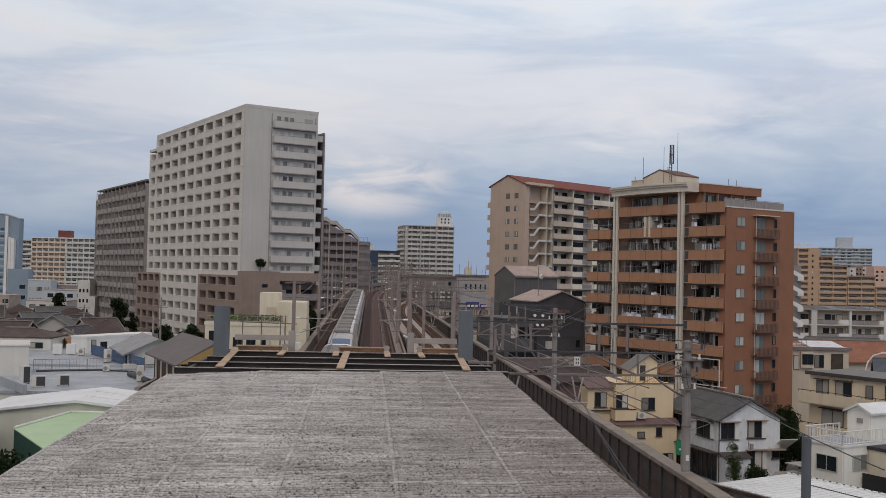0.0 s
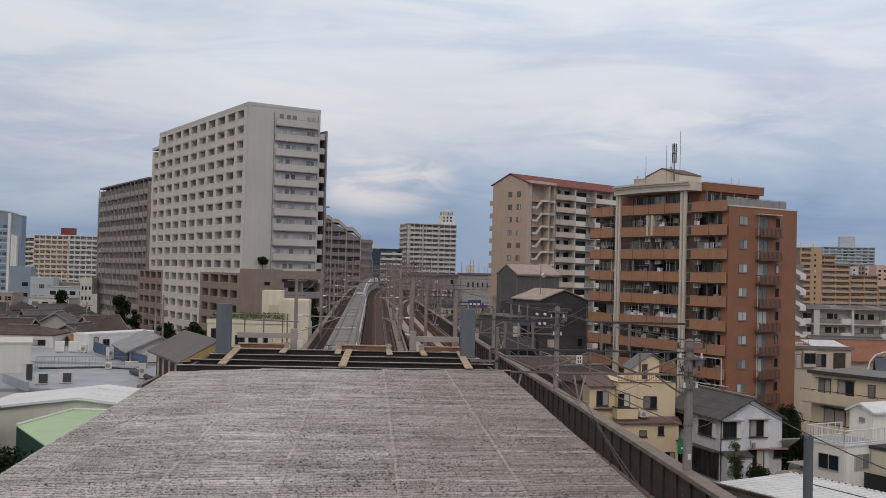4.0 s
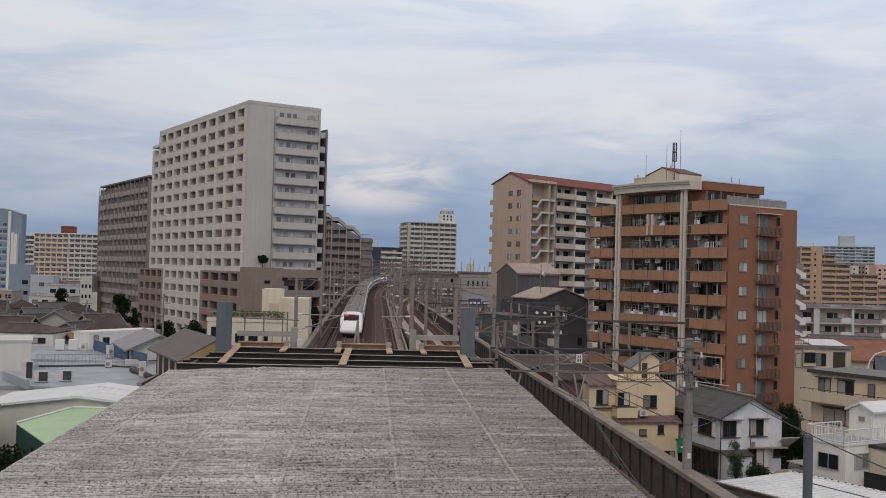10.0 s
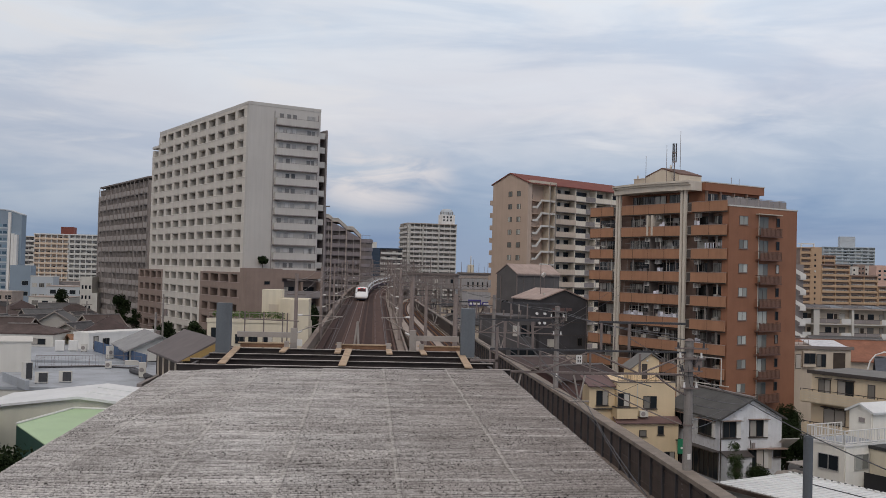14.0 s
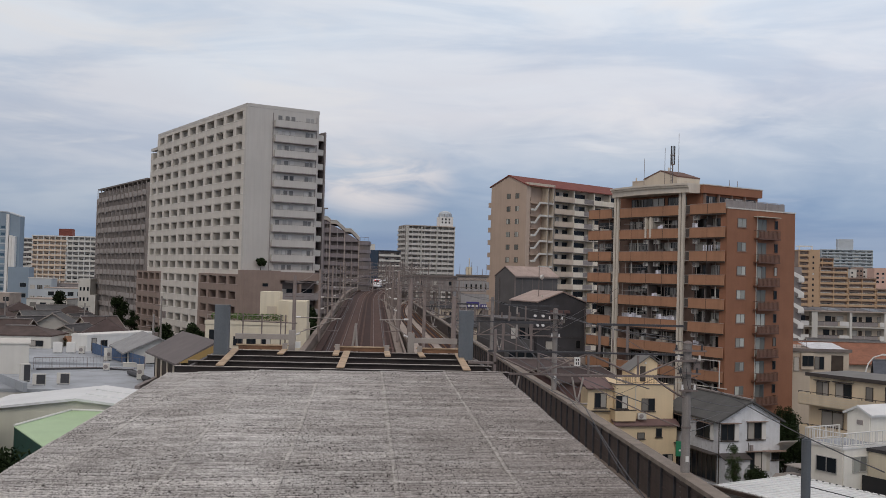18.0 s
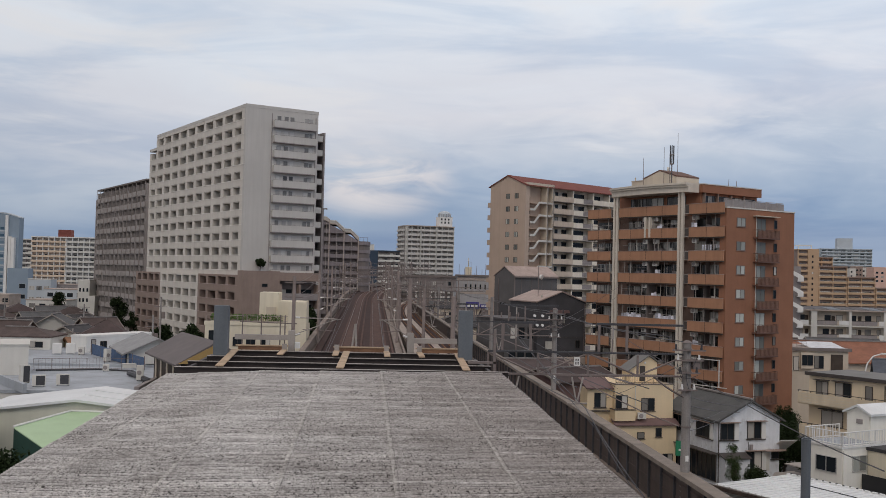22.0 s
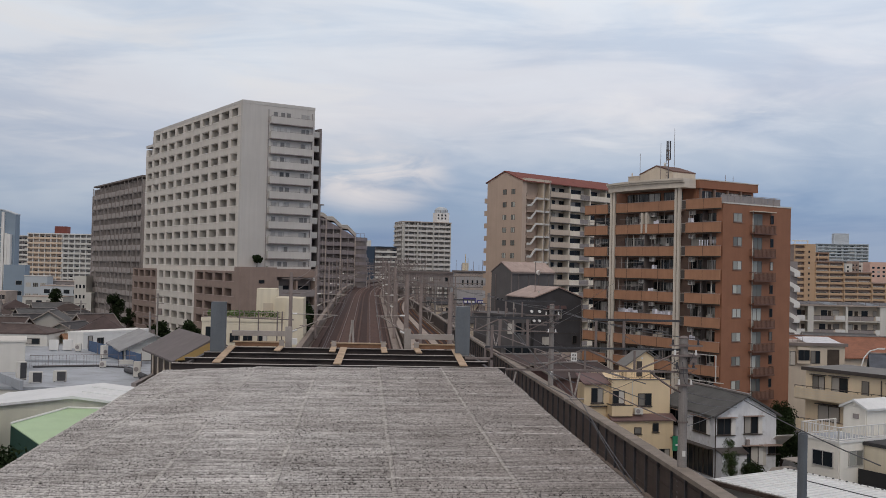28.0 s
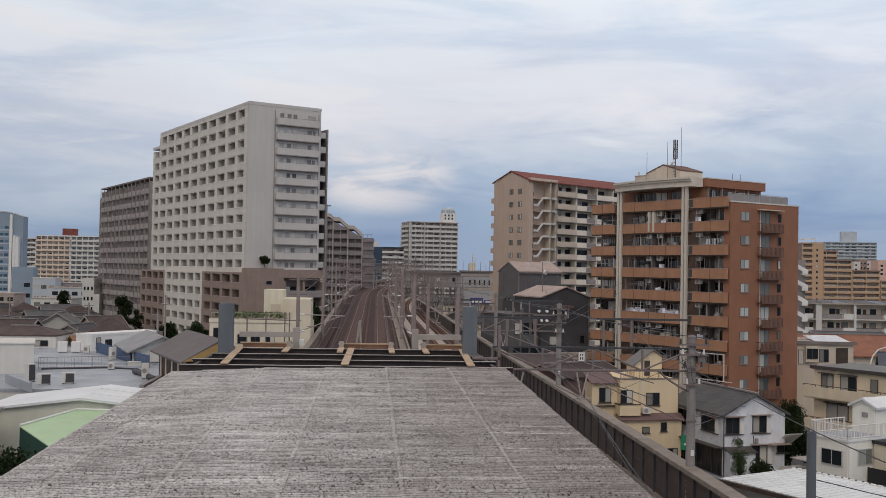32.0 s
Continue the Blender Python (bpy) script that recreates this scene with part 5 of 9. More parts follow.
    solo("roof_sign_frame", Shape().box(0, 7.5, 0, 0.5, 1.7, 2.3).box(0, 0.5, 0, 0.5, 0, 1.7).box(7.0, 7.5, 0, 0.5, 0, 1.7).box(0, 7.5, 4, 4.5, 1.7, 2.3), WHITE, "white steel frame on the ochre roof", "roof frame", pose(234.6, 526, 36.402, 0, 0, -4))
    for x, y, w, h, f, lab in ((245.7, 534, 12.0, 32.0, 11, "upper"), (245.7, 524, 15.4, 26.9, 9, "middle"), (261.2, 522.5, 15.0, 21.4, 7, "lower"), (276.3, 521, 22, 15.8, 5, "lowest")):
        # recess darkness put into the brown wall colour here too
        o = far_block("ochre_block", "%s ochre stepped apartment block with a brown roof edge" % lab, pose(x, y, 0, 0, 0, -4), w, 9, h, f, 7.6, ORANGE_FAR, BRICK_TILE, ORANGE_FAR, roof=BRICK_TILE, band=1.15, win=(5.4, 1.6), glass=GLASS_NET)
        for k in range(f):
            part("balcony_lip", Shape().box(0, w, -0.06, 0.0, 0, 0.12), PALE_CREAM, o, at=pose(0, 0, k * h / f + 1.2))
        # raised brown strip draws the shadow line below the roof edge
        part("roof_shadow_gap", Shape().box(-0.1, w + 0.1, -0.06, 0.0, h - 0.25, h - 0.05), RUSTY, o)
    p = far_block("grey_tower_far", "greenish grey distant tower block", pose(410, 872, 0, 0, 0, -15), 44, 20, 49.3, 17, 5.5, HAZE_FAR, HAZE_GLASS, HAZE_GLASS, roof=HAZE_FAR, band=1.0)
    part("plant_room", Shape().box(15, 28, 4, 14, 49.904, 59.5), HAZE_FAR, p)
    for x, y, w, h, m, lab in ((351, 700, 4.5, 29.5, OFFWHITE, "slim white"), (355.6, 701, 5.5, 30.8, BRICK_TILE, "brown"), (361.2, 702, 8.5, 30.2, OFFWHITE, "plain white")):
        v = thing("far_flat_block", "%s distant flat-roofed block" % lab, "building", pose(x, y, 0, 0, 0, -8), "far flat blocks")
        part("wall", Shape().box(0, w, 0, 10, 0, h), m, v)
        part("roof", Shape().box(-0.1, w + 0.1, -0.1, 10.1, h + 0.002, h + 0.5), PALE_CONCRETE, v)
        flat_face(v, face_at(0, 0, 0), [0.8 + 2.4 * i for i in range(int(w / 2.4))], [h - 3.2, h - 6.4, h - 9.6], (1.3, 1.4), GLASS_DARK, None, 1)
    gallery_block()
    k = thing("pink_block", "pink-orange distant apartment block", "apartment building", pose(356, 675, 0, 0, 0, -8))
    part("wall", Shape().box(0, 30, 0, 14, 0, 30.5), PINK_FAR, k)
    flat_face(k, face_at(0, 0, 0), [1.5 + 3.6 * i for i in range(8)], [20 + 2.9 * i for i in range(3)], (1.8, 1.4), GLASS_DARK, None, 1)
    w = thing("stair_tower_block", "white stair tower with zigzag flights", "stair tower", pose(84.6, 195, 0, 0, 0, -14))
    part("wall", Shape().box(0, 3.0, 1, 5, 0, 21), MID_GREY, w)
    for i in range(6):
        z = 3.0 + 3.1 * i
        part("flight", Shape().wedge([(0, z + 1.5), (3.2, z - 0.4), (3.2, z + 0.55), (0, z + 2.3)], -0.2, -0.05), WHITE, w)
        part("landing", Shape().box(2.2, 3.3, -0.3, 0.95, z - 0.6, z - 0.45).box(2.2, 3.3, -0.35, -0.21, z - 0.45, z + 0.45), WHITE, w)
    b = thing("station_block", "plain whitish flat-roofed building by the line", "building", pose(30.3, 329, 0, 0, 0, -3))
    part("wall", Shape().box(0, 11, 0, 12, 0, 17.2), SHEET_PALE_GREY, b)
    part("upper_band", Shape().box(-0.1, 11.1, -0.12, -0.002, 15.9, 16.6), PALE_CONCRETE, b)
    part("lower_band", Shape().box(-0.1, 11.1, -0.12, -0.002, 11.4, 12.0), PALE_CONCRETE, b)
    part("roof", Shape().box(-0.4, 11.4, -0.6, 12.4, 17.202, 17.75), DARK_GREY, b)
    for u in (2.6, 4.2, 5.8, 7.4, 9.0):
        part("pilaster", Shape().box(u - 0.9, u - 0.7, -0.1, -0.002, 12.0, 15.9), STEEL_PALE, b)
        add_window(b, face_at(0, 0, 0), u, 13.0, 0.5, 1.6, GLASS_DARK, FRAME, 1, v=-0.02)
    for u, h in ((0.6, 3.4), (2.4, 2.2), (3.6, 4.6), (4.5, 4.2), (6.4, 3.0), (8.2, 2.0), (9.4, 3.6), (10.6, 2.6)):
        solo("roof_pole", Shape().tube((0, 0, 0), (0, 0, h), 0.08, 6, 0.05), STEEL_GREY, "thin grey pole on a flat roof", "pole", pose(30.3 + u, 330 - 0.05 * u, 17.75), "roof poles")
    solo("water_tower", Shape().tube((0, 0, 0), (0, 0, 2.6), 1.1, 12).tube((0, 0, 2.4), (0, 0, 5.6), 0.15, 6), PALE_CREAM, "small cream rooftop water tank", "water tank", pose(34.4, 334, 17.75))


def gallery_block():
    """Access galleries with panel and bar parapets between wide piers."""
    b = thing("gallery_block", "cream gallery apartment block with panelled parapets", "apartment building", pose(86.2, 199.6, 0, 0, 0, -5))
    L_, dz, top = 36.0, 2.83, 12.0
    part("wall", Shape().box(0, L_, 1.4, 9, 0, top), BEIGE, b)
    part("roof", Shape().box(-0.2, L_ + 0.2, -0.3, 9.2, top + 0.002, top + 0.25), PALE_CONCRETE, b)
    for i in range(12):
        part("roof_sheet", slope(1.2 + 2.8 * i, 3.8 + 2.8 * i, 0.6, 6.5, top + 0.3, top + 0.75, 0.06), SLATE_LIGHT if i % 3 else BLUE_GREY, b)
    part("roof_rail", Shape().box(-0.1, L_ + 0.1, -0.2, -0.14, top + 0.9, top + 0.96), STEEL_GREY, b)
    for i in range(13):
        part("rail_post", Shape().box(2.9 * i, 2.9 * i + 0.06, -0.2, -0.14, top + 0.25, top + 0.9), STEEL_GREY, b)
    rng = random.Random(8)
    slab = Shape().box(0, L_, -0.05, 1.396, -0.2, 0.0).mesh("gallery_slab", OFFWHITE)
    rail = Shape().box(0, 2.7, -0.03, 0.0, 0.95, 1.05).mesh("gallery_rail", FRAME)
    dark = Shape().box(0, 2.7, -0.02, 0.01, 0.1, 0.95).mesh("bar_panel", MID_GREY)
    pale = Shape().box(0, 2.0, -0.06, 0.0, 0.08, 1.05).mesh("panel", WHITE)
    for k in range(4):
        z = top - 0.15 - (k + 1) * dz
        link("gallery_slab", slab, b, pose(0, 0, z))
        for c in range(13):
            u = 0.05 + c * 2.75
            if c % 3 == 1:
                link("panel", pale, b, pose(u + 0.3, 0, z))
            else:
                link("bar_panel", dark, b, pose(u, 0, z))
            link("gallery_rail", rail, b, pose(u, 0.02, z))
            add_window(b, face_at(0, 1.4, 0), u + rng.uniform(0.2, 0.7), z + 0.9, 1.3, 1.2, GLASS, FRAME, 1, v=-0.02)
            if c % 2:
                part("door", Shape().box(u + 2.0, u + 2.7, 1.34, 1.396, z + 0.02, z + 2.0), TIMBER_DARK, b)
    for u, w in ((5.6, 1.2), (13.4, 0.5), (20.5, 1.2), (29, 0.5)):
        part("pier", Shape().box(u, u + w, -0.12, 1.39, 0, top), OFFWHITE, b)


def glass_tower():
    b = thing("glass_office_tower", "blue glass office tower with white fins", "office building", pose(-172, 464, 0, 0, 0, -6))
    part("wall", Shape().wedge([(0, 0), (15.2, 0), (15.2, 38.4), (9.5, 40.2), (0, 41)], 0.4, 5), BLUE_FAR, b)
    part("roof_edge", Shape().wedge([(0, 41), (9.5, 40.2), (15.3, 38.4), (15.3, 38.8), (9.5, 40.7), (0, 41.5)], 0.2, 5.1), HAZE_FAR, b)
    for i in range(11):
        for u in (2.0, 4.4, 6.6):
            add_window(b, face_at(0, 0.4, 0), u, 2.0 + 3.1 * i, 1.9, 1.3, GLASS_BLUE, BLUE_FAR, 1, v=-0.02)
        part("floor_band", Shape().box(0.1, 9.0, 0.2, 0.396, 1.2 + 3.1 * i, 1.7 + 3.1 * i), HAZE_FAR, b)
    part("fin", Shape().box(9.3, 10.5, -0.6, 0.396, 0, 39.6), WHITE, b)
    part("fin", Shape().box(11.0, 12.2, -0.9, 0.396, 6, 30.0), WHITE, b)
    part("fin", Shape().box(12.6, 14.0, -1.6, 0.396, 6, 29.5), WHITE, b)


def low_west():
    b = thing("blue_grey_block", "blue-grey windowless low block", "office building", pose(-122.0, 350, 0, 0, 0, -5))
    part("wall", Shape().box(0, 7.2, 0, 4, 0, 16.2), BLUE_FAR, b)
    for i in range(3):
        add_window(b, face_at(0, 0, 0), 4.2, 2.2 + 3.6 * i, 2.2, 1.5, GLASS_DARK, None, 2, v=-0.02)
    b = thing("white_office", "white low office with window bands", "office building", pose(-111.6, 339.5, 0, 0, 0, -5))
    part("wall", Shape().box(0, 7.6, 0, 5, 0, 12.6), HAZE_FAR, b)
    part("roof", Shape().box(-0.1, 7.7, -0.1, 5.1, 12.602, 12.9), OFFWHITE, b)
    for i in range(3):
        for u in (0.5, 2.9, 5.3):
            add_window(b, face_at(0, 0, 0), u, 1.9 + 3.6 * i, 1.8, 1.4, GLASS_NET, None, 2, v=-0.02)
    b = thing("white_corner_block", "white stepped corner block with small windows", "apartment building", pose(-82.1, 292, 0, 0, 0, -5))
    part("wall", Shape().box(0, 3.4, 0, 5, 0, 13.6), OFFWHITE, b)
    part("low_wall", Shape().box(3.402, 5.0, 0, 5, 0, 9), OFFWHITE, b)
    for i in range(4):
        for u in (0.4, 1.4, 2.5):
            add_window(b, face_at(0, 0, 0), u, 1.4 + 2.9 * i, 0.6, 1.1, GLASS_DARK, None, 1, v=-0.02)
    far_block("white_far_block", "white far gallery block", pose(-216, 640, 0, 0, 0, -4), 20, 12, 33, 11, 4, OFFWHITE, MID_GREY)
    for x, y, w, d, h, m in ((-97, 310, 12, 9, 10.2, HAZE_FAR), (-99, 300, 12, 9, 7.2, OFFWHITE), (-118, 316, 9, 8, 8.0, PALE_CONCRETE), (-104, 345, 16, 9, 11.0, MID_GREY)):
        house("low_flat_house", "low flat-roofed pale building", pose(x, y, 0, 0, 0, -6), w, d, h, m, PALE_CONCRETE, 0, "x", 0.15, windows=tuple((0, 1 + 3 * i, h - 2.2, 1.8, 1.2) for i in range(int(w / 3))), group="low flat buildings")




# ---- houses ----
def house(name, label, m, w, d, h, wall_mat, roof_mat, rise=1.4, ridge="x", over=0.4, windows=(), hip=False, glass=None, frame_mat=None, group=""):
    """A house w by d with a pitched roof, or a flat one if rise is 0. windows: (face 0 front, 1 right, 2 back, 3 left; u, z, w, h)."""
    b = thing(name, label, "house", m, group)
    part("wall", Shape().box(0, w, 0, d, 0, h), wall_mat, b)
    o, t = over, 0.16
    if rise == 0:
        part("roof", Shape().box(-o, w + o, -o, d + o, h + 0.002, h + 0.25), roof_mat, b)
    else:
        if ridge == "x":
            mm, a, c = Matrix.Identity(4), w, d
        else:
            mm, a, c = pose(w, 0, 0, 0, 0, 90), d, w
        k = c / 2 if hip else -o
        z0, drop = h + 0.01, rise * o / (c / 2)
        vs = [(-o, -o, z0 - drop), (a + o, -o, z0 - drop), (a + o, c + o, z0 - drop), (-o, c + o, z0 - drop), (k, c / 2, z0 + rise), (a - k, c / 2, z0 + rise)]
        vs += [(x, y, z + t) for x, y, z in vs]
        fs = [(6, 7, 11, 10), (8, 9, 10, 11), (7, 8, 11), (9, 6, 10), (1, 0, 4, 5), (3, 2, 5, 4), (2, 1, 5), (0, 3, 4),
              (0, 1, 7, 6), (1, 2, 8, 7), (2, 3, 9, 8), (3, 0, 6, 9)]
        if not hip:
            fs[2:4], fs[6:8] = [], []
            fs = [(6, 7, 11, 10), (8, 9, 10, 11), (1, 0, 4, 5), (3, 2, 5, 4), (0, 1, 7, 6), (2, 3, 9, 8), (1, 5, 11, 7), (5, 2, 8, 11), (3, 4, 10, 9), (4, 0, 6, 10)]
            part("gable", Shape().wedge([(0, h), (c, h), (c / 2, h + rise)], 0.02, a - 0.02), wall_mat, b, at=mm @ pose(0, 0, 0, 0, 0, 90) @ Matrix.Diagonal((1, -1, 1, 1)))
        part("roof", Shape().add(vs, fs), roof_mat, b, at=mm)
        if roof_mat.name.endswith("roof_tiles"):
            if not hip and roof_mat not in (TILE_ASH, TILE_SLATE):
                for xe in (-o - 0.05, a + o - 0.03):
                    verge = Shape()
                    for ya, yb in ((-o, c / 2), (c + o, c / 2)):
                        za, zb = z0 - drop, z0 + rise
                        verge.add([(xe + p, yy, zz + q) for p in (0.0, 0.08) for yy, zz, q in ((ya, za, 0.0), (yb, zb, 0.0), (yb, zb, t + 0.03), (ya, za, t + 0.03))],
                                  [(0, 1, 2, 3), (7, 6, 5, 4), (3, 2, 6, 7), (0, 4, 5, 1), (0, 3, 7, 4), (1, 5, 6, 2)])
                    part("verge", verge, LOGGIA, b, at=mm)
            part("ridge", Shape().box(k, a - k, c / 2 - 0.16, c / 2 + 0.16, z0 + rise + t - 0.02, z0 + rise + t + 0.12), RIDGE, b, at=mm)
    faces = (face_at(0, 0, 0), face_at(w, 0, 90), face_at(w, d, 180), face_at(0, d, -90))
    for f, u, z, ww, hh in windows:
        add_window(b, faces[f], u, z, ww, hh, glass or GLASS_DARK, frame_mat or FRAME, 2 if ww > 0.9 else 1, v=-0.02)
    return b


def unit_rows(spots, size=(0.8, 0.32, 0.62), square=False):
    """Outdoor units of air conditioners: case, round grille and feet."""
    w, d, h = size
    for m in spots:
        a = thing("air_conditioner", "cream outdoor unit of an air conditioner", "air conditioner", m, "air conditioner units")
        part("case", Shape().box(0, w, 0, d, 0.06, h), OFFWHITE, a)
        if square:
            part("grille", Shape().box(w * 0.3, w - 0.04, -0.02, -0.002, 0.12, h - 0.06), STEEL_DARK, a)
        else:
            part("grille", Shape().prism([(w * 0.40 + min(w, h) * 0.34 * math.cos(k * math.pi / 6), min(w, h) * 0.34 * math.sin(k * math.pi / 6)) for k in range(12)], 0, 0.02), MID_GREY, a,
                 at=pose(0, 0, h / 2 + 0.03, 90, 0, 0))
        part("feet", Shape().box(0.06, 0.14, 0.02, d - 0.02, 0, 0.06), BLACK, a)
        part("feet", Shape().box(w - 0.14, w - 0.06, 0.02, d - 0.02, 0, 0.06), BLACK, a)


def fence_line(name, label, p, q, z, h, mat, step=1.1, bars=0, r=0.03):
    """A railing from p to q: posts, two rails, thin bars."""
    f = thing(name, label, "railing")
    p, q = Vector((*p, z)), Vector((*q, z))
    n = max(1, round((q - p).length / step))
    for i in range(n + 1):
        c = p.lerp(q, i / n)
        part("post", Shape().tube(c, c + Vector((0, 0, h)), r, 6), mat, f)
    up = Vector((0, 0, 1))
    for hh in (h, h * 0.12):
        part("rail", Shape().tube(p + up * hh, q + up * hh, r, 6), mat, f)
    if bars:
        k = int((q - p).length / bars)
        for i in range(k):
            c = p.lerp(q, (i + 0.5) / k)
            part("bar", Shape().tube(c + up * h * 0.12, c + up * h, r * 0.45, 4), mat, f)
    return f


def slope(x0, x1, y0, y1, z0, z1, t=0.1):
    """A thin roof plane rising from y0 to y1."""
    top = [(x0, y0, z0), (x1, y0, z0), (x1, y1, z1), (x0, y1, z1)]
    return Shape().add(top + [(x, y, z - t) for x, y, z in top], [(0, 1, 2, 3), (7, 6, 5, 4), (0, 4, 5, 1), (1, 5, 6, 2), (2, 6, 7, 3), (3, 7, 4, 0)])


def yellow_house():
    m = pose(22.9, 89.4, 0, 0, 0, 8)
    b = thing("yellow_house", "cream-yellow three-storey house with a roof terrace", "house", m)
    part("wall", Shape().box(0, 5.7, 0, 6.5, 0, 7.9), CREAM, b)
    part("lower_wall", Shape().box(-0.3, 5.75, -0.7, -0.004, 0, 4.3), CREAM, b)
    part("wing_wall", Shape().box(-2.45, -0.004, 0.6, 2.4, 0, 7.45), CREAM, b)
    part("wing_roof", slope(-2.65, -0.002, 0.3, 2.6, 7.55, 8.3), RED_TRIM, b)
    part("lean_to_roof", slope(-0.35, 5.95, -0.95, -0.002, 4.36, 4.82), RED_TRIM, b)
    part("roof_trim", Shape().box(-0.06, 5.76, -0.06, 0.02, 7.902, 8.0).box(-0.06, 0.02, 0.024, 6.5, 7.902, 8.0), DARK_GREY, b)
    part("balcony", Shape().box(-0.28, 1.7, -0.75, -0.66, 4.7, 5.66).box(1.62, 1.7, -0.66, -0.004, 4.7, 5.66).box(-0.28, -0.2, -0.66, 0.55, 4.7, 5.66), CREAM, b)
    part("balcony_trim", Shape().box(-0.32, 1.74, -0.79, -0.62, 5.662, 5.73).box(-0.32, -0.16, -0.62, 0.5, 5.662, 5.73), FRAME, b)
    part("wing_sill", Shape().box(-2.5, -0.3, 0.35, 0.596, 5.4, 5.5), FRAME, b)
    part("stair_house", Shape().add([(x, y, z) for y in (1.2, 3.2) for x, z in ((1.95, 7.904), (4.6, 7.904), (4.6, 9.85), (3.74, 10.4), (1.95, 9.15))],
                [(0, 1, 2, 3, 4), (9, 8, 7, 6, 5)] + [(i + 5, (i + 1) % 5 + 5, (i + 1) % 5, i) for i in range(5)]), CREAM, b)
    part("stair_house_roof", Shape().wedge([(1.65, 8.98), (3.74, 10.43), (4.8, 9.78), (4.8, 9.88), (3.74, 10.55), (1.65, 9.1)], 1.0, 3.4), SHEET_GREY, b)
    part("door", Shape().box(2.86, 3.4, 1.15, 1.196, 8.1, 9.5), FRAME, b)
    part("wall_lamp", Shape().box(3.3, 3.45, 1.08, 1.196, 9.72, 9.87), WHITE, b)
    f = face_at(0, 0, 0)
    for u, z, w, h, v, leaves in ((0.05, 5.73, 1.15, 1.2, -0.02, 2), (2.55, 5.52, 1.3, 1.15, -0.02, 2), (1.9, 3.1, 0.7, 0.58, -0.72, 1), (3.7, 3.25, 0.58, 0.8, -0.72, 1), (-1.78, 5.75, 1.15, 1.35, 0.58, 2), (4.4, 0.6, 1.0, 1.1, -0.72, 2)):
        add_window(b, f, u, z, w, h, GLASS, FRAME, leaves, v=v)
        part("sill", Shape().box(u - 0.08, u + w + 0.08, v - 0.1, v - 0.004, z - 0.07, z - 0.01), FRAME, b)
    part("drainpipe", Shape().tube((1.95, -0.06, 4.9), (1.95, -0.06, 7.8), 0.04), OFFWHITE, b)
    unit_rows([m @ pose(2.0, -0.6, 4.78)])
    pt = lambda x, y: tuple((m @ Vector((x, y, 0))).xy)
    fence_line("terrace_rail", "dark steel rail round the yellow roof terrace", pt(0.05, 0.0), pt(5.6, 0.0), 8.0, 0.8, FRAME, 0.9, 0.18, 0.02)


def white_house():
    m = pose(30.5, 83.5, 0, 0, 0, 12)
    b = house("white_house", "white two-storey house with a grey gabled roof", m, 6.0, 9.0, 5.6, BLUEWHITE, TILE_ASH, 1.6, "y", 0.35)
    f, lf = face_at(0, 0, 0), face_at(0, 9.0, -90)
    for fm, u, z, w, h in ((f, 0.12, 3.95, 1.3, 1.4), (f, 2.75, 4.0, 1.35, 1.45), (f, 2.7, 1.3, 1.5, 1.6), (lf, 5.4, 3.85, 2.3, 1.3), (lf, 1.4, 3.9, 1.8, 1.3), (f, 5.2, 2.2, 0.75, 0.7)):
        add_window(b, fm, u, z, w, h, GLASS_DARK, FRAME, 2 if w > 1 else 1, v=-0.03)
        part("window_hood", Shape().box(-0.12, w + 0.5, -0.4, -0.004, h + 0.05, h + 0.1), BRICK_TILE, b, at=fm @ pose(u, 0, z))
        part("sill", Shape().box(-0.1, w + 0.45, -0.14, -0.004, -0.1, -0.03), FRAME, b, at=fm @ pose(u, 0, z))
        if w > 1.2:
            part("shutter_box", Shape().box(w + 0.02, w + 0.42, -0.14, -0.004, -0.02, h), WHITE, b, at=fm @ pose(u, 0, z))
    part("door", Shape().box(4.5, 5.0, -0.06, -0.004, 1.2, 2.75), OFFWHITE, b)
    part("door_hood", Shape().box(4.3, 6.2, -0.7, -0.004, 2.95, 3.02), BRICK_TILE, b)
    part("porch_roof", slope(5.7, 7.4, -0.6, 1.4, 3.9, 2.6, 0.06), WHITE, b)
    part("shop_hood", Shape().box(0.5, 9.0, -0.8, -0.004, 2.72, 2.8), FRAME, b, at=lf)
    for i in range(5):
        add_window(b, lf, 0.8 + 1.6 * i, 0.3, 1.5, 2.3, GLASS_DARK, FRAME, 2, v=-0.03)
    part("lean_to", Shape().box(0.05, 2.5, -0.9, -0.004, 0, 2.5), BLUEWHITE, b)
    part("lean_to_roof", slope(-0.1, 2.6, -1.1, -0.002, 2.5, 2.85, 0.06), FRAME, b)
    part("corner_pipe", Shape().tube((-0.05, -0.05, 0.2), (-0.05, -0.05, 5.5), 0.05), FRAME, b)
    part("meter_box", Shape().box(3.0, 3.25, -0.2, -0.004, 3.0, 3.5), MID_GREY, b)
    part("cable_pipe", Shape().rope([(2.85, -0.06, 3.7), (2.9, -0.06, 2.9), (3.2, -0.06, 2.7)], 0.03, 6), FRAME, b)


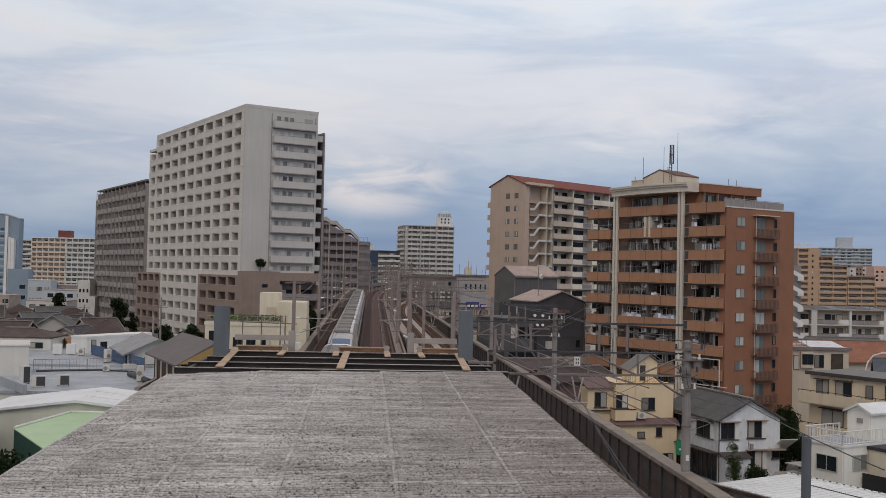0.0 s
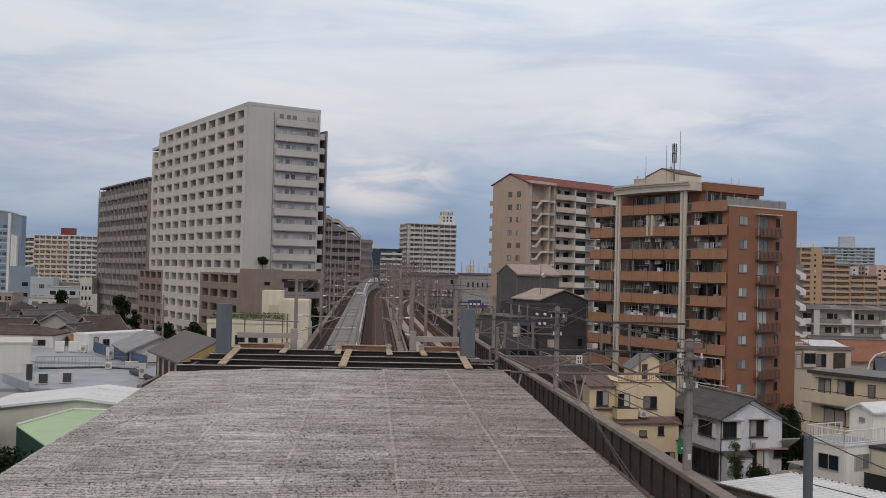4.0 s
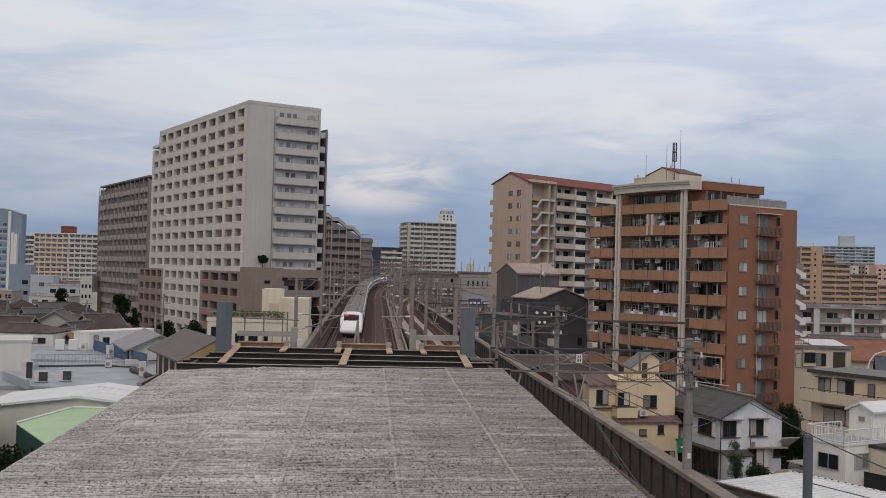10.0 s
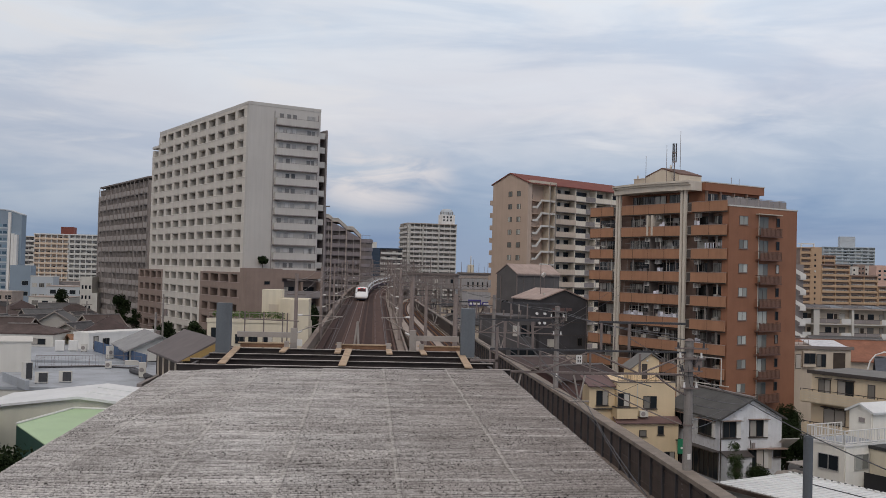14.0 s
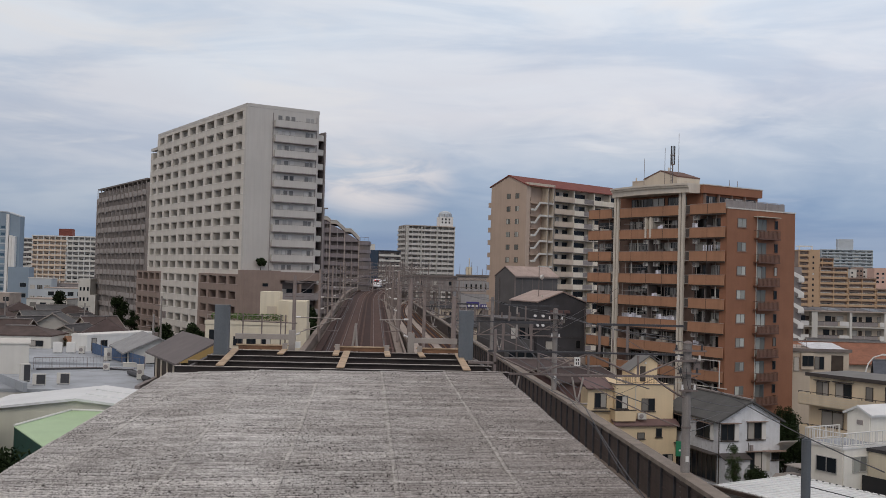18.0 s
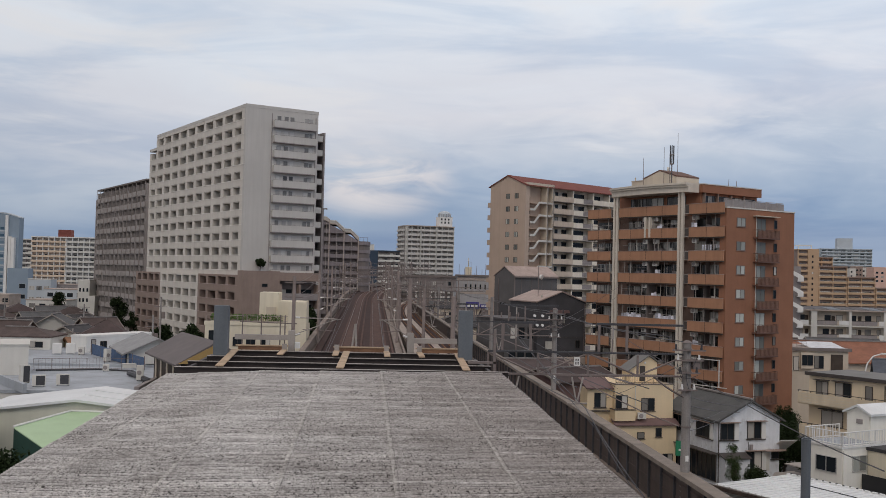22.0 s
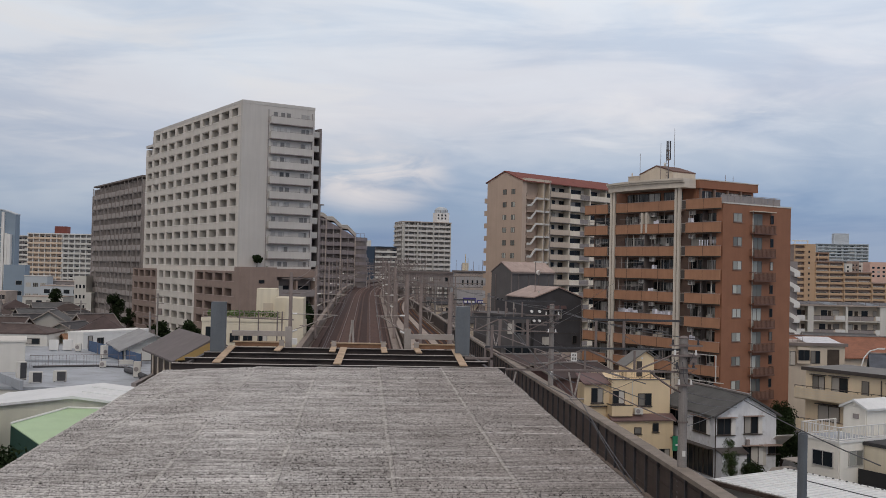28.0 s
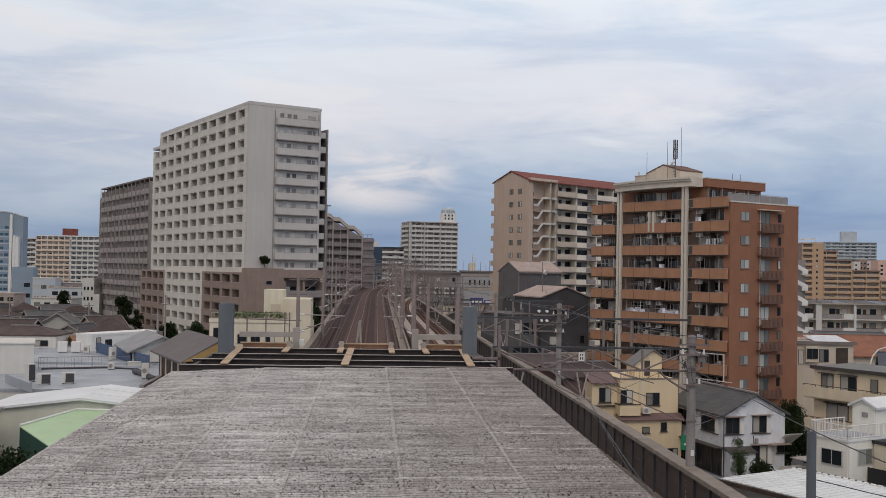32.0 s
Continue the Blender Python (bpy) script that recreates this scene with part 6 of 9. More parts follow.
def sand_house():
    b = house("sand_house", "sand-coloured house with long balconies", pose(44.25, 96.2, 0, 0, 0, -61.5), 13.0, 6.4, 8.5, SAND, SHEET_GREY, 0, "x", 0.25)
    f = face_at(0, 0, 0)
    for z0, u0 in ((5.75, -0.5), (2.6, -0.3)):
        part("balcony_parapet", Shape().box(u0, 12.8, -1.1, -0.98, z0, z0 + 1.05), SAND, b)
        part("balcony_floor", Shape().box(u0, 12.8, -0.98, -0.004, z0 - 0.1, z0 + 0.06), SAND, b)
        part("balcony_end", Shape().box(u0, u0 + 0.1, -0.98, -0.004, z0 + 0.06, z0 + 1.05), SAND, b)
        part("balcony_rail", Shape().box(u0, 12.8, -1.08, -1.02, z0 + 1.2, z0 + 1.26), FRAME, b)
        for k in range(10):
            part("rail_post", Shape().box(u0 + 1.4 * k, u0 + 1.4 * k + 0.05, -1.07, -1.03, z0 + 1.05, z0 + 1.2), FRAME, b)
    for u, z, w, h in ((0.85, 6.6, 1.35, 1.4), (3.0, 6.5, 1.75, 1.55), (6.25, 6.2, 0.75, 1.8), (9.0, 6.5, 1.5, 1.4), (1.5, 3.7, 2.4, 1.5), (6.0, 3.6, 1.8, 1.6)):
        add_window(b, f, u, z, w, h, GLASS, FRAME, 2 if w > 1 else 1, v=-0.03)
        if w > 1:
            part("awning", Shape().box(-0.15, w + 0.15, -0.45, -0.004, 0, 0.08), FRAME, b, at=f @ pose(u, 0, z + h + 0.08))
    part("roof_edge", Shape().box(-0.3, 13.3, -0.34, -0.26, 8.45, 8.8), FRAME, b)
    for i in range(4):
        for z0 in (5.75, 2.6):
            part("siding_groove", Shape().box(-0.3, 12.8, -1.112, -1.101, z0 + 0.12 + 0.26 * i, z0 + 0.15 + 0.26 * i), TAUPE, b)
    part("drainpipe", Shape().tube((8.3, -0.1, 2), (8.3, -0.1, 8.2), 0.05), FRAME, b)


def white_terrace_house():
    m = pose(34.72, 70.0, 0, 0, 0, 25)
    b = thing("white_terrace_house", "white flat-roofed house with a railed roof terrace", "house", m)
    part("wall", Shape().box(0, 9, 0, 3.35, 0, 5.6), CREAM_WHITE, b)
    part("roof_slab", Shape().box(-0.08, 9.1, -0.08, 3.43, 5.602, 5.75), WHITE, b)
    part("terrace_floor", Shape().box(0.2, 4.0, 0.2, 3.2, 5.752, 5.77), DECK_BLUE, b)
    add_window(b, face_at(0, 3.35, -90), 1.1, 3.75, 1.85, 1.15, GLASS_DARK, FRAME_PALE, 2, v=-0.03)
    add_window(b, face_at(0, 0, 0), 1.1, 3.85, 1.55, 1.15, GLASS_SIDE, FRAME_PALE, 2, v=-0.03)
    part("drainpipe", Shape().tube((0.12, -0.06, 0), (0.12, -0.06, 5.5), 0.05), CREAM_WHITE, b)
    part("rear_block", Shape().box(3.9, 9, 3.354, 4.0, 0, 5.6), CREAM_WHITE, b)
    pt = lambda x, y: tuple((m @ Vector((x, y, 0))).xy)
    for p, q in (((0, 0), (0, 3.3)), ((0, 0), (8.9, 0)), ((0, 3.3), (3.8, 3.3))):
        fence_line("terrace_railing", "pale steel railing round the white roof terrace", pt(*p), pt(*q), 5.75, 1.0, WHITE, 0.75, 0.28, 0.045)
    s = house("terrace_stair_house", "white stair house with a bright metal roof on the terrace", m @ pose(4.1, 0.75, 5.772), 5, 2.1, 2.0, CREAM_WHITE, METAL_WHITE, 0.5, "x", 0.25)
    part("vent", Shape().box(-0.08, -0.004, 0.7, 1.2, 1.2, 1.55), MID_GREY, s)
    part("pipe", Shape().tube((-0.05, 0.1, 0.05), (-0.05, 0.1, 1.9), 0.04), CREAM_WHITE, s)
    n = house("neighbour_annex", "low cream annex with a dark flat roof", m @ pose(2.75, -2.6, 0), 7, 2.5, 5.35, PALE_CREAM, TILE_DARK, 0, "x", 0.1)
    part("black_fence", Shape().box(-0.75, 7, -0.35, -0.3, 0, 3.7).box(-0.8, -0.75, -0.35, 2.4, 0, 3.7), BLACK, n)


def ribbed_shed():
    """Low shed with a white ribbed roof, its ribs running along the long side."""
    m = pose(28.45, 65.0, 0, 0, 0, 27.5)
    b = thing("metal_roof_shed", "low shed with a white ribbed metal roof", "shed", m)
    part("wall", Shape().box(-6.4, -0.3, -11.7, -0.3, 0, 4.6), OFFWHITE, b)
    part("roof", Shape().box(-6.9, 0, -12, 0, 4.602, 4.70), METAL_WHITE, b)
    rib = Shape().wedge([(-6.9, 0), (0, 0), (0, 0.05), (-6.9, 0.05)], -0.04, 0.04).mesh("rib", METAL_WHITE)
    for i in range(24):
        link("rib", rib, b, pose(0, -0.25 - 0.5 * i, 4.7))
    part("gutter", Shape().box(-7.12, -6.902, -12, 0, 4.42, 4.66), BROWN_STEEL, b)
    part("ridge_flashing", Shape().box(0.002, 0.22, -12, 0.05, 4.55, 4.78), METAL_WHITE, b)
    clip = Shape().box(0.0, 0.12, -0.04, 0.04, 0, 0.05).mesh("flashing_clip", STEEL_DARK)
    for i in range(24):
        link("flashing_clip", clip, b, pose(0, -0.3 - 0.5 * i, 4.782))
    for u in (-3.3, -2.9):
        part("roof_stay", Shape().tube((u, -4.0, 4.7), (u, -4.0, 5.9), 0.06, 8), BLACK, b)


def west_side():
    works = thing("flat_roof_works", "low works building with a pale blue flat roof", "works building", pose(-46, 84, 0))
    part("wall", Shape().box(0, 27.6, 0, 46, 0, 7.0), OFFWHITE, works)
    part("roof", Shape().box(-0.1, 27.7, -0.1, 46.1, 7.002, 7.25), DECK_BLUE, works)
    for p in ((0, 27.6, 20.5, 20.8), (0, 27.6, 45.7, 46.0)):
        part("kerb", Shape().box(p[0], p[1], p[2], p[3], 7.252, 7.5), DECK_BLUE, works)
    part("edge", Shape().box(27.2, 27.6, 0, 46, 7.252, 7.65), MID_GREY, works)
    part("low_wall", Shape().box(6, 14.5, -0.0, 0.3, 7.252, 8.3), DECK_BLUE, works)
    fence_line("roof_railing", "thin grey railing across the flat roof", (-31.9, 99.4), (-25.7, 101.6), 7.25, 1.15, STEEL_GREY, 1.6, 0.3, 0.022)
    fence_line("roof_railing", "thin grey railing across the flat roof", (-25.7, 101.6), (-22.2, 100.9), 7.25, 1.15, STEEL_GREY, 1.6, 0.0, 0.022)
    solo("roof_parapet", Shape().prism([(-31.0, 88.0), (-27.0, 81.8), (-26.75, 81.95), (-30.75, 88.15)], 7.255, 8.0), DECK_BLUE, "low grey-blue parapet wall on the flat roof", "parapet")
    solo("roof_hatch", Shape().box(0, 1.6, 0, 0.7, 0, 0.35).box(-0.05, 1.65, -0.05, 0.75, 0.352, 0.42), OFFWHITE, "low pale hatch on the flat roof", "roof hatch", pose(-24.4, 103.5, 7.256, 0, 0, 10))
    solo("roof_pipe", Shape().rope([(-31.5, 99.0, 7.34), (-26.0, 100.9, 7.34), (-22.5, 99.8, 7.34), (-21.4, 97.2, 7.34)], 0.08, 8), STEEL_DARK, "dark pipe laid across the flat roof", "pipe")
    b = thing("roof_block", "pale grey rooftop plant block", "plant room", pose(-41.5, 91.9, 7.26, 0, 0, 18))
    part("wall", Shape().box(0, 11.0, 0, 6, 0, 2.75), OFFWHITE, b)
    part("roof", Shape().box(-0.1, 11.1, -0.1, 6.1, 2.752, 2.9), OFFWHITE, b)
    unit_rows([pose(-29.4, 88.4, 7.26, 0, 0, 35)], (0.8, 0.5, 1.55), True)
    unit_rows([pose(-27.75, 86.3, 7.26, 0, 0, 14), pose(-26.1, 87.4, 7.26, 0, 0, 8)], (1.05, 0.4, 0.95), True)
    unit_rows([pose(-20.4, 91.8, 7.26, 0, 0, 10), pose(-27.5, 109.3, 7.26, 0, 0, 50)], (0.62, 0.5, 1.4))
    unit_rows([pose(-25.4, 99.7, 7.26, 0, 0, 10)], (0.6, 0.4, 0.65))
    for x, y in ((-35.7, 117.7), (-34.3, 118.1)):
        solo("roof_cabinet", Shape().box(0, 1.0, 0, 0.9, 0.1, 1.25).box(0.05, 0.15, 0.1, 0.8, 0, 0.1).box(0.85, 0.95, 0.1, 0.8, 0, 0.1), WHITE, "white sheet-metal cabinet on the flat roof", "cabinet", pose(x, y, 7.26, 0, 0, 12), "roof cabinets")
    unit_rows([pose(-32.8, 117.7, 7.26)], (0.65, 0.4, 0.9))
    solo("roof_duct", Shape().rope([(-22.0, 96, 7.5), (-20.5, 93.5, 7.5), (-18.9, 90, 7.5), (-18.9, 88.5, 7.5)], 0.25, 8), STEEL_DARK, "grey duct along the roof edge", "duct")
    net = thing("blue_net_fence", "blue netting on posts along the roof edge", "net fence")
    part("net", Shape().add([(-31.5, 118.5, 7.3), (-21.8, 101.5, 7.3), (-21.8, 101.5, 8.5), (-31.5, 118.5, 8.5), (-31.46, 118.52, 7.3), (-21.76, 101.52, 7.3), (-21.76, 101.52, 8.5), (-31.46, 118.52, 8.5)],
                            [(0, 1, 2, 3), (7, 6, 5, 4), (3, 2, 6, 7), (0, 4, 5, 1)]), BLUE_NET, net)
    for i in range(6):
        c = Vector((-31.5, 118.5, 7.25)).lerp(Vector((-21.8, 101.5, 7.25)), i / 5)
        part("post", Shape().tube(c, c + Vector((0, 0, 1.4)), 0.04), STEEL_GREY, net)
    # hall with the folded white roof, and the green awning before it
    hall = house("white_roof_hall", "hall with a white folded metal roof", pose(-24.6, 65.6, 0), 12.6, 7.0, 8.05, HALL_WALL, METAL_WHITE, 0.75, "y", 0.25)
    for y in (2.0, 4.5):
        part("roof_seam", Shape().add([(6.3, y, 9.02), (12.7, y, 8.26), (12.7, y + 0.12, 8.26), (6.3, y + 0.12, 9.02), (6.3, y, 8.97), (12.7, y, 8.2), (12.7, y + 0.12, 8.2), (6.3, y + 0.12, 8.97)],
             [(0, 1, 2, 3), (4, 5, 1, 0), (3, 2, 6, 7)]), METAL_WHITE, hall)
    part("wall_seam", Shape().box(8.6, 8.75, -0.05, -0.004, 0, 8.3), PALE_CONCRETE, hall)
    aw = thing("green_awning", "light green sheet awning with a pale edge", "awning")
    top = [(-20.2, 59.9, 8.0), (-18.5, 65.3, 8.2), (-13.0, 64.4, 8.2), (-13.0, 54.5, 7.55), (-17.26, 55.77, 7.6)]
    low = [(x, y, z - 0.06) for x, y, z in top]
    part("sheet", Shape().add(top + low, [(4, 3, 2, 1, 0), (5, 6, 7, 8, 9)] + [(i, (i + 1) % 5, (i + 1) % 5 + 5, i + 5) for i in range(5)]), GREEN, aw)
    part("edge", Shape().rope([(-20.2, 59.9, 8.06), (-18.5, 65.3, 8.26), (-13.0, 64.4, 8.26)], 0.07, 6), WHITE, aw)
    part("apron", Shape().add([(-20.2, 59.9, 7.94), (-17.26, 55.77, 7.54), (-17.26, 55.77, 4.5), (-20.2, 59.9, 4.5), (-20.1, 60.0, 7.94), (-17.16, 55.87, 7.54), (-17.16, 55.87, 4.5), (-20.1, 60.0, 4.5)],
                              [(0, 3, 2, 1), (4, 5, 6, 7), (0, 1, 5, 4)]), GREEN_DARK, aw)
    house("grey_corner_house", "grey plastered house with a shallow roof", pose(-35.2, 58.5, 0), 12.4, 5, 8.4, DARK_GREY, MID_GREY, 0.3, "y", 0.3, windows=((0, 10.9, 6.2, 0.9, 1.4),))
    # sheds and houses towards the railway
    s = house("brown_sheet_house", "timber house with a brown sheet roof and ochre gable", pose(-14.6, 82, 0, 0, 0, 22.7), 5.2, 11.5, 10.0, TIMBER_DARK, SHEET_BROWN, 1.45, "y", 0.7)
    part("gable_board", Shape().wedge([(-0.5, 9.85), (5.7, 9.85), (2.6, 11.4)], -0.72, -0.6), OCHRE, s)
    for u in (0.6, 3.0, 5.5, 8.0, 10.2):
        part("post", Shape().box(-0.06, -0.002, u, u + 0.5, 0, 10.0), BEIGE, s)
    g = house("grey_roof_house", "white house with a grey tiled gable roof", pose(-24.5, 106, 0, 0, 0, 21), 6, 10, 8.6, OFFWHITE, PALE_TIN, 1.35, "y", 0.6, windows=((0, 1.8, 6.2, 2.4, 1.2),))
    part("tarpaulin", Shape().box(-0.2, -0.1, 0.5, 9.6, 6.4, 8.3), BLUE_NET, g)
    w = house("white_long_house", "long white flat-roofed building with small windows", pose(-32.8, 121, 0, 0, 0, 57), 10.8, 2.6, 9.0, WHITE, WHITE, 0, "x", 0.05,
              windows=((0, 0.7, 7.3, 0.7, 1.5), (0, 2.1, 7.1, 1.0, 1.4)))
    house("white_annex", "white annex with a brown roof behind the flat roof", pose(-47.5, 124.5, 0, 0, 0, -2), 9.6, 6, 8.7, OFFWHITE, TILE_BROWN, 0.9, "x", 0.1, hip=True, windows=((0, 6.9, 7.5, 1.8, 0.7), (0, 4.0, 7.5, 1.2, 0.7)))
    house("dark_roof_house", "house with a dark brown hipped roof", pose(-37.6, 133.0, 0, 0, 0, 12), 7.4, 7.5, 8.0, BEIGE, TILE_PLUM, 2.2, "x", 0.6, hip=True)
    house("brown_roof_house", "house with a brown tiled roof", pose(-56, 133, 0, 0, 0, -4), 11, 9, 7.6, BEIGE, TILE_BROWN, 2.3, "x", 0.6, windows=((0, 2, 5.4, 1.6, 1.2),))
    house("rusty_roof_house", "small house with a reddish sheet roof", pose(-36.2, 127, 0, 0, 0, 35), 3.0, 3.0, 7.6, SAND, RUSTY, 0.8, "x", 0.4)
    cream = thing("garden_roof_building", "cream building with a green roof garden", "building", pose(-20.6, 131, 0))
    part("wall", Shape().box(0, 12.9, 0, 10, 0, 10.3), PALE_CREAM, cream)
    part("parapet", Shape().box(-0.1, 12.0, -0.12, 0.1, 10.302, 10.8), PALE_CREAM, cream)
    part("stair_house", Shape().box(6.7, 9.2, 2.0, 7, 10.302, 14.6), PALE_CREAM, cream)
    part("stair_annex", Shape().box(9.202, 12.9, 1.0, 7, 10.302, 13.5), PALE_CREAM, cream)
    part("shutter", Shape().box(7.6, 8.9, 1.94, 1.996, 10.9, 12.7), BEIGE, cream)
    part("shaft", Shape().box(10.6, 13.0, -0.2, 0.99, 0, 13.45), PALE_CREAM, cream)
    for u in (3.6, 5.3, 7.2):
        add_window(cream, face_at(0, 0, 0), u, 7.6, 1.2, 1.2, GLASS_DARK, FRAME, 2, v=-0.02)
    add_window(cream, face_at(0, 0, 0), 0.5, 8.0, 1.6, 1.6, GLASS_DARK, FRAME, 2, v=-0.02)
    fence_line("garden_rail", "thin white railing before the roof garden", (-20.4, 131.0), (-10.0, 131.0), 10.802, 0.75, STEEL_PALE, 1.3, 0.0, 0.03)


def tiled_district():
    rng = random.Random(11)
    roofs = (TILE_BROWN, TILE_PLUM, TILE_GREY, TILE_DARK, TILE_ASH, TILE_PLUM, TILE_GREY, TILE_DARK)
    words = {TILE_PLUM.name: "plum-brown", TILE_BROWN.name: "brown", TILE_GREY.name: "grey", TILE_DARK.name: "dark", TILE_ASH.name: "ash-grey"}
    walls = (TOWER_FAR, LOGGIA, MID_GREY, BEIGE)
    for row in range(8):
        for c in range(11):
            x, y = -104 + c * 8.2 - row * 5 + rng.uniform(-1.5, 1.5), 146 + row * 12.5 + rng.uniform(-2, 2)
            if x > -43 - row * 3 or x < -0.40 * y - 4:
                continue
            r = rng.choice(roofs)
            house("tiled_house", "two-storey house with a weathered %s tiled roof" % words[r.name], pose(x, y, 0, 0, 0, rng.choice((0, 15, -20, 28, 40))), rng.uniform(6.5, 9), rng.uniform(6.5, 9),
                  rng.uniform(5.2, 6.8), rng.choice(walls), r, rng.uniform(1.3, 2.1), rng.choice("xy"), 0.5,
                  windows=((0, 1.2, 3.4, 1.5, 1.2), (1, 2.0, 3.4, 1.4, 1.2)), hip=rng.random() < 0.5, group="tiled houses")
    # small roofs just behind the works
    for x, y, w, d, h, rz, wm, rm, ax in ((-40, 142.5, 4.5, 5, 7.0, 12, LOGGIA, TILE_GREY, "y"), (-44.5, 143, 6, 6, 7.4, -14, TOWER_FAR, TILE_DARK, "y"), (-50, 141, 5, 7, 7.6, 24, OFFWHITE, TILE_PLUM, "y"),
                                          (-57, 146, 6, 6, 8.0, -8, BEIGE, TILE_GREY, "y"), (-63, 142, 6, 7, 7.6, 30, OFFWHITE, TILE_DARK, "y"), (-40, 149, 5, 5, 8.2, 40, BEIGE, TILE_BROWN, "x"),
                                          (-48.5, 151, 5, 5, 8.6, 5, TOWER_FAR, TILE_GREY, "y")):
        house("small_roof_house", "small pale-walled house with a weathered gabled roof", pose(x, y, 0, 0, 0, rz), w, d, h, wm, rm, 1.5, ax, 0.4, windows=((0, 1.4, h - 1.7, 1.3, 1.0),), group="small houses behind the works")
    # east side, behind the sand-coloured house
    house("brick_roof_house", "cream house with a weathered red tiled roof", pose(61.5, 137, 0, 0, 0, -5), 19, 12, 6.6, BEIGE, TILE_RED, 2.4, "x", 0.6)
    p = house("terrace_front_house", "cream house with a tarpaulin on its flat roof", pose(53.4, 121.6, 0, 0, 0, -5), 7.3, 8, 9.2, BEIGE, PALE_CONCRETE, 0, "x", 0.2,
              windows=((0, 3.0, 6.9, 1.2, 1.6), (0, 0.4, 6.6, 0.7, 1.8)), frame_mat=FRAME, glass=GLASS)
    bay = part("bay_window", Shape().box(1.2, 2.8, -0.5, -0.004, 6.9, 8.9), BEIGE, p)
    add_window(p, face_at(0, -0.5, 0), 1.3, 7.3, 1.4, 1.3, GLASS_DARK, FRAME, 2, v=-0.02)
    part("terrace_door", Shape().box(5.1, 6.6, -0.06, -0.004, 6.6, 8.7), TIMBER_DARK, p)
    part("roof_edge", Shape().box(-0.3, 7.6, -0.3, -0.21, 9.1, 9.5), DARK_GREY, p)
    part("tarpaulin", slope(2.6, 7.0, 0.3, 5, 9.46, 10.0, 0.05), BLUEWHITE, p)
    fence_line("flat_roof_rail", "thin grey rail on the cream flat roof", (53.5, 123.0), (56.0, 122.8), 9.452, 0.7, STEEL_GREY, 0.6, 0.0, 0.02)
    tank = thing("roof_water_tanks", "grey screened tanks on the gallery block's roof", "water tank", pose(87.6, 201.5, 12.402, 0, 0, -5))
    part("screen", Shape().box(0, 2.2, 0, 2, 0.5, 2.3), BLUE_GREY, tank)
    for u in (0.5, 1.2, 1.8):
        part("tank", Shape().tube((u, 1, 0.6), (u, 1, 2.9), 0.3, 10), OFFWHITE, tank)
    for u in (0.1, 2.1):
        part("leg", Shape().box(u - 0.06, u + 0.06, 0, 0.12, 0, 0.5), STEEL_GREY, tank)
    house("dark_tile_house", "house with a dark blue-grey tiled roof", pose(60.5, 113, 0, 0, 0, -25), 12, 10, 6.0, OFFWHITE, TILE_SLATE, 2.4, "x", 0.6, windows=((0, 2, 3.6, 3, 1.6),))
    for x, y, w, d, h, wm, rm in ((80, 172, 12, 9, 6, BEIGE, TILE_GREY), (66, 170, 10, 9, 6, OFFWHITE, TILE_BROWN),
                                  (42, 76, 8, 8, 5.0, SAND, TILE_GREY)):
        house("back_house", "plain house behind the front row", pose(x, y, 0, 0, 0, -10), w, d, h, wm, rm, 1.6, "x", 0.5, windows=((0, 1.5, 3.2, 1.6, 1.2), (0, 5, 3.2, 1.5, 1.2)), group="back row houses")


